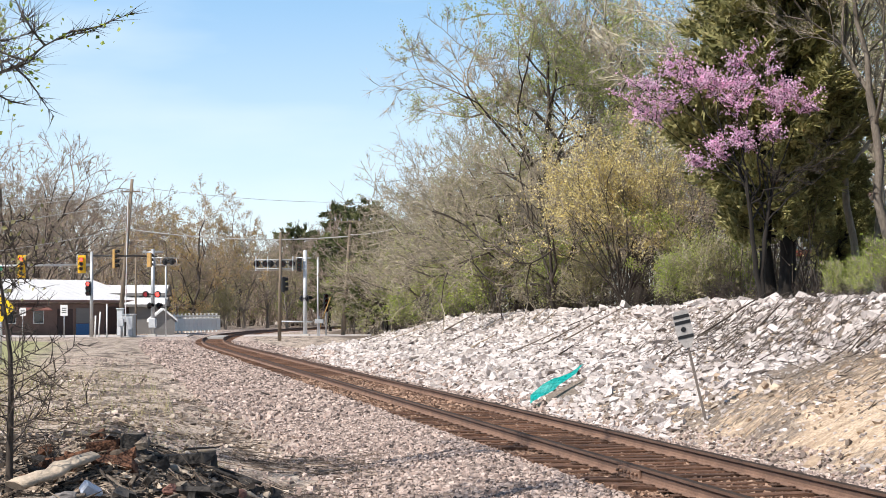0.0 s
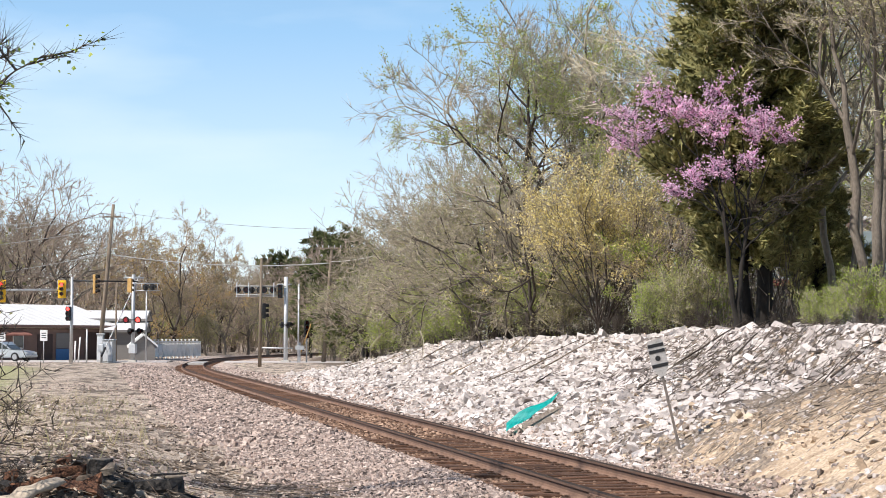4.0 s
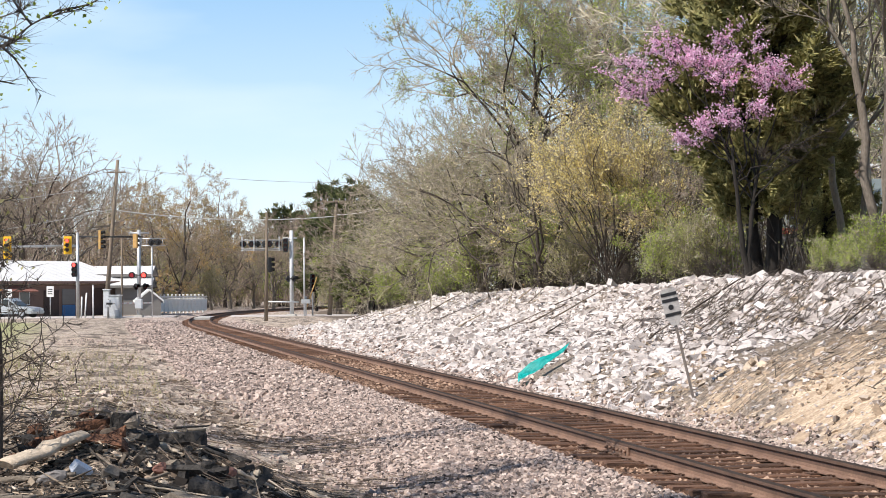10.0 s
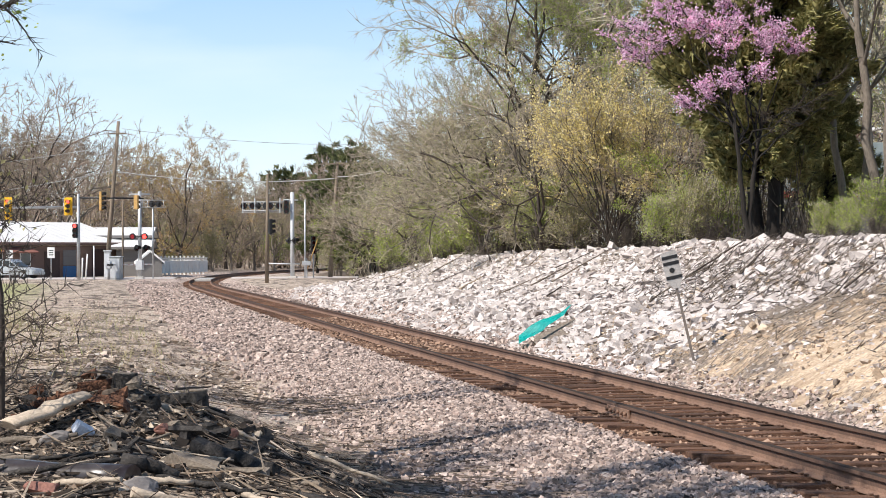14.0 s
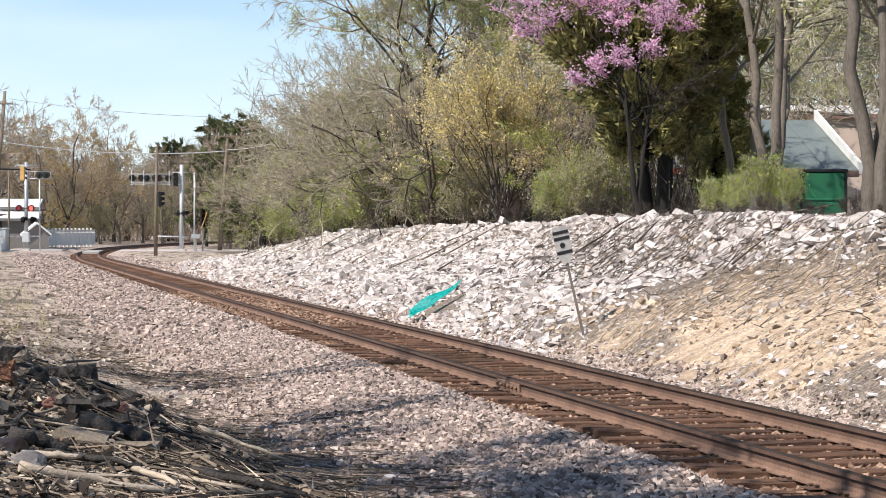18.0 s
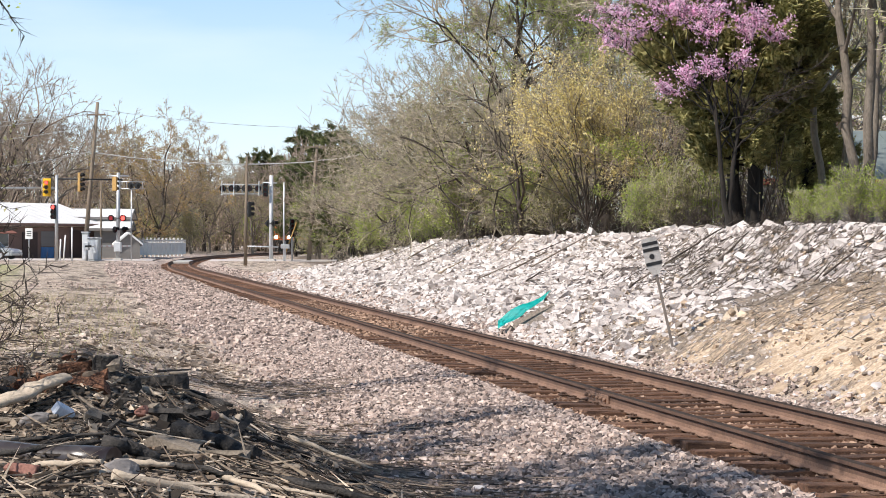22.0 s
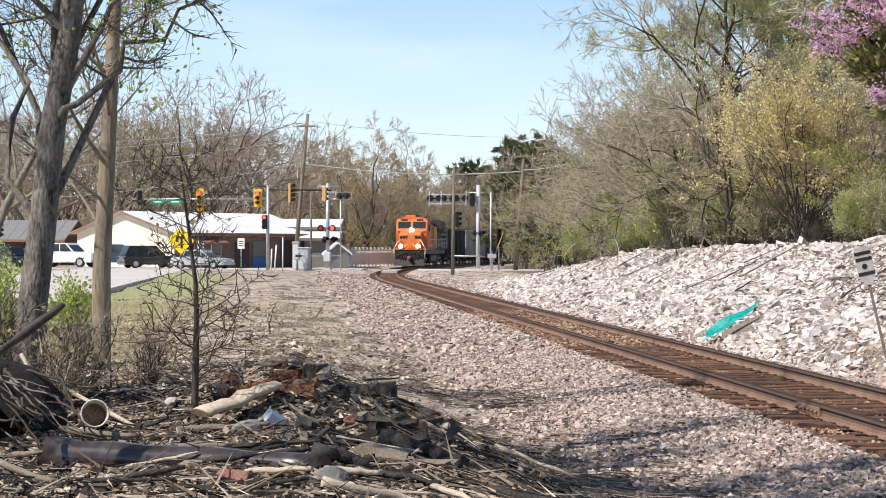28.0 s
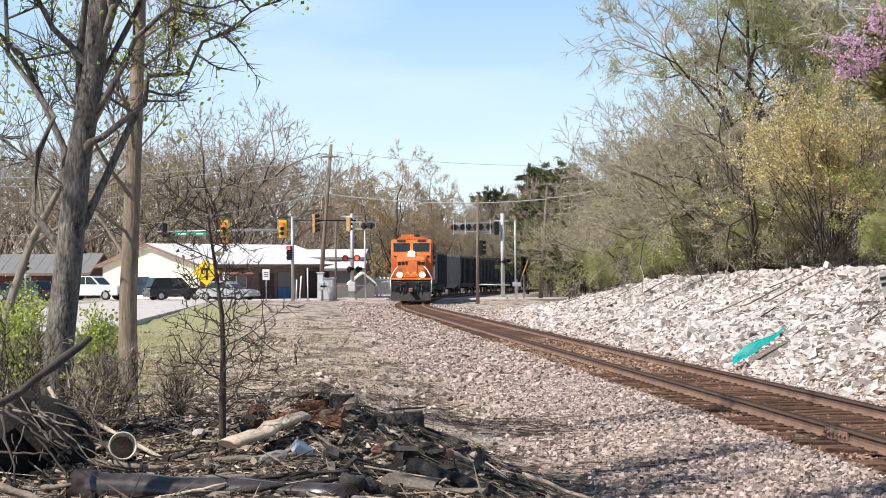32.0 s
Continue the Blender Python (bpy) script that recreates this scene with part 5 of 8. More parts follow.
redbud = aimed_tree("redbud_tree", "redbud tree in pink blossom in front of the cedar", 638, REDBUD_LIMBS, 2.5, 0.06, BARK_BLACK, TWIG_DARK, BLOSSOM, 12500, 0.058, "blossom", stems=2, subs=10, sub_len=0.135, level=0.75, inner=0.74, twigs=3200, twig_len=0.32, twig_r=0.004, bare=4, clump=0.016, rise=0.62, sub_r=0.009, thick=0.36)
redbud.matrix_basis = pose(4.29, 43.3, ground_z(4.29, 43.3), 0, 0, 0)

# the tall tree whose dark limbs arch out over the wood
x, y = bank_at(-0.15, 10.0)
tall_tree = fork_tree("tree", "tall tree with dark arching limbs and thin spring leaves", 659, height=13.4, radius=0.22, trunk=0.4, limbs=6, levels=7, stems=2, splay=0.12, fan=0.62, angle=0.5, ratio=0.775, rise=0.04, bend=0.2, side=0.4, bark=BARK_DARK, twig=TWIG, leaf=LEAF_SPRING, leaves=26000, leaf_size=0.07, twigs=24000, twig_len=0.5, twig_r=0.008, rmin=0.01, clump=0.1, patchy=14, sweep=(0.4, 0))
tall_tree.matrix_basis = pose(x, y, ground_z(x, y), 0, 0, 0)


# ---- the road crossing ----
def far_place(px_turn, dist, z=0.0):
    x, y = bank_place(px_turn, dist)
    return Vector((x, y, z))


YELLOW_OLD = material("faded_yellow", (0.5, 0.3, 0.1), 0.6, vary=0.2)
ASPHALT = material("asphalt", (0.55, 0.5, 0.475), 0.9, vary=0.2, scale=0.6, fine=20, bump=0.1)
CABINET = material("dull_cabinet_paint", (0.42, 0.43, 0.43), 0.6, vary=0.15, bump=0.05)
CONCRETE = material("concrete", (0.48, 0.46, 0.43), 0.9, vary=0.15, scale=1.0, fine=12, bump=0.1)


def strip(name, points, width, z, mat, label):
    bm = bmesh.new()
    rows = []
    for i, p in enumerate(points):
        a, b = points[max(0, i - 1)], points[min(len(points) - 1, i + 1)]
        d = (Vector(b) - Vector(a)).normalized()
        n = Vector((d.y, -d.x, 0))
        rows.append([bm.verts.new((*(Vector(p) + n * width * k)[:2], z + h)) for k, h in ((-0.5, -0.3), (-0.5, 0), (0, 0.05), (0.5, 0), (0.5, -0.3))])
    for r, q in zip(rows, rows[1:]):
        for k in range(4):
            bm.faces.new((r[k], r[k + 1], q[k + 1], q[k]))
    bmesh.ops.recalc_face_normals(bm, faces=bm.faces)
    return tagged(part(name, bm, mat), label, "road", kind="structure")


strip("road", [(7.4 + SLOPE * y - 18.9, y, 0) for y in (31, 40, 50, 60, 75, 90, 105, 120, 135, 152)], 8.6, 0.12, ASPHALT, "pale grey asphalt road beside the railway")
cross_a, cross_dir = track_point(44.0)
side = Vector((cross_dir.y, -cross_dir.x, 0))
strip("road", [cross_a + side * k for k in (-120, -60, -25, -9, -2.2)], 11.0, 0.06, ASPHALT, "grey asphalt road up to the level crossing")
strip("road", [cross_a + side * k for k in (2.2, 9, 25, 60)], 11.0, 0.05, ASPHALT, "grey asphalt road beyond the level crossing")
bm = bmesh.new()
box((1.3, 10.5, 0.2), (0, 0, -0.11), 0.02, bm)
mid = part("crossing_panel", bm, CONCRETE)
mid.matrix_basis = Matrix.Translation(cross_a) @ Matrix.Rotation(math.atan2(cross_dir.y, cross_dir.x) - math.pi / 2, 4, "Z")
tagged(mid, "concrete panel between the rails at the crossing", "crossing panel", kind="structure")


def signal_head(parent, at, sections=3, face=(0, -1, 0), plate=None, lit=0, name="signal_head", shell=None):
    """A traffic signal head: housing, backplate, visors and lenses; lit: which lens glows, from the top, 1 is the first."""
    m = Matrix.Translation(at) @ Vector(face).to_track_quat("-Y", "Z").to_matrix().to_4x4()
    h = 0.36 * sections
    head = part(name, box((0.36, 0.22, h), bevel=0.03), shell or (BLACK if plate is None else plate), parent, m=m)
    if plate is not None:
        part("backplate", box((0.62, 0.03, h + 0.28), (0, 0.05, 0), 0.01), plate, head, "yellow backplate")
    for i in range(sections):
        z = h / 2 - 0.18 - 0.36 * i
        bm = bmesh.new()
        rod((0, -0.1, z), (0, -0.13, z), 0.135, sides=14, bm=bm)
        part("lens", bm, RED_GLOW if lit == i + 1 else LENS_DARK, head, "lit red lens" if lit == i + 1 else "dark lens")
        bm = bmesh.new()
        n = 9
        vs = [[bm.verts.new((0.16 * math.cos(a), y, z + 0.16 * math.sin(a))) for a in [math.pi * (-0.15 + 1.3 * k / (n - 1)) for k in range(n)]] for y in (-0.11, -0.34)]
        for k in range(n - 1):
            bm.faces.new((vs[0][k], vs[0][k + 1], vs[1][k + 1], vs[1][k]))
        bmesh.ops.solidify(bm, geom=list(bm.faces), thickness=0.012)
        part("visor", bm, BLACK, head)
    return head


def traffic_mast():
    p = far_place(-14.4, 146.0)
    root = thing("traffic_signal_pole", Matrix.Translation(p), "grey steel mast arm with yellow-backed traffic signals showing red", "traffic signal")
    part("pole", rod((0, 0, -0.2), (0, 0, 6.55), 0.15, 0.11, 12), GALV, root)
    part("mast_arm", rod((0, 0, 5.55), (-10.7, -0.6, 5.5), 0.1, 0.05, 10), GALV, root)
    part("mast_arm", rod((0, 0, 6.25), (4.9, 0.6, 6.2), 0.07, 0.05, 10), BLACK, root, "slim dark arm")
    signal_head(root, (-5.28, -0.45, 5.45), 4, plate=YELLOW, lit=1)
    signal_head(root, (-0.72, -0.2, 5.6), 3, plate=YELLOW, lit=1)
    signal_head(root, (-0.2, -0.2, 3.75), 3, lit=1)
    signal_head(root, (1.75, 0.1, 6.0), 4, face=(0.95, -0.3, 0), shell=YELLOW_OLD)
    signal_head(root, (4.35, 0.4, 5.9), 3, face=(0.3, 0.9, 0), shell=YELLOW_OLD)
    signal_head(root, (-10.0, -0.7, 5.6), 3, face=(-0.6, 0.8, 0))
    for x, w in ((-7.2, 1.0), (-8.6, 1.1)):
        part("street_sign", box((w, 0.03, 0.32), (x, -0.62, 5.3), 0.01), GREEN_SIGN, root, "green street name sign")
        part("sign_lettering", box((w * 0.6, 0.008, 0.1), (x, -0.641, 5.3)), WHITE_PAINT, root, "plain white bar")
    return root


traffic_mast()


def pair(parent, at, gap=0.76, lit=(0, 1), face=(0, -1, 0)):
    """Two round crossing lights on a bar."""
    m = Matrix.Translation(at) @ Vector(face).to_track_quat("-Y", "Z").to_matrix().to_4x4()
    bar = part("light_bar", rod((-gap / 2, 0.05, 0), (gap / 2, 0.05, 0), 0.03), BLACK, parent, m=m)
    for i, x in enumerate((-gap / 2, gap / 2)):
        bm = bmesh.new()
        rod((x, 0.0, 0), (x, 0.03, 0), 0.26, sides=18, bm=bm)
        rod((x, 0.03, 0), (x, 0.22, 0), 0.16, 0.1, sides=12, bm=bm)
        part("light_disc", bm, BLACK, bar)
        bm = bmesh.new()
        rod((x, -0.012, 0), (x, -0.04, 0), 0.17, sides=14, bm=bm)
        part("lens", bm, (LENS_DARK, RED_GLOW, RED_DIM)[lit[i]], bar)
        bm = bmesh.new()
        n = 9
        vs = [[bm.verts.new((x + 0.2 * math.cos(a), y, 0.2 * math.sin(a))) for a in [math.pi * (-0.1 + 1.2 * k / (n - 1)) for k in range(n)]] for y in (-0.01, -0.3)]
        for k in range(n - 1):
            bm.faces.new((vs[0][k], vs[0][k + 1], vs[1][k + 1], vs[1][k]))
        bmesh.ops.solidify(bm, geom=list(bm.faces), thickness=0.012)
        part("hood", bm, BLACK, bar)
    return bar


RED_DIM = material("dim_red_lens", (0.5, 0.03, 0.04), 0.3, glow=0.35, bump=0)


def crossing_signal_left():
    p = far_place(-12.6, 150.0)
    root = thing("crossing_signal", Matrix.Translation(p), "grey crossing mast with black round lights flashing red", "crossing signal")
    part("mast", rod((0, 0, -0.2), (0, 0, 6.9), 0.16, 0.14, 12), GALV, root)
    bm = bmesh.new()
    for z in (6.65,):
        rod((-0.75, 0, z), (0.8, 0, z), 0.07, bm=bm)
    part("cap_bar", bm, GALV, root)
    bm = bmesh.new()
    for z in (5.65, 6.2):
        rod((0.1, 0, z), (2.0, 0.5, z), 0.035, sides=8, bm=bm)
    for k in range(5):
        x = 0.2 + k * 0.4
        rod((x, x * 0.25, 5.65), (x, x * 0.25, 6.2), 0.03, sides=8, bm=bm)
    part("bracket", bm, GALV, root)
    pair(root, (1.25, 0.0, 5.9), 0.62, (0, 0), (0.3, 0.9, 0))
    pair(root, (-0.05, -0.2, 3.35), 0.95, (2, 1))
    pair(root, (0.1, 0.1, 2.45), 0.95, (0, 0), (0.8, -0.55, 0))
    part("mechanism_box", box((0.55, 0.5, 0.75), (0.0, -0.05, 1.1), 0.04), ALU, root)
    part("base", box((0.6, 0.6, 0.35), (0, 0, 0.05), 0.02), CONCRETE, root)
    part("thin_post", rod((1.0, 0.2, -0.2), (1.0, 0.2, 6.0), 0.06), GALV, root)
    return root


crossing_signal_left()


def crossing_gate():
    """The gate stand, and its arm as a part that turns on it."""
    p = far_place(-13.52, 149.0)
    root = thing("crossing_gate", Matrix.Translation(p), "white crossing gate arm that swings down over the road", "crossing gate")
    part("stand", rod((0, 0, -0.2), (0, 0, 1.5), 0.09), GALV, root)
    part("mechanism_box", box((0.4, 0.45, 0.6), (0, 0, 1.15), 0.04), ALU, root)
    bm = bmesh.new()
    box((0.11, 0.05, 9.6), (0, 0, 4.8), 0.01, bm)
    box((0.16, 0.12, 1.1), (0, 0, -0.5), 0.02, bm, index=1)
    for k in range(7):
        box((0.106, 0.056, 0.4), (0, 0, 1.2 + k * 1.2), bm=bm, index=2)
    arm = part("gate_arm", bm, [WHITE_PAINT, BLACK, material("faded_red_band", (0.62, 0.44, 0.42), 0.6, bump=0)], root, "white arm with faded red bands")
    return root, arm


gate, gate_arm = crossing_gate()


def cantilever_right():
    p = far_place(-8.05, 150.0)
    root = thing("crossing_cantilever", Matrix.Translation(p), "silver crossing cantilever with a truss arm of black lights", "crossing signal")
    part("mast", rod((0, 0, -0.2), (0, 0, 6.8), 0.165, 0.15, 14), ALU, root)
    part("base", box((0.7, 0.7, 0.4), (0, 0, 0), 0.03), CONCRETE, root)
    bm = bmesh.new()
    for z in (5.35, 6.05):
        for y in (-0.25, 0.25):
            rod((0, y, z), (-3.9, y - 0.3, z), 0.04, sides=8, bm=bm)
    for k in range(8):
        x = -0.25 - k * 0.5
        rod((x, -0.3, 5.35), (x, -0.3, 6.05), 0.03, sides=6, bm=bm)
        rod((x, -0.3, 5.35), (x - 0.25, -0.3, 6.05), 0.025, sides=6, bm=bm)
    part("truss_arm", bm, CABINET, root)
    bm = bmesh.new()
    rod((-0.7, 0, 6.2), (0.45, 0, 6.2), 0.05, bm=bm)
    part("cross_bar", bm, ALU, root)
    bm = bmesh.new()
    box((4.0, 0.5, 0.04), (-2.0, -0.1, 5.25), 0, bm)
    part("walkway", bm, CABINET, root, "grey grating walkway")
    for x, f in ((-3.45, (0, -1, 0)), (-2.35, (0.3, 0.9, 0)), (-1.35, (0, -1, 0))):
        pair(root, (x, -0.4, 5.75), 0.7, (0, 0), f)
    signal_head(root, (-0.42, -0.25, 5.65), 3)
    pair(root, (0.0, -0.3, 3.0), 0.9, (0, 0), (0.75, 0.6, 0))
    for x in (-3.85, -2.9, -1.85, -0.9):
        part("bracket", box((0.08, 0.1, 1.15), (x, -0.5, 5.75), 0.01), ALU, root)
    part("lowered_arm", rod((0.6, -0.2, 1.15), (-1.9, -0.6, 1.2), 0.06, 0.045), ALU, root, "pale lowered gate arm")
    # the gate arm and its weights beside the mast
    part("gate_arm", rod((1.0, 0.3, 0.4), (1.95, 0.5, 3.1), 0.06, 0.04), YELLOW_OLD, root, "faded yellow arm")
    part("gate_stand", rod((1.05, 0.3, -0.2), (1.05, 0.3, 1.6), 0.1), ALU, root)
    part("gate_counterweight", box((0.7, 0.3, 0.35), (1.1, 0.2, 1.2), 0.03), GALV, root)
    part("light_post", rod((0.98, 0.2, 0), (0.98, 0.2, 6.25), 0.07), ALU, root)
    return root


cantilever_right()


def lesser_signal(turn, dist, height, sections, face, base_h=0.0, label="black traffic signal on a slim post"):
    p = far_place(turn, dist)
    root = thing("traffic_signal", Matrix.Translation(p), label, "traffic signal", "slim traffic signals")
    part("post", rod((0, 0, -0.2), (0, 0, height), 0.06), GALV, root)
    signal_head(root, (0, -0.12, height - 0.1), sections, face)
    return root


lesser_signal(-7.42, 151, 2.75, 4, (0.35, -0.9, 0))
lesser_signal(-22.3, 140, 3.1, 3, (0.3, 0.9, 0))


def timber_pole(turn, dist, height, r, label, lean=(0, 0), arms=(), name="utility_pole"):
    p = far_place(turn, dist)
    root = thing(name, Matrix.Translation(p), label, "utility pole", "utility poles")
    part("pole", rod((0, 0, -0.2), (lean[0], lean[1], height), r, r * 0.62, 12), POLE_WOOD, root)
    for z, w in arms:
        k = z / height
        arm = part("crossarm", box((w, 0.1, 0.12), (lean[0] * k, lean[1] * k - 0.14, z), 0.01), POLE_WOOD, root)
        for j in range(4):
            x = lean[0] * k + (-0.45 + 0.3 * j) * w
            part("insulator", rod((x, lean[1] * k - 0.14, z + 0.05), (x, lean[1] * k - 0.14, z + 0.25), 0.05, 0.035, 8), GALV, arm)
    return p + Vector((lean[0], lean[1], height)), root


tall_top, tall_pole = timber_pole(-13.6, 152, 12.5, 0.2, "tall leaning wooden utility pole with a crossarm", (1.05, 0), ((11.5, 1.5),))
mid_top, _ = timber_pole(-6.92, 152, 9.3, 0.19, "leaning wooden utility pole beside the crossing", (0.65, 0), ((9.15, 1.6),))
thin_top, thin_pole = timber_pole(-8.82, 137, 7.7, 0.14, "slim wooden pole with a small signal", (0.08, 0))
signal_head(thin_pole, (0.3, -0.1, 3.9), 3, (0.9, 0.3, 0))
part("hood_bracket", box((0.1, 0.12, 1.2), (0.1, 0, 3.95), 0.02), WHITE_PAINT, thin_pole)
timber_pole(-13.1, 153, 6.4, 0.1, "slim grey pole at the crossing")
WIRE = material("cable_sheath", (0.06, 0.06, 0.06), 0.6, bump=0)
WIRE_PALE = material("pale_cable", (0.5, 0.5, 0.48), 0.5, bump=0)
wire(sag(tall_top + Vector((0, 0, -4.0)), mid_top + Vector((0, 0, -1.3)), 0.5), 0.045, WIRE_PALE, "cable", "pale thick cable hung between two poles")
wire(sag(mid_top + Vector((0, 0, -1.2)), bank_place(-4.2, 120) + (8.0,), 0.3), 0.045, WIRE_PALE, "cable", "pale thick cable from the pole into the trees")
wire(sag(tall_top + Vector((0.3, 0, -0.6)), bank_place(-3.0, 185) + (13.2,), 0.9), 0.018, WIRE_PALE, "cable", "thin grey wire across the sky")
for dz, ez in ((-0.7, 9.0), (-0.9, 8.2), (-1.9, 7.0), (-3.9, 4.6)):
    wire(sag(tall_top + Vector((-0.4, 0, dz)), bank_place(-27, 130) + (ez,), 1.0), 0.022, WIRE_PALE, "cable", "thin grey wire running to the pole")


def small_sign(turn, dist, z0, z1, w, h, mat, label, post=GALV, shape="plate", lean=0.0):
    p = far_place(turn, dist)
    root = thing("road_sign", Matrix.Translation(p) @ Matrix.Rotation(lean, 4, "Y"), label, "sign")
    part("post", rod((0, 0.03, z0), (0, 0.03, z1), 0.04, sides=8), post, root)
    if shape == "diamond":
        bm = box((w, 0.02, w), (0, 0, 0), 0.004, turn=Matrix.Rotation(radians(45), 4, "Y"))
        bmesh.ops.translate(bm, vec=(0, 0, z1 - w * 0.6), verts=bm.verts)
        plate = part("plate", bm, mat, root)
        bm = bmesh.new()
        c = z1 - w * 0.6
        box((0.09, 0.008, 0.42), (0.03, -0.016, c - 0.1), 0, bm)
        box((0.3, 0.008, 0.09), (0.0, -0.016, c + 0.12), 0, bm)
        box((0.09, 0.008, 0.2), (-0.17, -0.016, c + 0.04), 0, bm)
        part("symbol", bm, BLACK, plate, "black road symbol")
    else:
        plate = part("plate", box((w, 0.02, h), (0, 0, z1 - h / 2), 0.01), mat, root)
        for k in range(3):
            part("lettering", box((w * 0.6, 0.006, h * 0.08), (0, -0.014, z1 - h * (0.3 + 0.2 * k))), BLACK, plate, "dark bar of unreadable writing")
    return root


small_sign(-17.0, 75, -0.2, 2.55, 0.78, 0, SIGN_YELLOW, "yellow diamond warning sign with a black symbol", shape="diamond")
small_sign(-15.2, 143, -0.1, 2.5, 0.55, 0.8, WHITE_PAINT, "white regulatory sign on a grey post")
small_sign(-16.4, 143, -0.1, 2.3, 0.5, 0.6, WHITE_PAINT, "small white sign on a post")
for az, h, lean in ((-14.2, 2.0, 0.16), (-14.3, 1.7, 0.05), (-13.95, 2.6, 0.0)):
    p = far_place(az, 147)
    tagged(part("marker_post", rod((0, 0, -0.2), (lean, 0, h), 0.06, sides=8), WHITE_PAINT, m=Matrix.Translation(p)), "slim white marker post at the crossing", "post", "marker posts")




def cabinet(turn, dist, w, d, h, label):
    p = far_place(turn, dist)
    root = thing("equipment_cabinet", Matrix.Translation(p), label, "cabinet")
    body = part("body", box((w, d, h), (0, 0, h / 2), 0.03), CABINET, root)
    part("roof", box((w + 0.12, d + 0.12, 0.08), (0, 0, h + 0.04), 0.02), ALU, root)
    part("door", box((w * 0.8, 0.03, h * 0.85), (0, -d / 2 - 0.016, h / 2), 0.01), ALU, body)
    part("foundation", box((w + 0.2, d + 0.2, 0.2), (0, 0, -0.08), 0.01), CONCRETE, root)
    return root


cabinet(-13.3, 150, 0.9, 0.8, 1.75, "silver railway equipment cabinet at the crossing")
cabinet(-13.55, 151, 0.5, 0.4, 2.2, "slim grey relay box on a stand")

# ---- buildings, fence and cars ----
CREAM = material("cream_siding", (0.84, 0.77, 0.6), 0.8, vary=0.06, scale=1.0, fine=8, bump=0.1, mapping=(6, 6, 0.2))
BROWN_WALL = material("brown_wall", (0.2, 0.13, 0.105), 0.9, vary=0.2, scale=1.5, bump=0.15)
GREY_WALL = material("grey_siding", (0.2, 0.19, 0.18), 0.85, vary=0.12, scale=1.0, bump=0.1, mapping=(0.3, 0.3, 5))
ROOF_PALE = material("pale_metal_roof", (0.74, 0.73, 0.72), 0.55, vary=0.1, scale=0.8, fine=8, bump=0.08)
ROOF_EDGE = material("brown_fascia", (0.24, 0.15, 0.12), 0.8, bump=0.05)
ROOF_GREY = material("grey_shingle", (0.2, 0.2, 0.2), 0.9, vary=0.2, bump=0.2)
DOOR_DARK = material("dark_door", (0.06, 0.035, 0.03), 0.6, vary=0.2)
BLUE = material("blue_panel", (0.05, 0.16, 0.36), 0.6, vary=0.15)
GLASS_DARK = material("dark_glass", (0.03, 0.04, 0.045), 0.08, vary=0.2, bump=0)
RED_BRICK = material("red_brick", (0.3, 0.13, 0.085), 0.9, vary=0.25, scale=3, fine=20, bump=0.2)


def house(name, corner, along, across, eave, ridge, walls, roof, label, over=0.5, trim=None):
    """A gabled house: its wall ends at corner; along and across are its sides as vectors. The ridge runs along."""
    c, u, v = Vector(corner), Vector(along), Vector(across)
    root = thing(name, Matrix.Translation(c), label, "building", kind="")
    lu, lv = u.length, v.length
    m = Matrix((( u.x / lu, v.x / lv, 0, 0), (u.y / lu, v.y / lv, 0, 0), (0, 0, 1, 0), (0, 0, 0, 1)))
    root.matrix_basis = Matrix.Translation(c) @ m
    bm = prism([(0, -0.3), (lv, -0.3), (lv, eave), (lv / 2, ridge), (0, eave)], 0, lu, "x")
    part("wall", bm, walls, root)
    k = (ridge - eave) / (lv / 2)
    for a, b in ((-over, lv / 2), (lv + over, lv / 2)):
        za = eave - over * k
        bm = prism([(a, za + 0.03), (b, ridge + 0.03), (b, ridge + 0.15), (a, za + 0.15)], -over, lu + over, "x")
        slab = part("roof", bm, roof, root)
        n = int(lu / 0.9)
        ribs = bmesh.new()
        for i in range(n + 1):
            x = -over + (lu + 2 * over) * i / n
            prism([(a, za + 0.152), (b, ridge + 0.152), (b, ridge + 0.175), (a, za + 0.175)], x - 0.025, x + 0.025, "x", ribs)
        if lu > 4:
            part("roof_seams", ribs, roof, slab)
        part("fascia", box((lu + 2 * over + 0.02, 0.05, 0.24), (lu / 2, a, za + 0.05), 0.01), trim or ROOF_EDGE, root)
    for x in (-over - 0.03, lu + over + 0.03):
        for a, b in ((-over, lv / 2), (lv + over, lv / 2)):
            part("barge_board", prism([(a, eave - over * k), (b, ridge), (b, ridge + 0.18), (a, eave - over * k + 0.18)], x - 0.03, x + 0.03, "x"), trim or ROOF_EDGE, root)
    return root, lu, lv


def pane(root, x, z, w, h, y=-0.03, glass=None, frame=None, name="window"):
    """A framed window or door on the wall that faces across = 0."""
    f = part(name, box((w + 0.16, 0.08, h + 0.16), (x, y, z), 0.01), frame or WHITE_PAINT, root)
    part("pane", box((w, 0.02, h), (x, y - 0.045, z), 0.004), glass or GLASS_DARK, f)
    return f


hall_c = far_place(-17.2, 160, -0.1)
hall_v = far_place(-20.05, 170, -0.1) - hall_c
perp = hall_v
hall_u = Vector((-hall_v.y, hall_v.x, 0)).normalized() * -16.6
hall, lu, lv = house("hall", hall_c, hall_u, perp, 3.1, 4.85, CREAM, ROOF_PALE, "cream hall with a pale metal roof and brown front")
part("front_cladding", box((lu - 0.1, 0.1, 2.9), (lu / 2, -0.052, 1.4), 0.01), BROWN_WALL, hall, "dark brown front under the eave")
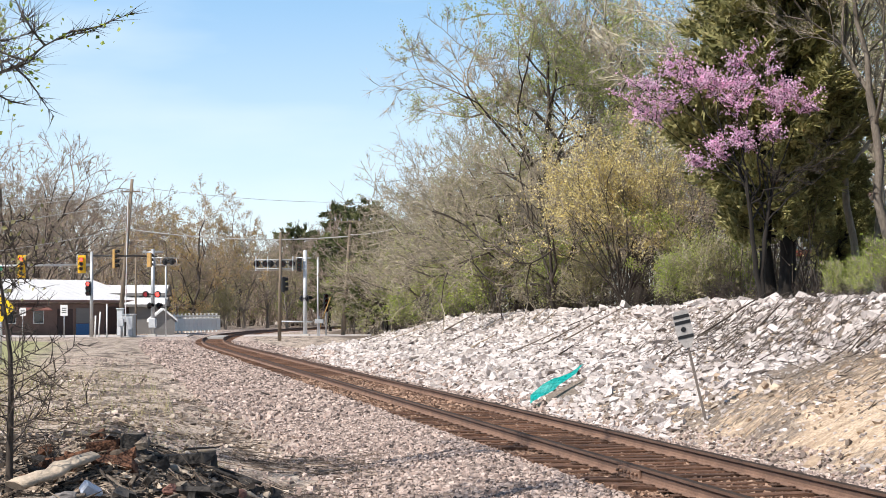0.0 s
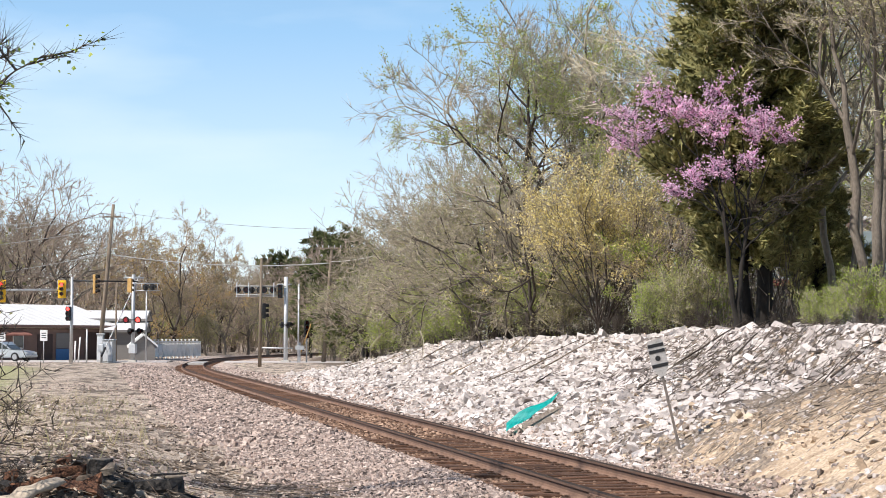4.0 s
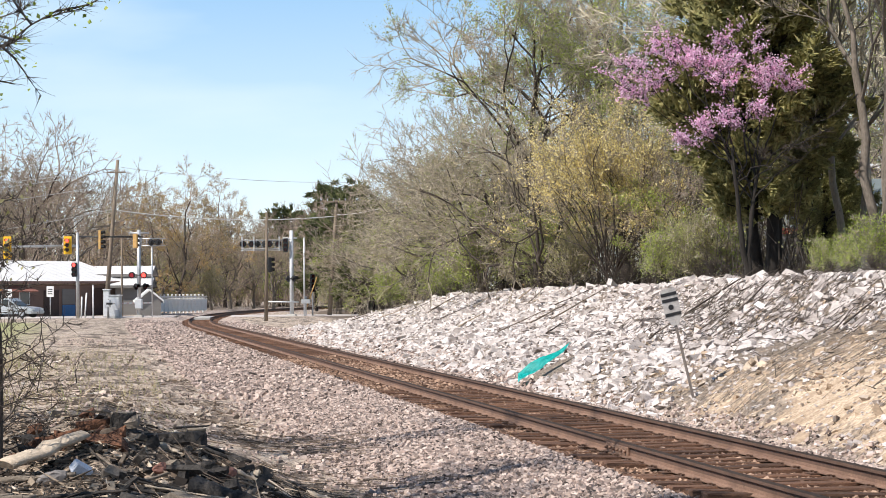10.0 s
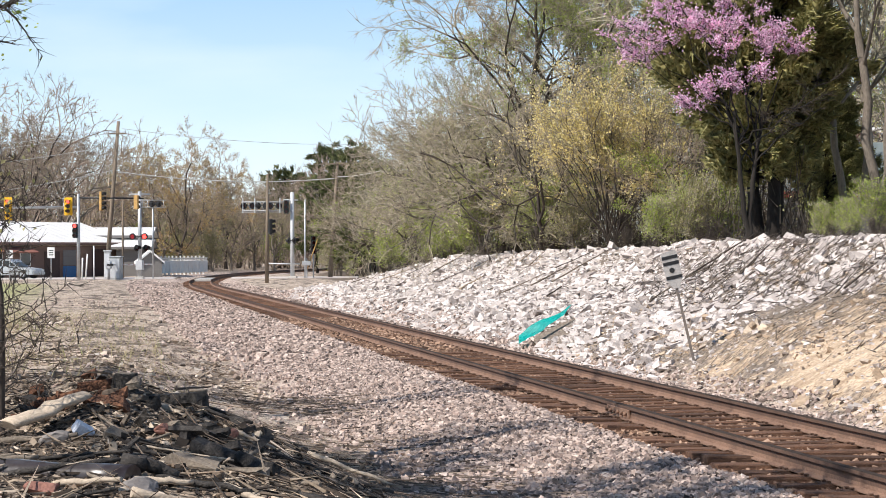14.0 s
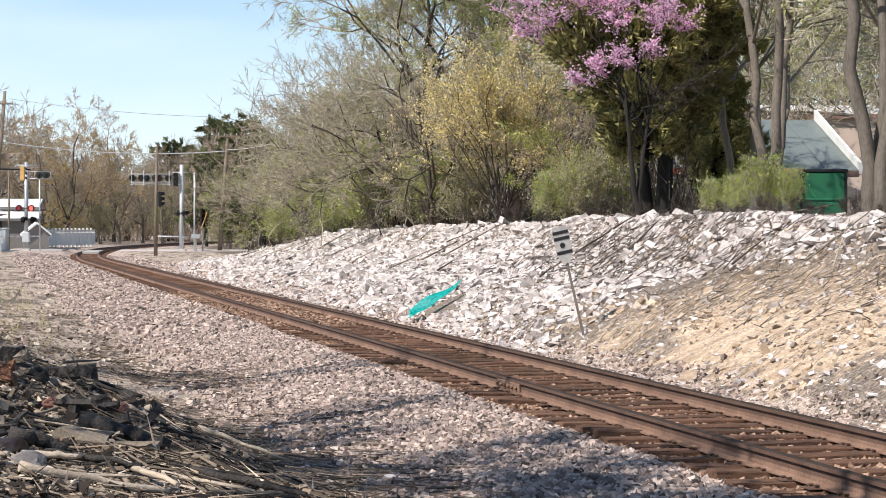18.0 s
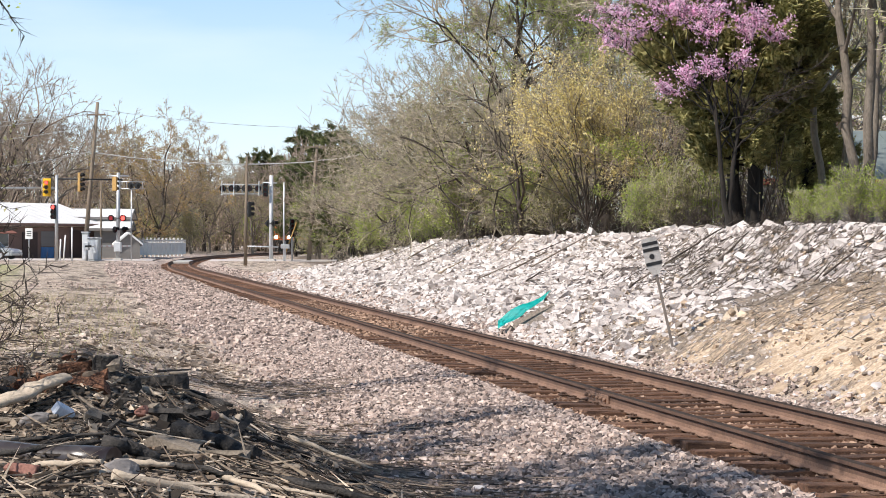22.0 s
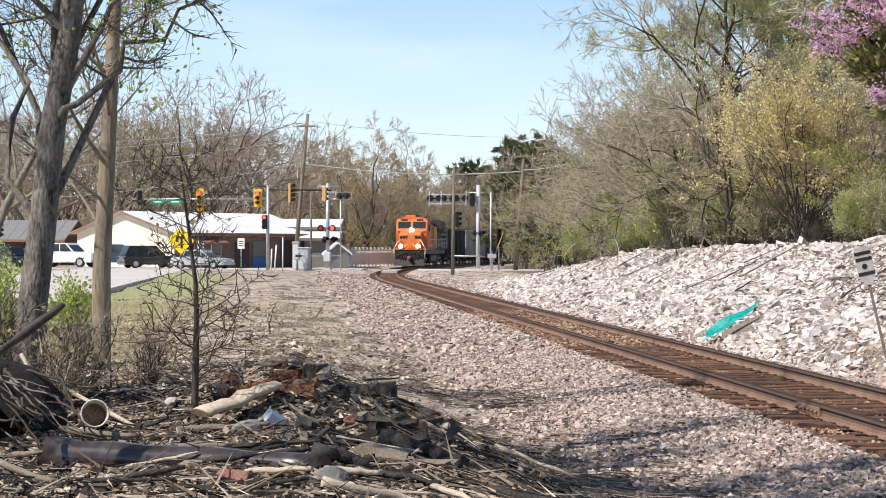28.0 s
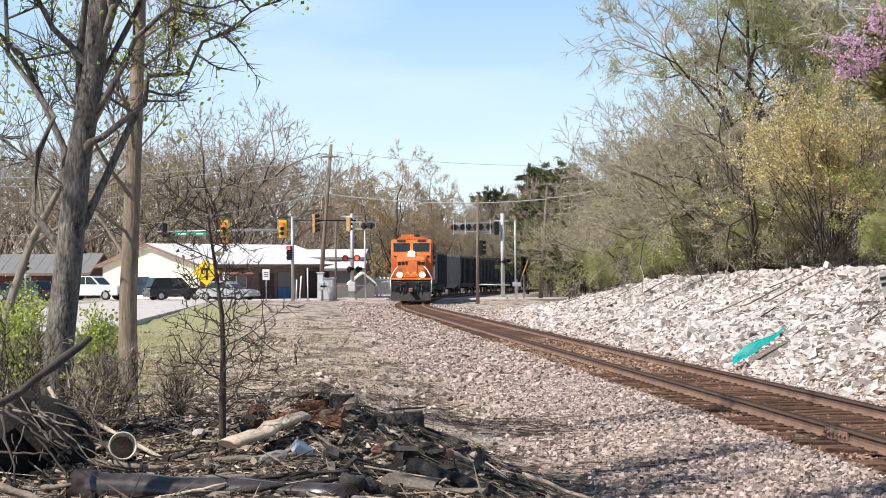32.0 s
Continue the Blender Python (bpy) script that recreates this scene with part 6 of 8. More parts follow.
for x, w, h, mat in ((1.6, 0.9, 1.0, GLASS_DARK), (4.6, 1.0, 1.0, GLASS_DARK)):
    pane(hall, x, 1.7, w, h, -0.13, mat)
part("door", box((1.7, 0.1, 2.4), (7.6, -0.14, 1.15), 0.02), DOOR_DARK, hall, "dark double door")
part("blue_panel", box((1.5, 0.1, 1.0), (9.6, -0.15, 0.6), 0.02), BLUE, hall)
part("pale_panel", box((1.5, 0.08, 1.3), (9.6, -0.145, 1.8), 0.02), GREY_WALL, hall)
part("door", box((1.9, 0.1, 2.6), (13.2, -0.14, 1.25), 0.02), DOOR_DARK, hall, "dark brown garage door")
part("awning", prism([(-1.2, 2.2), (-0.1, 2.6), (-0.1, 2.7), (-1.2, 2.3)], 0.2, 5.2, "x"), material("rust_awning", (0.26, 0.11, 0.08), 0.8), hall, "rust-red awning")

annex_c = far_place(-14.3, 172, -0.1)
annex, lu2, lv2 = house("annex", annex_c, far_place(-12.5, 174, -0.1) - annex_c, Vector((2.0, 7.0, 0)), 3.7, 4.4, GREY_WALL, ROOF_PALE, "grey-sided annex with a pale roof beside the hall", trim=GREY_WALL)
pane(annex, 2.8, 2.2, 0.8, 0.9)
annex_d = far_place(-13.3, 169, -0.1)
low, lu3, lv3 = house("annex", annex_d, far_place(-12.45, 170, -0.1) - annex_d, Vector((1.5, 5.0, 0)), 2.7, 3.3, GREY_WALL, ROOF_PALE, "low grey annex with a pale roof", trim=GREY_WALL)
shed_c = far_place(-11.95, 161, 0.0)
# closed grey walls stand for the shaded inside of the open gable
shed, lu4, lv4 = house("small_shed", shed_c, Vector((-0.62, 2.05, 0)), Vector((-1.85, -0.56, 0)), 1.35, 2.15, GREY_WALL, WHITE_PAINT, "small open shed with a white gable trim, its shaded inside drawn as grey walls", over=0.2, trim=WHITE_PAINT)

home_c = far_place(-23.2, 178, -0.1)
home, lu5, lv5 = house("house", home_c, far_place(-20.4, 178, -0.1) - home_c, Vector((2.0, 7, 0)), 2.6, 4.2, material("dark_red_siding", (0.13, 0.05, 0.045), 0.85), ROOF_GREY, "dark red house with a grey shingle roof")
pane(home, 3.0, 1.6, 0.9, 1.1)
part("garage_opening", box((3.0, 0.1, 2.1), (6.5, -0.05, 1.0), 0.02), BLACK, home)


def white_fence():
    """A curving white board fence with a capped rail and posts."""
    root = thing("white_fence", Matrix(), "curved white board fence with posts beside the track", "fence")
    pts = [far_place(-12.2 + 1.6 * t, 174 + 17 * t ** 0.8, 0.1) for t in np.linspace(0, 1, 15)]
    for i, (a, b) in enumerate(zip(pts, pts[1:])):
        d = b - a
        m = Matrix.Translation(a) @ Matrix.Rotation(math.atan2(d.y, d.x), 4, "Z")
        part("panel", box((d.length + 0.02, 0.05, 1.15), (d.length / 2, 0, 0.68), 0.01), WHITE_PAINT, root, m=m)
        part("top_rail", box((d.length - 0.12, 0.09, 0.12), (d.length / 2, 0, 1.5), 0.01), WHITE_PAINT, root, m=m)
        for k in range(4):
            part("spindle", box((0.06, 0.04, 0.2), (d.length * (k + 0.5) / 4, 0, 1.35)), WHITE_PAINT, root, m=m)
        post = part("post", box((0.13, 0.13, 1.75), (0, 0, 0.78), 0.01), WHITE_PAINT, root, m=m)
        part("cap", box((0.19, 0.19, 0.08), (0, 0, 1.69), 0.03), WHITE_PAINT, post)


white_fence()


def car(name, paint, label, length=4.7, width=1.8, height=1.45, cab=(0.2, 0.72), bonnet=0.62, bed=False):
    """A parked car facing +X: body, cabin, panes, wheels with rims, lamps."""
    root = thing(name, Matrix(), label, "car", "waiting vehicles")
    L, W, H = length / 2, width / 2, height
    belt = H * bonnet
    side = [(-L, 0.35), (-L + 0.05, belt * 0.95), (-L * 0.55, belt), (L * 0.45, belt * 0.97), (L * 0.93, belt * 0.83), (L, 0.55), (L, 0.28), (-L + 0.1, 0.25)]
    if bed:
        side = [(-L, 0.45), (-L + 0.02, belt), (-L * 0.55, belt), (L * 0.45, belt), (L * 0.92, belt * 0.93), (L, belt * 0.82), (L, 0.38), (-L + 0.1, 0.35)]
    bm = prism(side, -W, W, "y")
    bmesh.ops.bevel(bm, geom=[e for e in bm.edges], offset=0.06, segments=2, affect="EDGES", clamp_overlap=True)
    body = part("body", bm, paint, root)
    a, b = -L + cab[0] * length, -L + cab[1] * length
    top = [(a, belt - 0.03), (a + 0.35, H), (b - 0.75, H), (b, belt - 0.03)]
    bm = prism(top, -W * 0.86, W * 0.86, "y")
    bmesh.ops.bevel(bm, geom=[e for e in bm.edges], offset=0.05, segments=2, affect="EDGES", clamp_overlap=True)
    cabin = part("cabin", bm, paint, root)
    glass = [(a + 0.12, belt + 0.03), (a + 0.42, H - 0.09), (b - 0.78, H - 0.09), (b - 0.18, belt + 0.03)]
    for s in (-1, 1):
        bm = prism(glass, s * W * 0.87, s * (W * 0.87 + 0.012), "y")
        part("side_window", bm, GLASS_DARK, cabin)
    mid_x = (a + b) / 2 - 0.1
    for s in (-1, 1):
        part("pillar", box((0.07, 0.02, H - belt), (mid_x, s * (W * 0.87 + 0.012), (H + belt) / 2), 0.004), paint, cabin)
    part("windscreen", prism([(b - 0.70, H - 0.1), (b - 0.02, belt + 0.02), (b + 0.01, belt + 0.03), (b - 0.67, H - 0.09)], -W * 0.75, W * 0.75, "y"), GLASS_DARK, cabin)
    part("rear_window", prism([(a + 0.30, H - 0.1), (a + 0.0, belt + 0.02), (a - 0.03, belt + 0.03), (a + 0.27, H - 0.08)], -W * 0.75, W * 0.75, "y"), GLASS_DARK, cabin)
    r = 0.33 if not bed else 0.4
    for x in (-L * 0.6, L * 0.62):
        for s in (-1, 1):
            tyre = part("wheel", rod((x, s * (W - 0.2), r), (x, s * (W + 0.02), r), r, sides=18), BLACK, root)
            part("rim", rod((x, s * (W + 0.021), r), (x, s * (W + 0.035), r), r * 0.62, sides=14), GALV, tyre)
    for s in (-1, 1):
        part("headlight", box((0.06, 0.34, 0.14), (L - 0.02, s * (W - 0.28), belt * 0.68), 0.02), WHITE_PAINT, root)
        part("tail_light", box((0.05, 0.28, 0.16), (-L + 0.01, s * (W - 0.22), belt * 0.75), 0.02), LENS_DARK, root)
    part("bumper", box((0.12, width * 0.94, 0.2), (L, 0, 0.4), 0.04), BLACK if bed else paint, root)
    if bed:
        part("bed_cover", box((a + L - 0.15, width * 0.84, 0.04), ((a - L) / 2, 0, belt + 0.005), 0.01), BLACK, root)
    return root


SILVER = material("silver_paint", (0.55, 0.58, 0.6), 0.3, metal=0.5, vary=0.05, bump=0, coat=0.5)
CAR_DARK = material("dark_paint", (0.025, 0.027, 0.03), 0.25, vary=0.1, bump=0, coat=0.6)
CAR_WHITE = material("car_white_paint", (0.75, 0.76, 0.77), 0.3, vary=0.04, bump=0, coat=0.5)
CAR_BLUE = material("slate_paint", (0.05, 0.07, 0.1), 0.3, vary=0.1, bump=0, coat=0.5)
sedan = car("sedan", SILVER, "silver sedan stopped at the red signal", 4.7, 1.8, 1.45)
pickup = car("pickup_truck", CAR_WHITE, "white crew-cab pickup truck on the road", 5.9, 2.0, 1.95, (0.3, 0.7), 0.64, True)
pickup.matrix_basis = Matrix.Translation(far_place(-20.35, 155, 0.17)) @ Matrix.Rotation(radians(-12), 4, "Z")
suv = car("suv", CAR_DARK, "black sport utility car waiting on the road", 4.6, 1.9, 1.75, (0.04, 0.74), 0.58)
suv.matrix_basis = Matrix.Translation(far_place(-17.95, 150, 0.17)) @ Matrix.Rotation(radians(38), 4, "Z")
truck2 = car("pickup_truck", CAR_BLUE, "dark pickup truck waiting on the road", 5.6, 1.95, 1.85, (0.3, 0.7), 0.64, True)
truck2.matrix_basis = Matrix.Translation(far_place(-18.95, 157, 0.17)) @ Matrix.Rotation(radians(-8), 4, "Z")
car2 = car("suv", CAR_BLUE, "slate blue car standing on the road", 4.7, 1.85, 1.6, (0.05, 0.74), 0.6)
car2.matrix_basis = Matrix.Translation(far_place(-22.35, 148, 0.17)) @ Matrix.Rotation(radians(160), 4, "Z")
car3 = car("sedan", CAR_DARK, "black sedan standing on the road", 4.6, 1.8, 1.45)
car3.matrix_basis = Matrix.Translation(far_place(-23.2, 152, 0.17)) @ Matrix.Rotation(radians(170), 4, "Z")

# ---- beyond the bank: a roofed building and a green bin store ----
ROOF_SLATE = material("grey_green_metal_roof", (0.17, 0.2, 0.195), 0.6, vary=0.15, scale=1, bump=0.1, mapping=(6, 6, 0.3))
ex, ey = bank_place(11.77, 69)
shop, lu6, lv6 = house("store_building", (ex - 6.0, ey - 0.42, 1.6), Vector((6.0, 0.42, 0)), Vector((-0.8, 11.4, 0)), 2.3, 4.3, WHITE_PAINT, ROOF_SLATE, "white building with a grey-green metal roof beyond the trees", over=0.4)
part("barge_board", prism([(-0.45, 2.2), (lv6 / 2, 4.45), (lv6 / 2, 4.85), (-0.45, 2.6)], lu6 + 0.4, lu6 + 0.52, "x"), WHITE_PAINT, shop, "broad white roof edge")
cx2, cy2 = bank_place(9.7, 88)
house("hall_building", (cx2, cy2, 1.6), Vector((8.0, 0.5, 0)), Vector((-0.5, 7.0, 0)), 5.4, 6.0, material("pinkish_render", (0.62, 0.5, 0.42), 0.85, vary=0.1, scale=1.2, bump=0.1), ROOF_PALE, "tall pinkish building behind the metal roof", over=0.2)
bx2, by2 = bank_place(11.05, 62)
bin_root = thing("bin_store", Matrix.Translation((bx2, by2, ground_z(bx2, by2))), "green metal bin store among the bushes", "bin")
GREEN_BIN = material("green_sheet", (0.02, 0.16, 0.075), 0.6, vary=0.2, scale=2, bump=0.1)
part("body", box((1.5, 1.3, 1.6), (0, 0, 0.8), 0.03), GREEN_BIN, bin_root)
part("lid", box((1.56, 1.36, 0.1), (0, 0, 1.66), 0.02), BLACK, bin_root)
part("rib", box((1.54, 0.05, 0.08), (0, -0.66, 0.75), 0.01), GREEN_BIN, bin_root)
for x in (-0.7, 0.7):
    part("corner_post", box((0.09, 0.09, 1.6), (x, -0.66, 0.8), 0.01), BLACK, bin_root)
wx, wy = bank_place(8.6, 63)
wall_red = thing("low_wall", Matrix.Translation((wx, wy, ground_z(wx, wy))) @ Matrix.Rotation(radians(8), 4, "Z"), "low red-brown wall beyond the trees", "wall")
part("coping", box((4.6, 0.3, 0.2), (0, 0, 1.75), 0.02), material("red_coping", (0.36, 0.1, 0.07), 0.8), wall_red)
part("body", box((4.5, 0.2, 1.65), (0, 0, 0.82), 0.02), GREY_WALL, wall_red)

# ---- the train ----
def loco():
    """A road locomotive, its front coupler at the origin and its front towards +Y."""
    root = thing("locomotive", Matrix(), "orange diesel locomotive with a black underframe and lit headlights", "locomotive")
    # underframe, pilot and plough
    part("underframe", box((2.9, 20.6, 0.42), (0, -11.3, 1.42), 0.03), BLACK, root)
    pilot = part("pilot", box((2.9, 0.3, 0.95), (0, -0.95, 1.05), 0.04), BLACK, root, "black front pilot")
    part("plough", prism([(-0.35, 0.12), (-0.95, 0.12), (-0.95, 0.72), (-0.7, 0.72)], -1.45, 1.45, "x"), PLOUGH, pilot, "dark steel snow plough")
    part("coupler", box((0.3, 0.75, 0.32), (0, -0.45, 0.88), 0.06), RUST, pilot)
    for x in (-0.5, -0.35, 0.35, 0.5, 0.75, -0.75):
        part("hose", rod((x, -0.72, 1.15), (x * 1.1, -0.62, 0.5), 0.035, sides=6), BLACK, pilot)
    for s in (-1, 1):
        steps = bmesh.new()
        for k in range(4):
            box((0.55, 0.32, 0.04), (s * 1.25, -0.95 - 0.05 * k, 0.42 + 0.33 * k), 0.005, steps)
        part("steps", steps, GALV_DARK, root)
        # disc wider than the lamp, so that its glare is part of the shape
        part("ditch_light", rod((s * 0.82, -0.7, 1.98), (s * 0.82, -0.62, 1.98), 0.21, sides=14), LAMP, root, "lit ditch light")
        part("light_bracket", box((0.4, 0.25, 0.4), (s * 0.82, -0.84, 1.98), 0.03), BLACK, root)
    # walkway deck and short nose
    part("front_deck", box((3.0, 1.3, 0.12), (0, -1.45, 1.68), 0.02), ORANGE, root)
    nose = bmesh.new()
    prism([(-1.45, 1.6), (-1.3, 1.75), (-1.3, 3.0), (-1.55, 3.3), (-3.4, 3.45), (-3.4, 1.6)], -1.05, 1.05, "x", nose)
    bmesh.ops.bevel(nose, geom=[e for e in nose.edges if e.calc_length() > 0.3], offset=0.1, segments=2, affect="EDGES", clamp_overlap=True)
    nose_ob = part("nose", nose, ORANGE, root, "orange short nose")
    part("nose_door", box((0.72, 0.05, 1.3), (-0.1, -1.29, 2.45), 0.02), ORANGE, nose_ob)
    # cab
    cab = prism([(-2.9, 1.6), (-2.62, 2.9), (-2.62, 3.55), (-3.05, 4.45), (-3.3, 4.62), (-5.6, 4.62), (-5.7, 1.6)], -1.52, 1.52, "x")
    bmesh.ops.bevel(cab, geom=[e for e in cab.edges if e.calc_length() > 0.25], offset=0.09, segments=2, affect="EDGES", clamp_overlap=True)
    cab_ob = part("cab", cab, ORANGE, root, "orange cab")
    part("cab_roof", prism([(-1.2, 4.6), (1.2, 4.6), (0.9, 4.8), (-0.9, 4.8)], -5.55, -3.3, "y"), ORANGE, cab_ob)
    tilt = Matrix.Rotation(math.atan2(0.43, 0.9), 4, "X")
    for s in (-1, 1):
        part("windscreen", box((1.26, 0.05, 0.76), (s * 0.72, -2.86, 4.0), 0.02, turn=tilt), GLASS_DARK, cab_ob, "dark windscreen")
        part("number_board", box((0.62, 0.06, 0.2), (s * 0.75, -3.06, 4.5), 0.01, turn=tilt), BLACK, cab_ob)
        part("mirror", box((0.12, 0.06, 0.42), (s * 1.62, -3.5, 3.7), 0.02), BLACK, cab_ob)
        part("side_window", box((0.03, 1.3, 0.62), (s * 1.53, -4.4, 3.75), 0.01), GLASS_DARK, cab_ob)
        for k in range(3):
            part("nose_mark", box((0.24, 0.03, 0.26), (s * (0.3 + k * 0.28), -1.285, 2.86 - 0.02 * k), 0.01, turn=Matrix.Rotation(radians(12 * s), 4, "Y")), BLACK, nose_ob, "dark painted mark")
        part("class_light", box((0.16, 0.04, 0.1), (s * 1.2, -2.6, 3.35), 0.01), BLACK, cab_ob)
        for k in range(3):
            part("pilot_fitting", box((0.3 - 0.05 * k, 0.2, 0.22), (s * (0.45 + 0.33 * k), -0.78, 1.35 - 0.14 * k), 0.03), PLOUGH, pilot)
    # lens drawn oversize to include the glare round it
    part("headlight", rod((0, -2.56, 3.5), (0, -2.46, 3.5), 0.25, sides=16), LAMP, cab_ob, "lit headlight")
    part("headlight_housing", box((0.6, 0.2, 0.5), (0, -2.66, 3.5), 0.04), ORANGE, cab_ob)
    part("horn", box((0.35, 0.5, 0.2), (-0.4, -4.4, 4.9), 0.04), BLACK, cab_ob)
    part("cooling_unit", box((1.0, 1.0, 0.22), (0.3, -4.9, 4.88), 0.05), ORANGE, cab_ob)
    # long hood
    hood = part("hood", prism([(-0.98, 1.6), (0.98, 1.6), (0.98, 3.9), (0.7, 4.3), (-0.7, 4.3), (-0.98, 3.9)], -16.2, -5.7, "y"), ORANGE, root, "orange engine hood")
    part("hood_top", box((1.8, 10.4, 0.25), (0, -10.95, 4.35), 0.08), BLACK, hood, "black hood top")
    part("intake", box((2.6, 2.0, 1.1), (0, -6.9, 3.95), 0.1), BLACK, hood)
    part("side_stripe", box((2.0, 10.3, 0.2), (0, -10.95, 2.0), 0.01), LOCO_YELLOW, hood, "yellow stripe")
    for s in (-1, 1):
        for k in range(7):
            part("hood_door", box((0.04, 1.2, 1.7), (s * 0.99, -6.6 - k * 1.4, 2.95), 0.02), ORANGE, hood)
    # the shade on the rear of the side is put into its dark brown
    part("radiator", prism([(-1.1, 1.6), (1.1, 1.6), (1.1, 3.4), (1.55, 3.8), (1.55, 4.5), (1.2, 4.7), (-1.2, 4.7), (-1.55, 4.5), (-1.55, 3.8), (-1.1, 3.4)], -21.0, -16.2, "y"), LOCO_DARK, root, "dark flared radiator section")
    # yellow block added where sunlight catches the hood's side
    part("side_panel", box((2.3, 2.4, 2.2), (0, -14.6, 2.9), 0.03), LOCO_YELLOW, hood, "yellow panel painted as the sunlit part of the side")
    part("fuel_tank", box((2.6, 6.0, 0.95), (0, -11.0, 0.78), 0.18), BLACK, root)
    # rails along the walkway
    for s in (-1, 1):
        rails = bmesh.new()
        for z in (2.1, 2.65):
            rod((s * 1.48, -5.8, z), (s * 1.48, -20.6, z), 0.025, sides=6, bm=rails)
        for k in range(10):
            rod((s * 1.48, -5.8 - k * 1.64, 1.6), (s * 1.48, -5.8 - k * 1.64, 2.65), 0.022, sides=6, bm=rails)
        part("handrail", rails, WHITE_PAINT, root, "pale handrail")
        grab = bmesh.new()
        pts = [(s * 1.45, -0.85, 0.75), (s * 1.5, -0.85, 1.75), (s * 1.18, -0.95, 2.35), (s * 0.95, -1.25, 2.6)]
        for a, b in zip(pts, pts[1:]):
            rod(a, b, 0.04, sides=8, bm=grab)
        part("grab_iron", grab, WHITE_PAINT, root, "white front grab iron")
    bar = bmesh.new()
    for a, b in (((-0.55, -0.85, 1.75), (-0.3, -0.85, 2.2)), ((-0.3, -0.85, 2.2), (0, -0.85, 1.9)), ((0, -0.85, 1.9), (0.3, -0.85, 2.2)), ((0.3, -0.85, 2.2), (0.55, -0.85, 1.75))):
        rod(a, b, 0.03, sides=6, bm=bar)
    part("front_chain_rail", bar, LOCO_YELLOW, root)
    bogies(root, (-3.9, -18.0), 3, 0.53, 1.75)
    return root


def bogies(root, ys, axles, r, gap):
    for y in ys:
        truck = part("truck", box((2.3, gap * (axles - 1) + 1.2, 0.35), (0, y, 0.75), 0.08), BLACK, root)
        for k in range(axles):
            yy = y + (k - (axles - 1) / 2) * gap
            for s in (-1, 1):
                wheel = rod((s * 0.70, yy, r), (s * 0.82, yy, r), r, sides=20)
                part("wheel", wheel, RUST, truck)
                part("axle_box", box((0.25, 0.4, 0.4), (s * 1.05, yy, r + 0.08), 0.05), BLACK, truck)


def coal_car(shell, label):
    """A high-sided coal gondola, its front coupler at the origin and its front towards +Y."""
    root = thing("coal_car", Matrix(), label, "railway car")
    L = 15.6
    outer = [(-1.25, 0.75), (1.25, 0.75), (1.55, 1.25), (1.57, 3.7), (-1.57, 3.7), (-1.55, 1.25)]
    body = part("body", prism(outer, -L + 0.6, -0.6, "y"), shell, root)
    for y in (-0.58, -L + 0.58):
        for k in range(6):
            part("end_rib", box((3.1, 0.16, 0.12), (0, y, 1.3 + k * 0.46), 0.02), shell, body)
        for s in (-1, 1):
            part("corner_post", box((0.16, 0.2, 2.9), (s * 1.52, y, 2.3), 0.02), shell, body)
    for s in (-1, 1):
        for k in range(13):
            part("side_rib", box((0.12, 0.14, 2.6), (s * 1.61, -0.9 - k * 1.15, 2.45), 0.02), shell, body)
        part("top_chord", box((0.18, L - 1.1, 0.2), (s * 1.56, -L / 2, 3.8), 0.03), shell, body)
    bm = bmesh.new()
    g = 16
    rows = [[bm.verts.new((-1.45 + 2.9 * i / 5, -0.8 - (L - 1.6) * j / g, 3.7 + (0.35 + 0.1 * noise.noise((i * 0.7, j * 0.6, 1))) * math.sin(math.pi * i / 5) * math.sin(math.pi * min(1, max(0.02, j / g))))) for i in range(6)] for j in range(g + 1)]
    for a, b in zip(rows, rows[1:]):
        for i in range(5):
            bm.faces.new((a[i], a[i + 1], b[i + 1], b[i]))
    bmesh.ops.recalc_face_normals(bm, faces=bm.faces)
    part("coal_load", bm, COAL, root, "heaped black coal")
    part("centre_sill", box((0.5, L - 0.2, 0.4), (0, -L / 2, 0.9), 0.03), BLACK, root)
    for y in (-0.3, -L + 0.3):
        part("coupler", box((0.28, 0.6, 0.28), (0, y, 0.88), 0.05), RUST, root)
    bogies(root, (-2.4, -L + 2.4), 2, 0.46, 1.78)
    return root


PLOUGH = material("worn_plough", (0.03, 0.026, 0.024), 0.6, metal=0.2, vary=0.6, scale=4)
GALV_DARK = material("dark_steel", (0.12, 0.115, 0.11), 0.6, metal=0.3, vary=0.3)
LAMP = material("lit_headlamp", (1.0, 0.86, 0.55), 0.3, glow=14.0, bump=0)
LOCO_DARK = material("shaded_rear_brown", (0.05, 0.035, 0.03), 0.7, vary=0.3)
COAL = material("coal", (0.02, 0.02, 0.021), 0.7, vary=0.4, scale=8, bump=0.8)
CAR_GREY = material("weathered_car_grey", (0.38, 0.37, 0.36), 0.6, metal=0.3, vary=0.25, scale=1.2, bump=0.1)
CAR_BLACK = material("sooty_car", (0.05, 0.052, 0.055), 0.6, metal=0.2, vary=0.3, scale=1.2, bump=0.1)

TRAIN = [(loco(), 22.0, 3.9, 18.0)]
dark_car = coal_car(CAR_BLACK, "black coal car in the train")
TRAIN.append((dark_car, 15.6, 2.4, 13.2))
grey_car = coal_car(CAR_GREY, "grey ribbed coal car in the train")
TRAIN.append((grey_car, 15.6, 2.4, 13.2))
for k in range(5):
    TRAIN.append((copy_thing(dark_car, Matrix()), 15.6, 2.4, 13.2))

# ---- by the track ----
SIGN_OLD = material("weathered_sign_white", (0.42, 0.4, 0.385), 0.7, vary=0.3, scale=7, fine=40, bump=0.08)


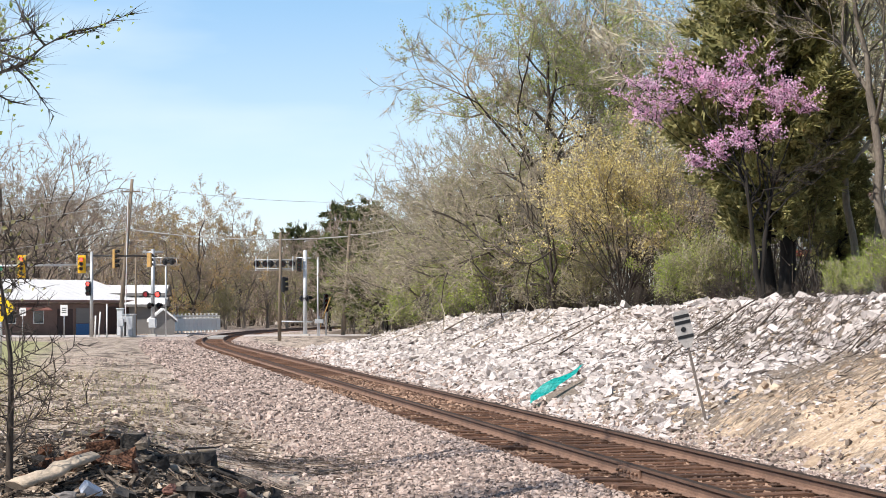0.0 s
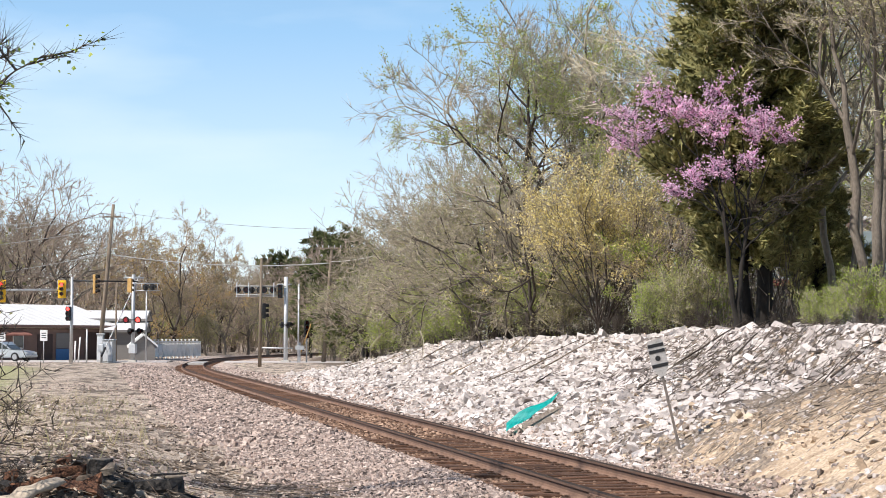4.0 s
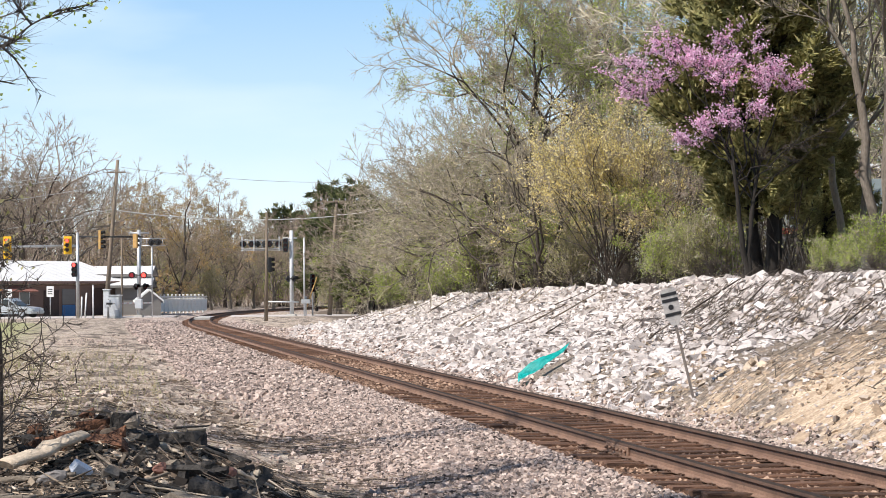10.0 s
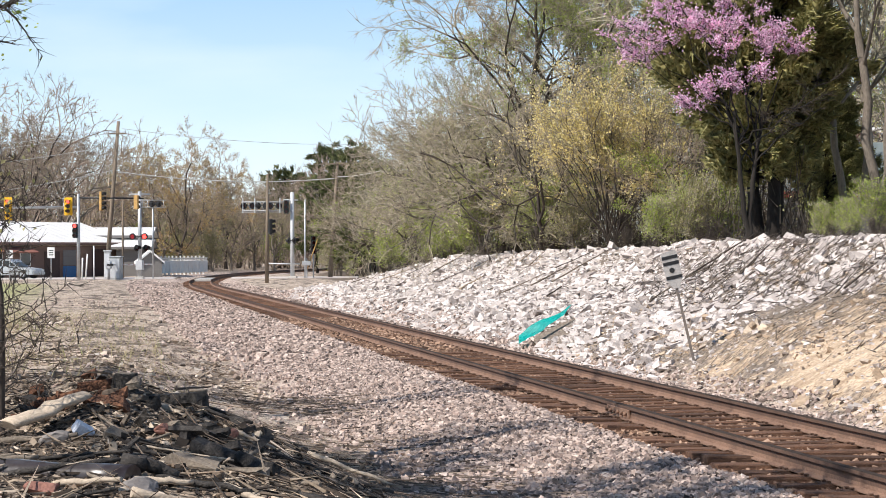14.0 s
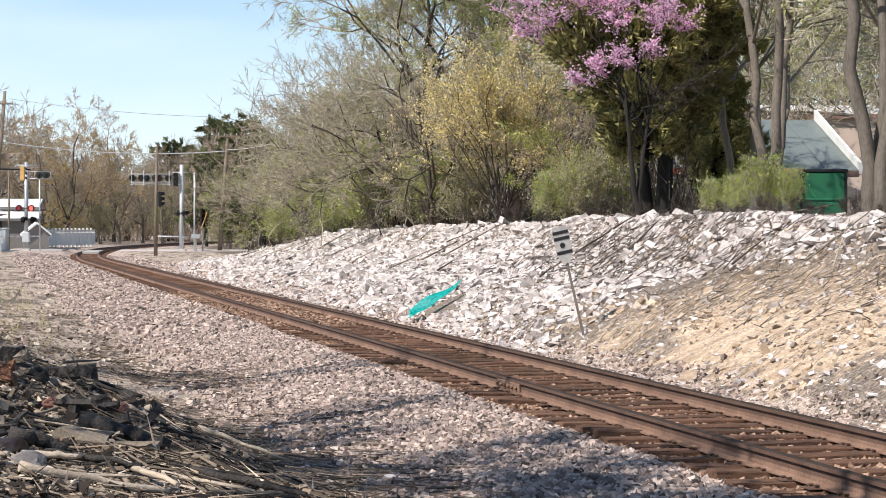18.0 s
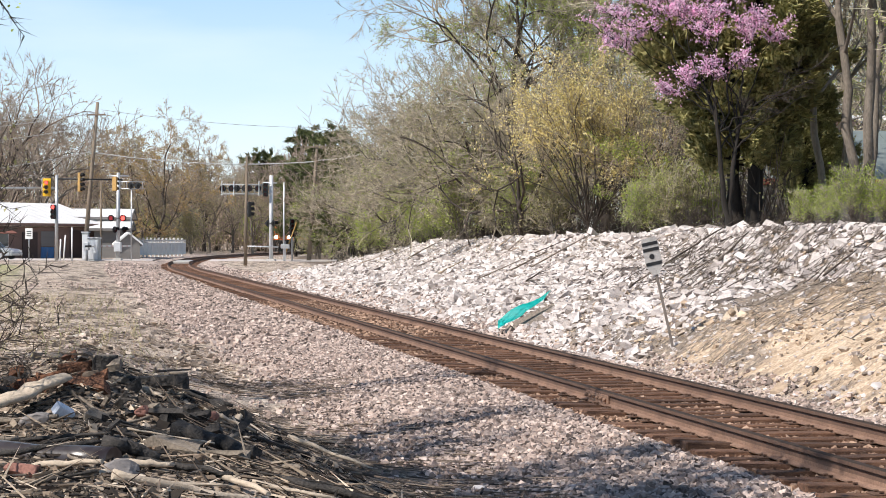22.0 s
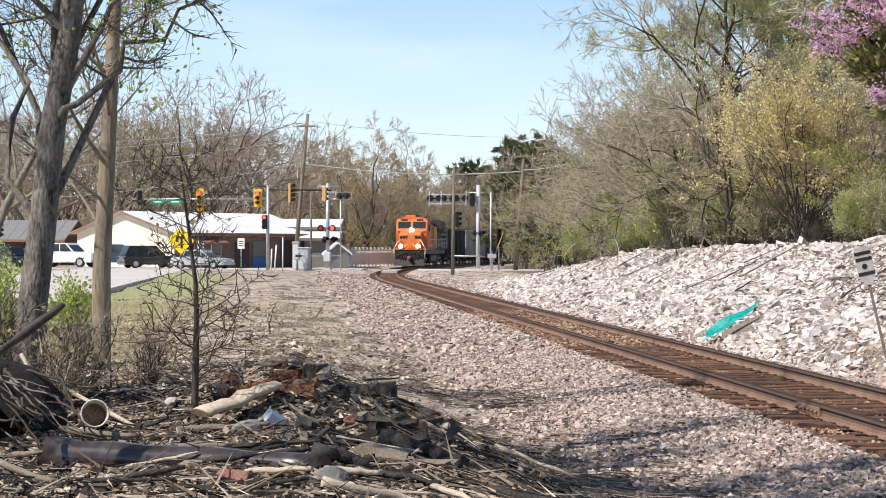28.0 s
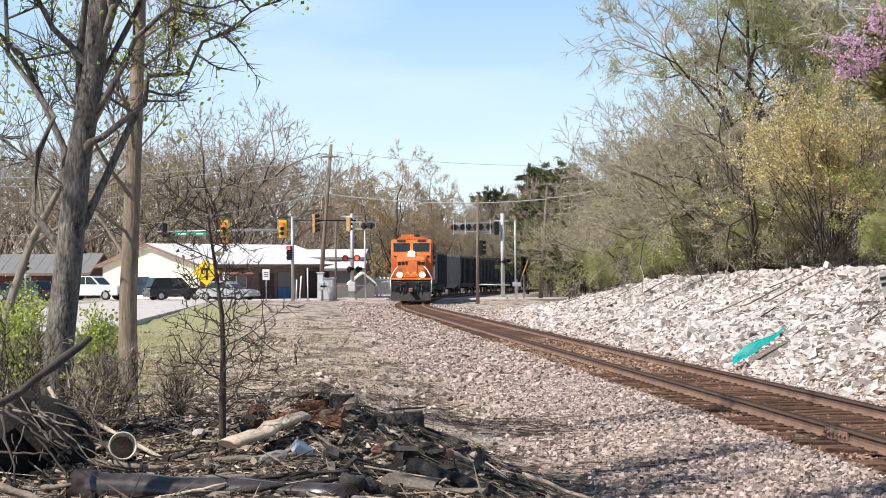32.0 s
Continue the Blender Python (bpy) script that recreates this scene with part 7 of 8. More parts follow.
GALV_OLD = material("dull_brown_steel", (0.2, 0.17, 0.15), 0.7, metal=0.2, vary=0.3, scale=6, bump=0.05)


def track_sign():
    x, y = 2.26, 31.87
    root = thing("track_sign", Matrix.Translation((x, y, ground_z(x, y))) @ Matrix.Rotation(radians(-13), 4, "Y"), "leaning white track sign with black bands on a thin post", "sign")
    part("post", box((0.045, 0.03, 1.65), (0, 0, 0.6), 0.005), GALV_OLD, root)
    plate = part("plate", prism([(-0.05, 1.26), (0.05, 1.26), (0.14, 1.42), (0.14, 1.82), (0.11, 1.9), (-0.12, 1.88), (-0.14, 1.8), (-0.14, 1.42)], -0.03, -0.018, "y"), SIGN_OLD, root, "dull weathered white plate")
    for z in (1.45, 1.69, 1.79):
        part("band", box((0.265, 0.006, 0.055), (0.0, -0.034, z), 0), BLACK, plate, "black band")
    part("spot", rod((-0.01, -0.031, 1.57), (-0.01, -0.037, 1.57), 0.045, sides=12), BLACK, plate, "black spot")
    return root


track_sign()


def teal_sheet():
    """A stiff crumpled sheet, wide at its upper end, lying up the stones."""
    bm = bmesh.new()
    n, k = 14, 6
    rng = random.Random(4)
    a, b = Vector((-0.88, 41.5, -0.1)), Vector((0.14, 41.75, 0.46))
    rows = []
    for i in range(n):
        t = i / (n - 1)
        w = 0.2 + 0.15 * t + 0.05 * math.sin(t * 5)
        c = a.lerp(b, t)
        rows.append([bm.verts.new(c + Vector((0.06 * (j - 2.5) * t, 0.22 * (j / (k - 1) - 0.5), w * (j / (k - 1) - 0.2) + 0.02 * math.sin(t * 9 + j) + rng.uniform(-0.01, 0.01)))) for j in range(k)])
    for p, q in zip(rows, rows[1:]):
        for j in range(k - 1):
            bm.faces.new((p[j], p[j + 1], q[j + 1], q[j]))
    bmesh.ops.solidify(bm, geom=list(bm.faces), thickness=0.02)
    return tagged(part("plastic_sheet", bm, TEAL), "crumpled teal plastic sheet lying on the stones", "litter")


teal_sheet()


def log(name, a, b, r, mat, label, seed, ends=0.7, sides=10, category="log", crook=0.3, flat=1.0):
    """A fallen trunk or branch along the ground, slightly crooked."""
    rng = np.random.RandomState(seed)
    a, b = np.array(a, float), np.array(b, float)
    k = 9
    pts = np.array([a + (b - a) * i / (k - 1) for i in range(k)]) + rng.normal(0, r * crook, (k, 3)) * np.array([1, 1, 0.5])
    rad = np.array([[r * (1 + (ends - 1) * i / (k - 1)) * rng.uniform(0.88, 1.1) for i in range(k)]])
    v, f = tubes(pts[None], rad, sides)
    mid = np.repeat(pts, sides, 0)
    v = mid + (v - mid) * (1 + min(1.0, crook * 3.4) * rng.uniform(-0.2, 0.18, (len(v), 1))) * np.array([1, 1, flat])
    bm = bmesh.new()
    vs = [bm.verts.new(p) for p in v]
    for q in f:
        bm.faces.new([vs[i] for i in q])
    bm.faces.new(vs[:sides][::-1])
    bm.faces.new(vs[-sides:])
    for fc in bm.faces:
        fc.smooth = len(fc.verts) == 4
    return tagged(part(name, bm, mat), label, category, {"branch": "fallen branches", "root": "tangled roots", "log": "fallen logs", "stick": "sticks"}.get(name, ""))


def on_ground(turn, dist, up=0.0):
    x, y = bank_place(turn, dist)
    return x, y, ground_z(x, y) + up


BARK_TAN = material("tan_bark", (0.25, 0.2, 0.145), 0.95, vary=0.4, scale=4, fine=26, bump=0.8, mapping=(1, 1, 0.2))
CHAR = material("charred_wood", (0.01, 0.008, 0.007), 0.8, vary=0.5, scale=5, fine=40, bump=0.8, color2=(0.06, 0.052, 0.046))
PALE_WOOD = material("bleached_wood", (0.46, 0.38, 0.295), 0.9, vary=0.25, scale=5, fine=40, bump=0.5, mapping=(1, 1, 1))
DEAD_WOOD = material("dead_grey_wood", (0.2, 0.165, 0.13), 0.95, vary=0.35, scale=5, fine=40, bump=0.5)
PIPE = material("blue_grey_pipe", (0.035, 0.016, 0.013), 0.3, vary=0.5, scale=2, fine=12, bump=0.12, color2=(0.07, 0.062, 0.062), coat=0.4)
RED_ROT = material("rotten_red_wood", (0.07, 0.03, 0.018), 0.95, vary=0.5, scale=12, fine=50, bump=1.0, color2=(0.24, 0.11, 0.06))
# shade of the hollow under the brush, put into the colour
HOLLOW_SHADE = material("root_hollow_shade", (0.005, 0.004, 0.004), 0.95, vary=0.4, scale=8, fine=40, bump=0.8, color2=(0.014, 0.011, 0.009))
RED_STONE = material("red_sandstone", (0.27, 0.13, 0.1), 0.9, vary=0.25, scale=4, bump=0.4)
GREY_STONE = material("grey_boulder", (0.22, 0.2, 0.19), 0.9, vary=0.25, scale=5, fine=30, bump=0.5)
# the near-black tones stand for shaded gaps between the pale pieces
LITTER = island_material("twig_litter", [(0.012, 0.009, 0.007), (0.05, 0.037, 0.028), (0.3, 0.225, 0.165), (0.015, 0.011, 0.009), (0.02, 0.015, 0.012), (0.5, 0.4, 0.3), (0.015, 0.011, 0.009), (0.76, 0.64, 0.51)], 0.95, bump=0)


# the two near trees, the sapling, and the brush round them
oak = aimed_tree("tree", "leaning grey-barked tree with forked limbs and few leaves", 704, [(-1.3, 0.3, 6.0), (2.3, 0.2, 4.3), (-0.9, -0.5, 4.9), (0.9, 0.6, 6.8), (-1.7, 0.0, 7.2), (2.0, -0.3, 5.2), (0.6, -0.5, 8.0), (-0.6, 0.5, 8.4), (1.7, 0.8, 9.4), (0.3, -0.7, 10.0), (2.6, 0.2, 8.6)], 6.0, 0.128, BARK_GREY, TWIG_DARK, LEAF_BRIGHT, 2600, 0.055, "foliage", stems=1, subs=13, sub_len=0.26, level=0.4, twigs=3600, twig_len=0.3, twig_r=0.005, clump=0.06, sub_r=0.014, rise=0.55, lean=(0.13, 0.0), starts=(2, 3, 4, 5), thick=0.34)
oak.matrix_basis = pose(-7.15, 18.1, ground_z(-7.15, 18.1), 0, 0, 0)
straight = tree("tree", "straight tan-barked tree with thin drooping branches", 713, bark=BARK_TAN, twig=TWIG_DARK, height=12.0, radius=0.128, limbs=20, thin=0.45, sub=5, twigs=2200, twig_len=0.5, spread=0.7, shrink=0.3, first=0.16, bend=0.1, lift=0.02, lean=(-0.012, 0.0), twig_r=0.006)
straight.matrix_basis = pose(-8.05, 22.9, ground_z(-8.05, 22.9), 0, 0, 0)
side_tree = tree("tree", "slim pale tree with two stems and small leaves", 722, bark=BARK_PALE, twig=TWIG, leaf=LEAF_SPRING, leaves=2600, leaf_size=0.07, height=8.0, radius=0.08, stems=2, limbs=8, sub=5, twigs=1500, twig_len=0.5, spread=0.5, first=0.35, twig_r=0.006)
side_tree.matrix_basis = pose(-10.3, 23.5, ground_z(-10.3, 23.5), 0, 0, 30)
sapling = tree("sapling", "small bare sapling with many thin side branches", 733, bark=BARK_DARK, twig=TWIG_DARK, leaf=LEAF_OLIVE, leaves=110, leaf_size=0.05, height=2.75, radius=0.036, thin=0.45, limbs=36, sub=5, depth=2, twigs=800, twig_len=0.2, spread=1.5, first=0.12, bend=0.13, lift=0.03, shrink=0.4, twig_r=0.004, leaf_low=0.6, lean=(0.03, 0), category="sapling")
sapling.matrix_basis = pose(-4.69, 15.72, ground_z(-4.69, 15.72), 0, 0, 10)
for k, (x, y, sz, leafy) in enumerate(((-7.0, 11.6, 1.0, 3200), (-4.3, 7.8, 0.9, 9000), (-9.8, 14.6, 1.0, 300))):
    shade = tree("tree", "grey woodland tree with thin spring foliage", 740 + k, leaf=LEAF_OLIVE, leaves=leafy, leaf_size=0.14, leaf_low=0.72, height=9.5, radius=0.14, limbs=9, sub=5, twigs=2200, twig_len=0.6, spread=0.45, first=0.5, twig_r=0.01)
    shade.matrix_basis = pose(x, y, ground_z(x, y), 0, 0, 40 * k)
for k, (az, d, h, kind) in enumerate(((-20.8, 17.5, 0.9, 0), (-22.8, 17.6, 1.3, 0), (-17.9, 20.5, 0.8, 0), (-22.0, 24.0, 1.4, 2), (-20.3, 27.0, 1.2, 2), (-23.0, 30.0, 1.6, 2), (-19.9, 19.0, 0.9, 0))):
    x, y, z = on_ground(az, d)
    b = tree("bush", ("tangled bare brush by the tree", "low dry weeds with thin stems", "leafy green bush behind the trees")[kind], 760 + k, bark=BARK_DARK, twig=(TWIG_BROWN, TWIG, TWIG)[kind], leaf=(LEAF_OLIVE, LEAF_OLIVE, LEAF_BRIGHT)[kind], leaves=(120, 200, 2600)[kind], leaf_size=0.05, height=h, radius=0.016, stems=7, limbs=6, sub=4, depth=2, twigs=420, twig_len=0.25, spread=0.7, first=0.08, twig_r=0.004, category="bush")
    b.matrix_basis = pose(x, y, z, 0, 0, 60 * k)

# fallen wood, stumps, stones and rubbish
def fallen(a, b, r, mat, label, seed, ends=0.7, name="log", category="log", crook=0.3, flat=1.0):
    return log(name, on_ground(*a), on_ground(*b), r, mat, label, seed, ends, category=category, crook=crook, flat=flat)


fallen((-20.9, 14.7, 0.07), (-12.8, 13.1, 0.03), 0.145, PIPE, "long rusty blue-grey pole lying on the ground", 1, 0.72, crook=0.05)
fallen((-13.0, 13.25, 0.13), (-11.4, 13.3, 0.06), 0.065, CHAR, "charred end piece of a log", 2, 0.6)
fallen((-12.9, 12.3, 0.07), (-8.4, 12.5, 0.06), 0.035, PALE_WOOD, "bleached crooked branch on the ground", 3, 0.6, "branch", "branch")
fallen((-10.9, 15.3, 0.1), (-8.7, 14.6, 0.07), 0.075, CHAR, "blackened broken log in the brush", 4, 0.8)
fallen((-16.5, 15.9, 0.1), (-14.2, 16.2, 0.13), 0.15, PALE_WOOD, "split pale slab of wood on the mound", 5, 0.75, crook=0.12, flat=0.3)
fallen((-11.5, 17.4, 0.1), (-10.5, 19.5, 0.42), 0.014, BARK_DARK, "thin dark stick poking out of the brush", 6, 0.5, "stick", "stick")
fallen((-13.2, 18.6, 0.06), (-10.2, 17.6, 0.08), 0.03, CHAR, "dark crooked branch along the mound", 7, 0.5, "branch", "branch")
fallen((-23.5, 14.0, 0.65), (-20.5, 15.2, 1.02), 0.025, BARK_DARK, "dark broken branch held up by the brush", 8, 1.3, "branch", "branch")
fallen((-21.7, 16.5, 0.62), (-20.9, 16.0, 0.32), 0.02, PALE_WOOD, "pale broken stick in the brush", 9, 0.8, "stick", "stick")
fallen((-23.4, 13.0, 0.2), (-20.6, 12.4, 0.02), 0.03, DEAD_WOOD, "grey dead branch on the ground", 10, 0.7, "branch", "branch")
fallen((-21.2, 18.0, 0.3), (-18.3, 16.2, 0.02), 0.025, PALE_WOOD, "thin bleached branch leaning on the litter", 11, 0.6, "branch", "branch")
fallen((-9.4, 19.5, 0.05), (-8.4, 18.4, 0.04), 0.03, CHAR, "short dark stick on the ground", 12, 0.7, "stick", "stick")
for k in range(64):
    rs = random.Random(900 + k)
    az, d = rs.uniform(-22, -7.5), rs.uniform(12.3, 18.5)
    x, y, z = on_ground(az, d, 0.03)
    a, ln = rs.gauss(-0.1, 0.6), rs.uniform(0.2, 0.9)
    x2, y2 = x + math.cos(a) * ln, y + math.sin(a) * ln
    log("branch", (x, y, z), (x2, y2, ground_z(x2, y2) + rs.uniform(0.02, 0.12)), rs.uniform(0.01, 0.032), (CHAR, DEAD_WOOD, CHAR, PALE_WOOD)[k % 4], ("blackened", "grey dead", "blackened", "bleached")[k % 4] + " fallen branch in the brush pile", 950 + k, 0.6, 7, "branch")


def stump(az, d, r, h, label, seed):
    rng = np.random.RandomState(seed)
    x, y, z = on_ground(az, d)
    k, sides = 6, 12
    prof = [(1.35, -0.1), (1.1, 0.08), (1.0, 0.3), (0.98, 0.7), (1.0, 0.97), (0.93, 1.0)]
    bm = bmesh.new()
    rings = []
    lobes = rng.uniform(0.85, 1.15, sides)
    for q, t in prof:
        rings.append([bm.verts.new((r * q * lobes[j] * math.cos(6.283 * j / sides), r * q * lobes[j] * math.sin(6.283 * j / sides), h * t + (rng.uniform(-0.05, 0.03) if t > 0.9 else 0))) for j in range(sides)])
    for a, b in zip(rings, rings[1:]):
        for j in range(sides):
            bm.faces.new((a[j], a[(j + 1) % sides], b[(j + 1) % sides], b[j]))
    bm.faces.new(rings[-1])
    root = thing("tree_stump", pose(x, y, z), label, "stump", "tree stumps")
    part("bark", bm, CHAR, root)
    part("cut_face", rod((0, 0, h * 0.99), (0, 0, h + 0.02), r * 0.86, sides=12), DEAD_WOOD, root, "weathered cut face")


stump(-13.05, 17.1, 0.12, 0.16, "charred tree stump on the brush mound", 1)
stump(-10.85, 17.6, 0.1, 0.17, "short dark tree stump on the mound", 2)


def rock(az, d, size, mat, label, seed, flat=0.6, up=0.0, name="boulder", category="stone"):
    """A worn stone: a finely split ball, hacked flat on a few sides and roughened."""
    rng = np.random.RandomState(seed)
    bm = bmesh.new()
    bmesh.ops.create_icosphere(bm, subdivisions=3, radius=0.5)
    cuts = [(Vector(rng.normal(size=3)).normalized(), rng.uniform(0.22, 0.4)) for _ in range(9)]
    for v in bm.verts:
        for n, h in cuts:
            over = v.co.dot(n) - h
            if over > 0:
                v.co -= n * over * 0.92
        v.co *= 1 + 0.12 * noise.noise(v.co * 5 + Vector((seed, 0, 0)))
        v.co.x *= 1.25
        v.co.z *= flat
        v.co *= size
    x, y, z = on_ground(az, d, up + size * 0.05)
    return tagged(part(name, bm, mat, m=pose(x, y, z, rng.uniform(-15, 15), rng.uniform(-15, 15), seed * 37)), label, category, {"wood_lump": "rotten wood lumps", "boulder": "loose stones"}.get(name, ""))


rock(-15.4, 12.7, 0.24, RED_STONE, "reddish sandstone slab in the litter", 1, 0.8)
rock(-12.45, 12.9, 0.3, GREY_STONE, "rounded grey boulder in the litter", 2, 0.6)
rock(-13.75, 18.5, 0.3, STONE, "white stone beside the mound", 3, 0.6, 0.1)
rock(-10.45, 16.2, 0.24, CHAR, "black broken lump of asphalt", 4, 0.8, 0.08)
rock(-9.95, 16.4, 0.14, RED_STONE, "small reddish brick fragment", 5, 0.8, 0.06)
rock(-11.9, 15.9, 0.13, RED_STONE, "small reddish brick fragment", 6, 0.8, 0.05)
rock(-17.3, 16.8, 0.13, STONE, "small white stone in the litter", 7, 0.8, 0.03)
rock(-15.0, 15.4, 0.3, GREY_STONE, "flat grey stone in the litter", 8, 0.5, 0.02)
rock(-1.75, 15.9, 0.12, STONE, "white stone on the ballast", 9, 0.6, 0.03)
def chunk_of_wood(seed, az, d, up, r, ln, mat, label):
    """A short split piece of wood, angular and half sunk in the heap."""
    rng = np.random.RandomState(seed)
    v, f = chunk(rng, 0.34, 0.8)
    x, y, z = on_ground(az, d, up)
    m = pose(x, y, z, rng.normal(0, 22), rng.normal(0, 18), rng.normal(5, 45))
    ob = part("wood_lump", mesh_of("wood_lump", v * np.array([ln, r * 3.0, r * 2.6]), f, mat), None, m=m)
    return tagged(ob, label, "wood", "rotten wood lumps")


for k in range(22):
    rs = random.Random(2100 + k)
    chunk_of_wood(2100 + k, rs.uniform(-16.0, -13.3), rs.uniform(16.3, 17.5), rs.uniform(0.0, 0.08), rs.uniform(0.02, 0.05), rs.uniform(0.14, 0.4), RED_ROT if k % 4 else CHAR, "splintered rust-red lump of rotten wood on the mound" if k % 4 else "charred lump of wood on the mound")
# blocks added to the heap, the black ones standing for its shaded voids
for k in range(26):
    rs = random.Random(2700 + k)
    chunk_of_wood(2700 + k, rs.uniform(-14.2, -8.9), rs.uniform(13.6, 17.4), rs.uniform(0.0, 0.07), rs.uniform(0.025, 0.06), rs.uniform(0.15, 0.6), (CHAR, CHAR, DEAD_WOOD)[k % 3], ("charred broken block of wood, black as a shaded gap in the heap", "split timber painted black as a shaded gap in the heap", "grey weathered block of wood on the heap")[k % 3])
# the upturned root plate at the foot of the near trees, near-black for the shade of a hollow
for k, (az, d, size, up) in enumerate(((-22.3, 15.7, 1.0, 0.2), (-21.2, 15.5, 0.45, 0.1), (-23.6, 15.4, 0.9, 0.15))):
    rock(az, d, size, HOLLOW_SHADE, "upturned root plate, painted black as a shaded hollow at the foot of the trees", 50 + k, 0.75, up, "root_plate", "root")
for k in range(40):
    rs = random.Random(2300 + k)
    az, d = rs.uniform(-24.0, -20.6), rs.uniform(14.9, 15.6)
    x, y, z = on_ground(az, d, rs.uniform(0.0, 0.6))
    log("root", (x, y, z), (x + rs.uniform(-0.1, 0.7), y - rs.uniform(0.1, 0.4), max(z - rs.uniform(0.0, 0.5), ground_z(x, y))), rs.uniform(0.006, 0.018), (BARK_DARK, BARK_DARK, BARK)[k % 3], "thin tangled root hanging from the root plate", 2400 + k, 0.5, 6, "root", 0.8)
x, y, z = on_ground(-19.6, 16.2, 0.15)
bucket = thing("bucket", pose(x, y, z, 78, 0, 25), "white plastic bucket lying on its side", "bucket")
bm = bmesh.new()
sides = 20
for r0, z0, r1, z1 in ((0.135, 0.12, 0.11, -0.16), (0.105, -0.15, 0.128, 0.115)):
    lo = [bm.verts.new((r0 * math.cos(6.283 * j / sides), r0 * math.sin(6.283 * j / sides), z0)) for j in range(sides)]
    hi = [bm.verts.new((r1 * math.cos(6.283 * j / sides), r1 * math.sin(6.283 * j / sides), z1)) for j in range(sides)]
    for j in range(sides):
        bm.faces.new((lo[j], lo[(j + 1) % sides], hi[(j + 1) % sides], hi[j]))
part("shell", bm, DIRTY_PLASTIC, bucket)
ring = [(0.135 * math.cos(6.2832 * j / 28), 0.135 * math.sin(6.2832 * j / 28), 0.12) for j in range(29)]
v, f = tubes([ring], [[0.009] * 29], 6)
part("rim", mesh_of("rim", v, f, DIRTY_PLASTIC, True), None, bucket)
bucket.scale = (0.84, 0.84, 0.84)
part("dirt", rod((0, 0, -0.1), (0, 0, -0.02), 0.11, 0.118, sides=16), material("brown_soil", (0.2, 0.13, 0.085), 0.95, vary=0.4, scale=12, fine=60, bump=0.6), bucket, "brown soil inside")
x, y, z = on_ground(-14.25, 15.6, 0.08)
carton = tagged(part("carton", box((0.17, 0.1, 0.1), bevel=0.012), material("bluish_white_card", (0.62, 0.66, 0.74), 0.7, vary=0.15, scale=8), m=pose(x, y, z, 25, 30, 40)), "crushed bluish white carton in the brush", "litter")


def ground_litter():
    rng = np.random.RandomState(61)

    def lay(n, xs, ys, lo, hi, r, mat, name, label, flat=0.12, along=None, mask=None):
        x, y = rng.uniform(*xs, n), rng.uniform(*ys, n)
        if mask is not None:
            k = mask(x, y)
            x, y = x[k], y[k]
        n = len(x)
        a = rng.uniform(0, 6.28, n) if along is None else rng.normal(along, 0.5, n)
        ln = rng.uniform(lo, hi, n)
        p = np.stack([x, y, land(x, y) + rng.uniform(0.0, 0.06, n)], 1)
        q = np.stack([x + np.cos(a) * ln, y + np.sin(a) * ln, 0 * x], 1)
        q[:, 2] = land(q[:, 0], q[:, 1]) + np.abs(rng.normal(0, flat, n)) * ln + 0.01
        v, f = spikes(p, q, rng.uniform(0.4, 1.3, n) * r)
        tagged(part(name, mesh_of(name, v, f, mat), None), label, name.replace("_", " "), kind="stuff")

    def pile(x, y):
        u = (x - 7.40 - SLOPE * y) * 0.9697
        return (u < -4.6 + 0.6 * np.sin(y)) & (rng.uniform(size=len(x)) < np.clip(1.25 - np.hypot((u + 8.5) / 6.0, (y - 15.5) / 8.0), 0, 1) * 1.5)

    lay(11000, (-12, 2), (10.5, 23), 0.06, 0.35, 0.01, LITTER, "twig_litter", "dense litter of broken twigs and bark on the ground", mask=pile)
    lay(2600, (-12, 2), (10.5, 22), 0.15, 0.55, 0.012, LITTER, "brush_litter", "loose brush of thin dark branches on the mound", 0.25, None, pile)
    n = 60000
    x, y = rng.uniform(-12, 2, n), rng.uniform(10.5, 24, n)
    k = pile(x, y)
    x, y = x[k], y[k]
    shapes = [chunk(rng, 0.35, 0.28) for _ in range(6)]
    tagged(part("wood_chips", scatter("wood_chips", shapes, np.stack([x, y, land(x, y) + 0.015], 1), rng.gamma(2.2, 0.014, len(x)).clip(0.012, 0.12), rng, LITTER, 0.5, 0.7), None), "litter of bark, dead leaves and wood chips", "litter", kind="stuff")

    def ditch(x, y):
        u = (x - 7.40 - SLOPE * y) * 0.9697
        return (u < -3.1) & (u > -6.6) & (rng.uniform(size=len(x)) < np.clip(0.55 + 0.8 * wave(x, y, 1.2, 33), 0.1, 1))

    lay(9000, (-5, 4), (11, 30), 0.12, 0.8, 0.008, STALK, "dead_stalks", "flattened dead stalks lying along the ditch", 0.03, -0.15, ditch)

    def strewn(x, y):
        u = (x - 7.40 - SLOPE * y) * 0.9697
        return (u < -4.4) & (u > -14) & (rng.uniform(size=len(x)) < np.clip(0.25 + 0.6 * wave(x, y, 0.8, 31), 0.04, 1))

    lay(26000, (-16, 0), (17.5, 50), 0.05, 0.4, 0.011, STALK, "dry_litter", "dry twigs and stalks strewn over the gravelly verge", 0.08, 0.2, strewn)

    n = 22000
    x, y = rng.uniform(-17, 1, n), 17.5 + 45 * rng.uniform(0, 1, n) ** 1.5
    k = strewn(x, y)
    x, y = x[k], y[k]
    chips = [chunk(rng, 0.35, 0.35) for _ in range(6)]
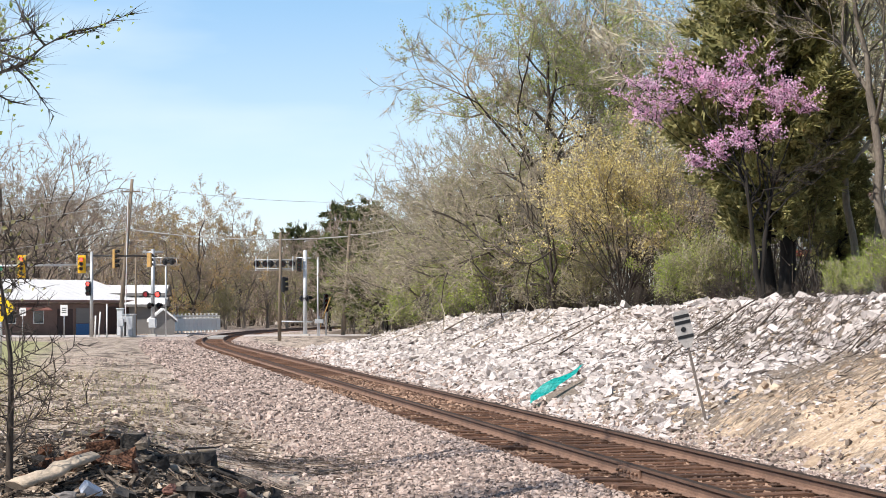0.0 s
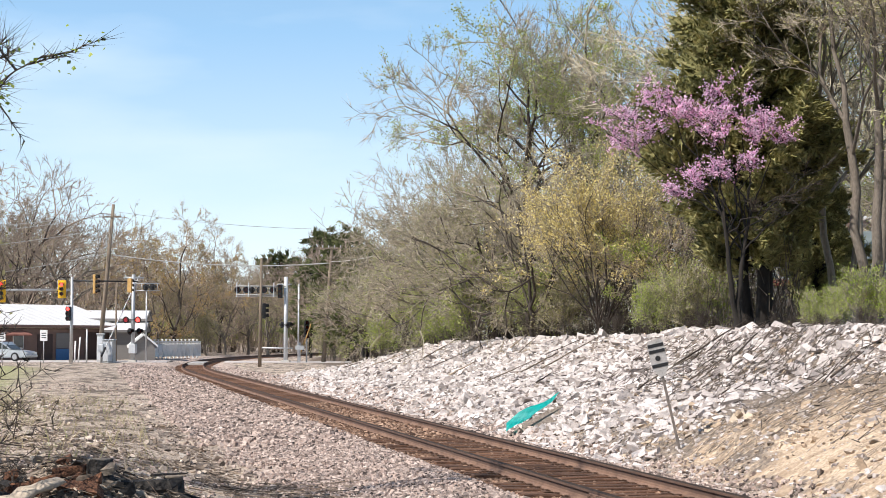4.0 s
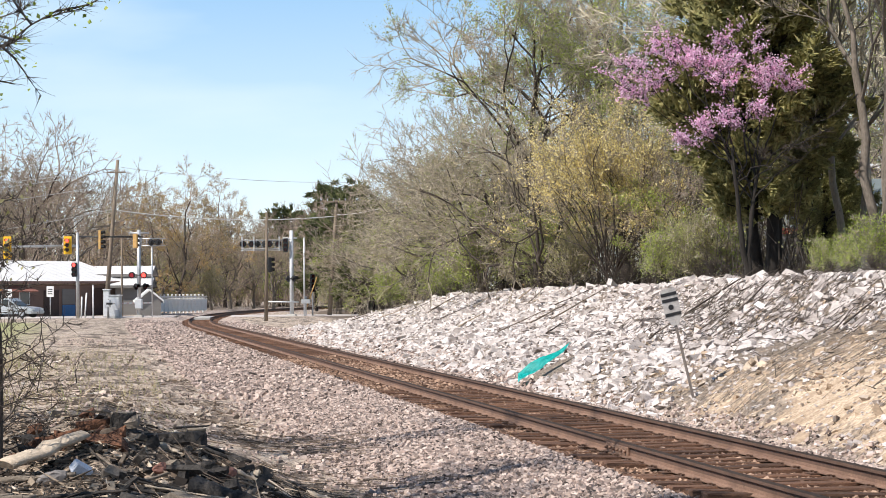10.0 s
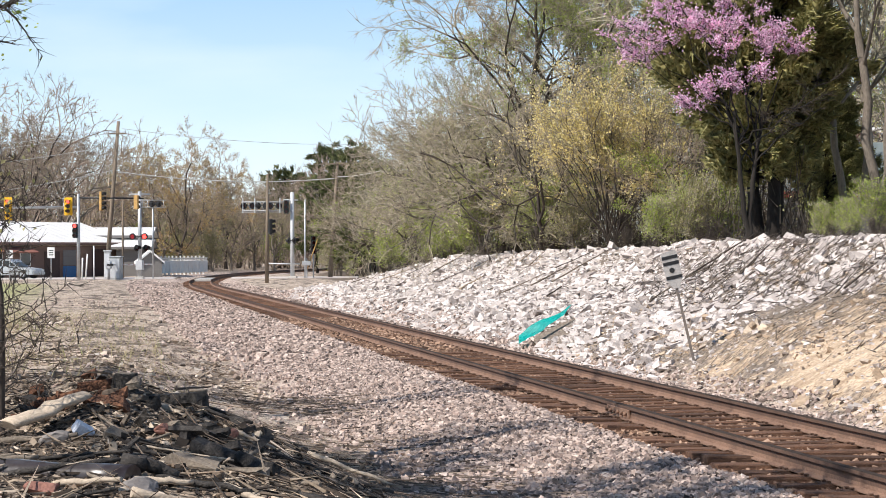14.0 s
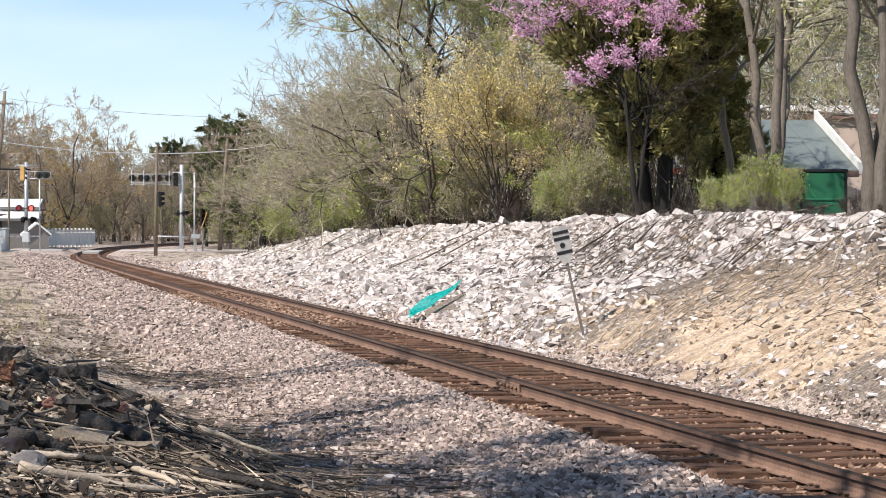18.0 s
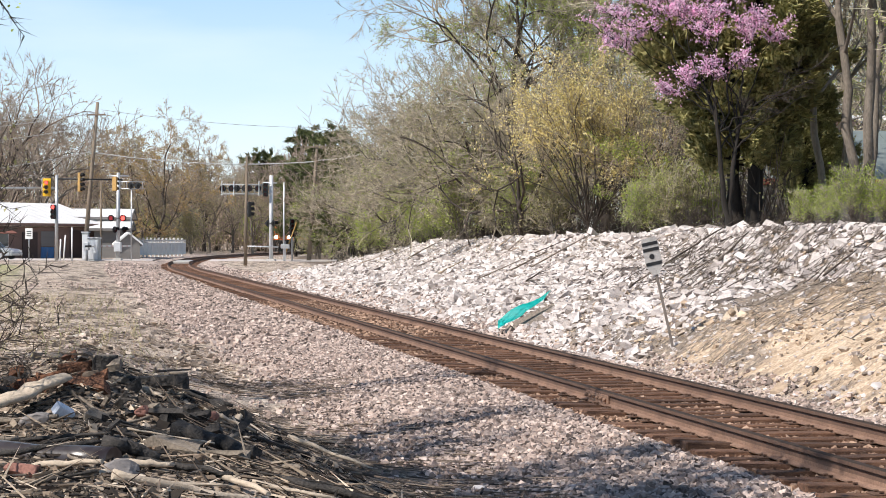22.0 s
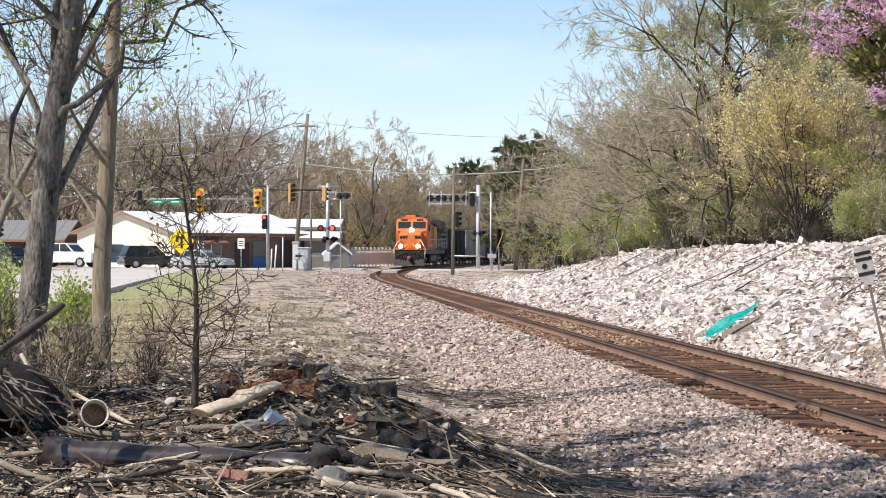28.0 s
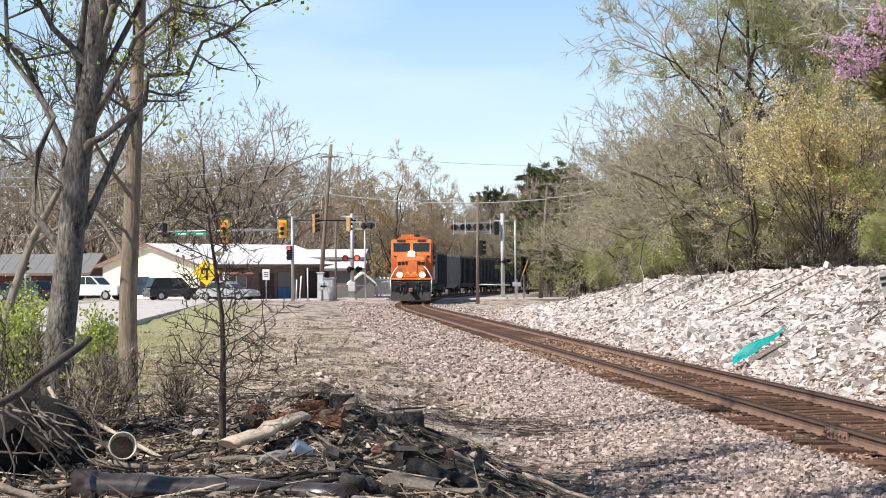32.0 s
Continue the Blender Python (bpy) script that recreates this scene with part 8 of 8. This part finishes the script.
    tagged(part("bark_litter", scatter("bark_litter", chips, np.stack([x, y, land(x, y) + 0.02], 1), (rng.gamma(2.2, 0.03, len(x)) * np.clip(y / 26, 0.8, 1.5)).clip(0.03, 0.12), rng, VERGE_CHIP, 0.5, 0.6), None), "scattered bark, chips and pale stones on the verge", "litter", kind="stuff")

    def verge(x, y):
        u = (x - 7.40 - SLOPE * y) * 0.9697
        return (u < -5.6) & (rng.uniform(size=len(x)) < np.where(u < -9, 0.9, 0.3))

    lay(24000, (-24, -2), (24, 62), 0.06, 0.22, 0.007, DRY_GRASS, "dry_grass", "sparse dry grass on the gravelly verge", 1.4, None, verge)
    n = 34000
    x, y = rng.uniform(-22, 1, n), 17 + 75 * rng.uniform(0, 1, n) ** 1.4
    u = (x - 7.40 - SLOPE * y) * 0.9697
    k = (u < -3.8) & (u > -13) & (rng.uniform(size=n) < np.clip(0.42 + 0.8 * wave(x, y, 0.75, 37), 0.06, 1))
    x, y = x[k], y[k]
    shapes = [chunk(rng, 0.3, 0.6) for _ in range(5)]
    tagged(part("gravel", scatter("gravel", shapes, np.stack([x, y, land(x, y) + 0.01], 1), rng.gamma(3, 0.014, len(x)).clip(0.018, 0.16), rng, BALLAST), None), "scattered stones on the bare verge", "gravel", kind="stuff")


VERGE_CHIP = island_material("verge_chip", [(0.07, 0.055, 0.044), (0.4, 0.32, 0.25), (0.18, 0.14, 0.11), (0.64, 0.53, 0.43), (0.11, 0.087, 0.07), (0.8, 0.71, 0.62)], 0.95, bump=0)
STALK = island_material("dead_stalk", [(0.03, 0.024, 0.019), (0.2, 0.15, 0.115), (0.05, 0.04, 0.032), (0.44, 0.345, 0.26), (0.09, 0.07, 0.055)], 0.95, bump=0)
DRY_GRASS = island_material("dry_grass_blade", [(0.3, 0.25, 0.14), (0.45, 0.38, 0.22), (0.27, 0.29, 0.12)], 0.9, bump=0)
ground_litter()

def bank_brush():
    """Dead grey brush over the stones, to the right of the track sign and along the crest."""
    rng = np.random.RandomState(67)
    n = 5200
    s, o = rng.uniform(-92, -66, n), rng.uniform(3.4, 8.4, n)
    keep = rng.uniform(size=n) < np.clip(1.1 - np.hypot((s + 74) / 9, (o - 6.3) / 2.2), 0.06, 1)
    s, o = s[keep], o[keep]
    x, y = BEND.x + ALONG.x * s + ACROSS.x * o, BEND.y + ALONG.y * s + ACROSS.y * o
    n = len(x)
    p = np.stack([x, y, land(x, y) + rng.uniform(0.05, 0.14, n)], 1)
    a, ln = rng.normal(0.6, 1.1, n), rng.uniform(0.1, 0.6, n)
    q = np.stack([x + np.cos(a) * ln, y + np.sin(a) * ln, 0 * x], 1)
    q[:, 2] = land(q[:, 0], q[:, 1]) + rng.uniform(0.06, 0.3, n)
    v, f = spikes(p, q, rng.uniform(0.005, 0.013, n))
    tagged(part("dead_brush", mesh_of("dead_brush", v, f, TWIG_DARK), None), "dead grey brush lying on the stone bank", "brush", kind="stuff")


bank_brush()


def slope_brush():
    """Bleached stalks and fine dead twigs that lie up the lower slope near the camera."""
    rng = np.random.RandomState(69)
    n = 6000
    s, o = rng.uniform(-100, -76, n), rng.uniform(2.6, 7.6, n)
    x, y = BEND.x + ALONG.x * s + ACROSS.x * o, BEND.y + ALONG.y * s + ACROSS.y * o
    keep = rng.uniform(size=n) < np.clip(0.3 + 0.9 * wave(x, y, 0.9, 12), 0.03, 1)
    x, y = x[keep], y[keep]
    n = len(x)
    a, ln = rng.normal(0.75, 0.35, n), rng.uniform(0.1, 0.9, n)
    p = np.stack([x, y, land(x, y) + 0.02], 1)
    q = np.stack([x + np.cos(a) * ln, y + np.sin(a) * ln, 0 * x], 1)
    q[:, 2] = land(q[:, 0], q[:, 1]) + rng.uniform(0.02, 0.1, n)
    v, f = spikes(p, q, rng.uniform(0.003, 0.009, n))
    tagged(part("dead_stalks", mesh_of("dead_stalks", v, f, SLOPE_STALK), None), "bleached stalks and twigs lying up the clay slope", "brush", kind="stuff")


SLOPE_STALK = island_material("slope_stalk", [(0.05, 0.04, 0.033), (0.2, 0.16, 0.125), (0.4, 0.32, 0.24), (0.1, 0.08, 0.065)], 0.95, bump=0)
slope_brush()

# branches strewn over the stone bank
for k in range(34):
    rs = random.Random(1200 + k)
    s = rs.uniform(-98, -50) if k < 26 else rs.uniform(-50, -10)
    o = rs.uniform(4.2, 8.0)
    p = track_point(s, o)[0]
    a = rs.gauss(0.75, 0.35)
    ln = rs.uniform(0.6, 2.6)
    q = p + Vector((math.cos(a), math.sin(a), 0)) * ln
    log("branch", (p.x, p.y, ground_z(p.x, p.y) + 0.12), (q.x, q.y, ground_z(q.x, q.y) + 0.2), rs.uniform(0.012, 0.035), (DEAD_WOOD, BARK_DARK, PALE_WOOD)[k % 3], ("grey dead", "dark", "bleached")[k % 3] + " branch lying on the stone bank", 1300 + k, 0.5, 6, "branch")

# ---- what moves ----
SPEED = 10.7


def motions():
    for _ in (0,):
        ahead = 0.0
        for ob, length, front, rear in TRAIN:
            rows = []
            for t in range(0, 33):
                s = 26.0 + SPEED * (32 - t) + ahead
                a, _w = track_point(s + front)
                b, _w = track_point(s + rear)
                d = (a - b).normalized()
                turn = math.atan2(d.y, d.x) - math.pi / 2
                rows.append((t, Matrix.Translation(a + d * front) @ Matrix.Rotation(turn, 4, "Z")))
            walk(ob, rows)
            ahead += length + 0.15
    # the gate comes down away from the camera
    low = Vector((0.12, 0.98, 0)).normalized()
    rows = []
    for t, down in ((0.0, 3), (0.5, 6), (1.0, 11), (2.0, 21), (3.0, 33), (3.5, 41), (4.5, 66), (5.5, 88), (6.0, 90), (19.0, 90), (32.0, 90)):
        rows.append((t, Matrix.Translation((0.3, 0, 1.15)) @ Matrix.Rotation(math.atan2(low.y, low.x), 4, "Z") @ Matrix.Rotation(radians(down), 4, "Y")))
    walk(gate_arm, rows)
    # the sedan rolls up to the red signal and stops
    rows = []
    for t, az in ((0.0, -19.4), (0.5, -18.1), (1.0, -17.2), (1.5, -16.75), (2.0, -16.5), (2.5, -16.4), (3.0, -16.35), (16.0, -16.35), (32.0, -16.35)):
        rows.append((t, Matrix.Translation(far_place(az, 146.0, 0.17)) @ Matrix.Rotation(radians(-14), 4, "Z")))
    walk(sedan, rows)


motions()
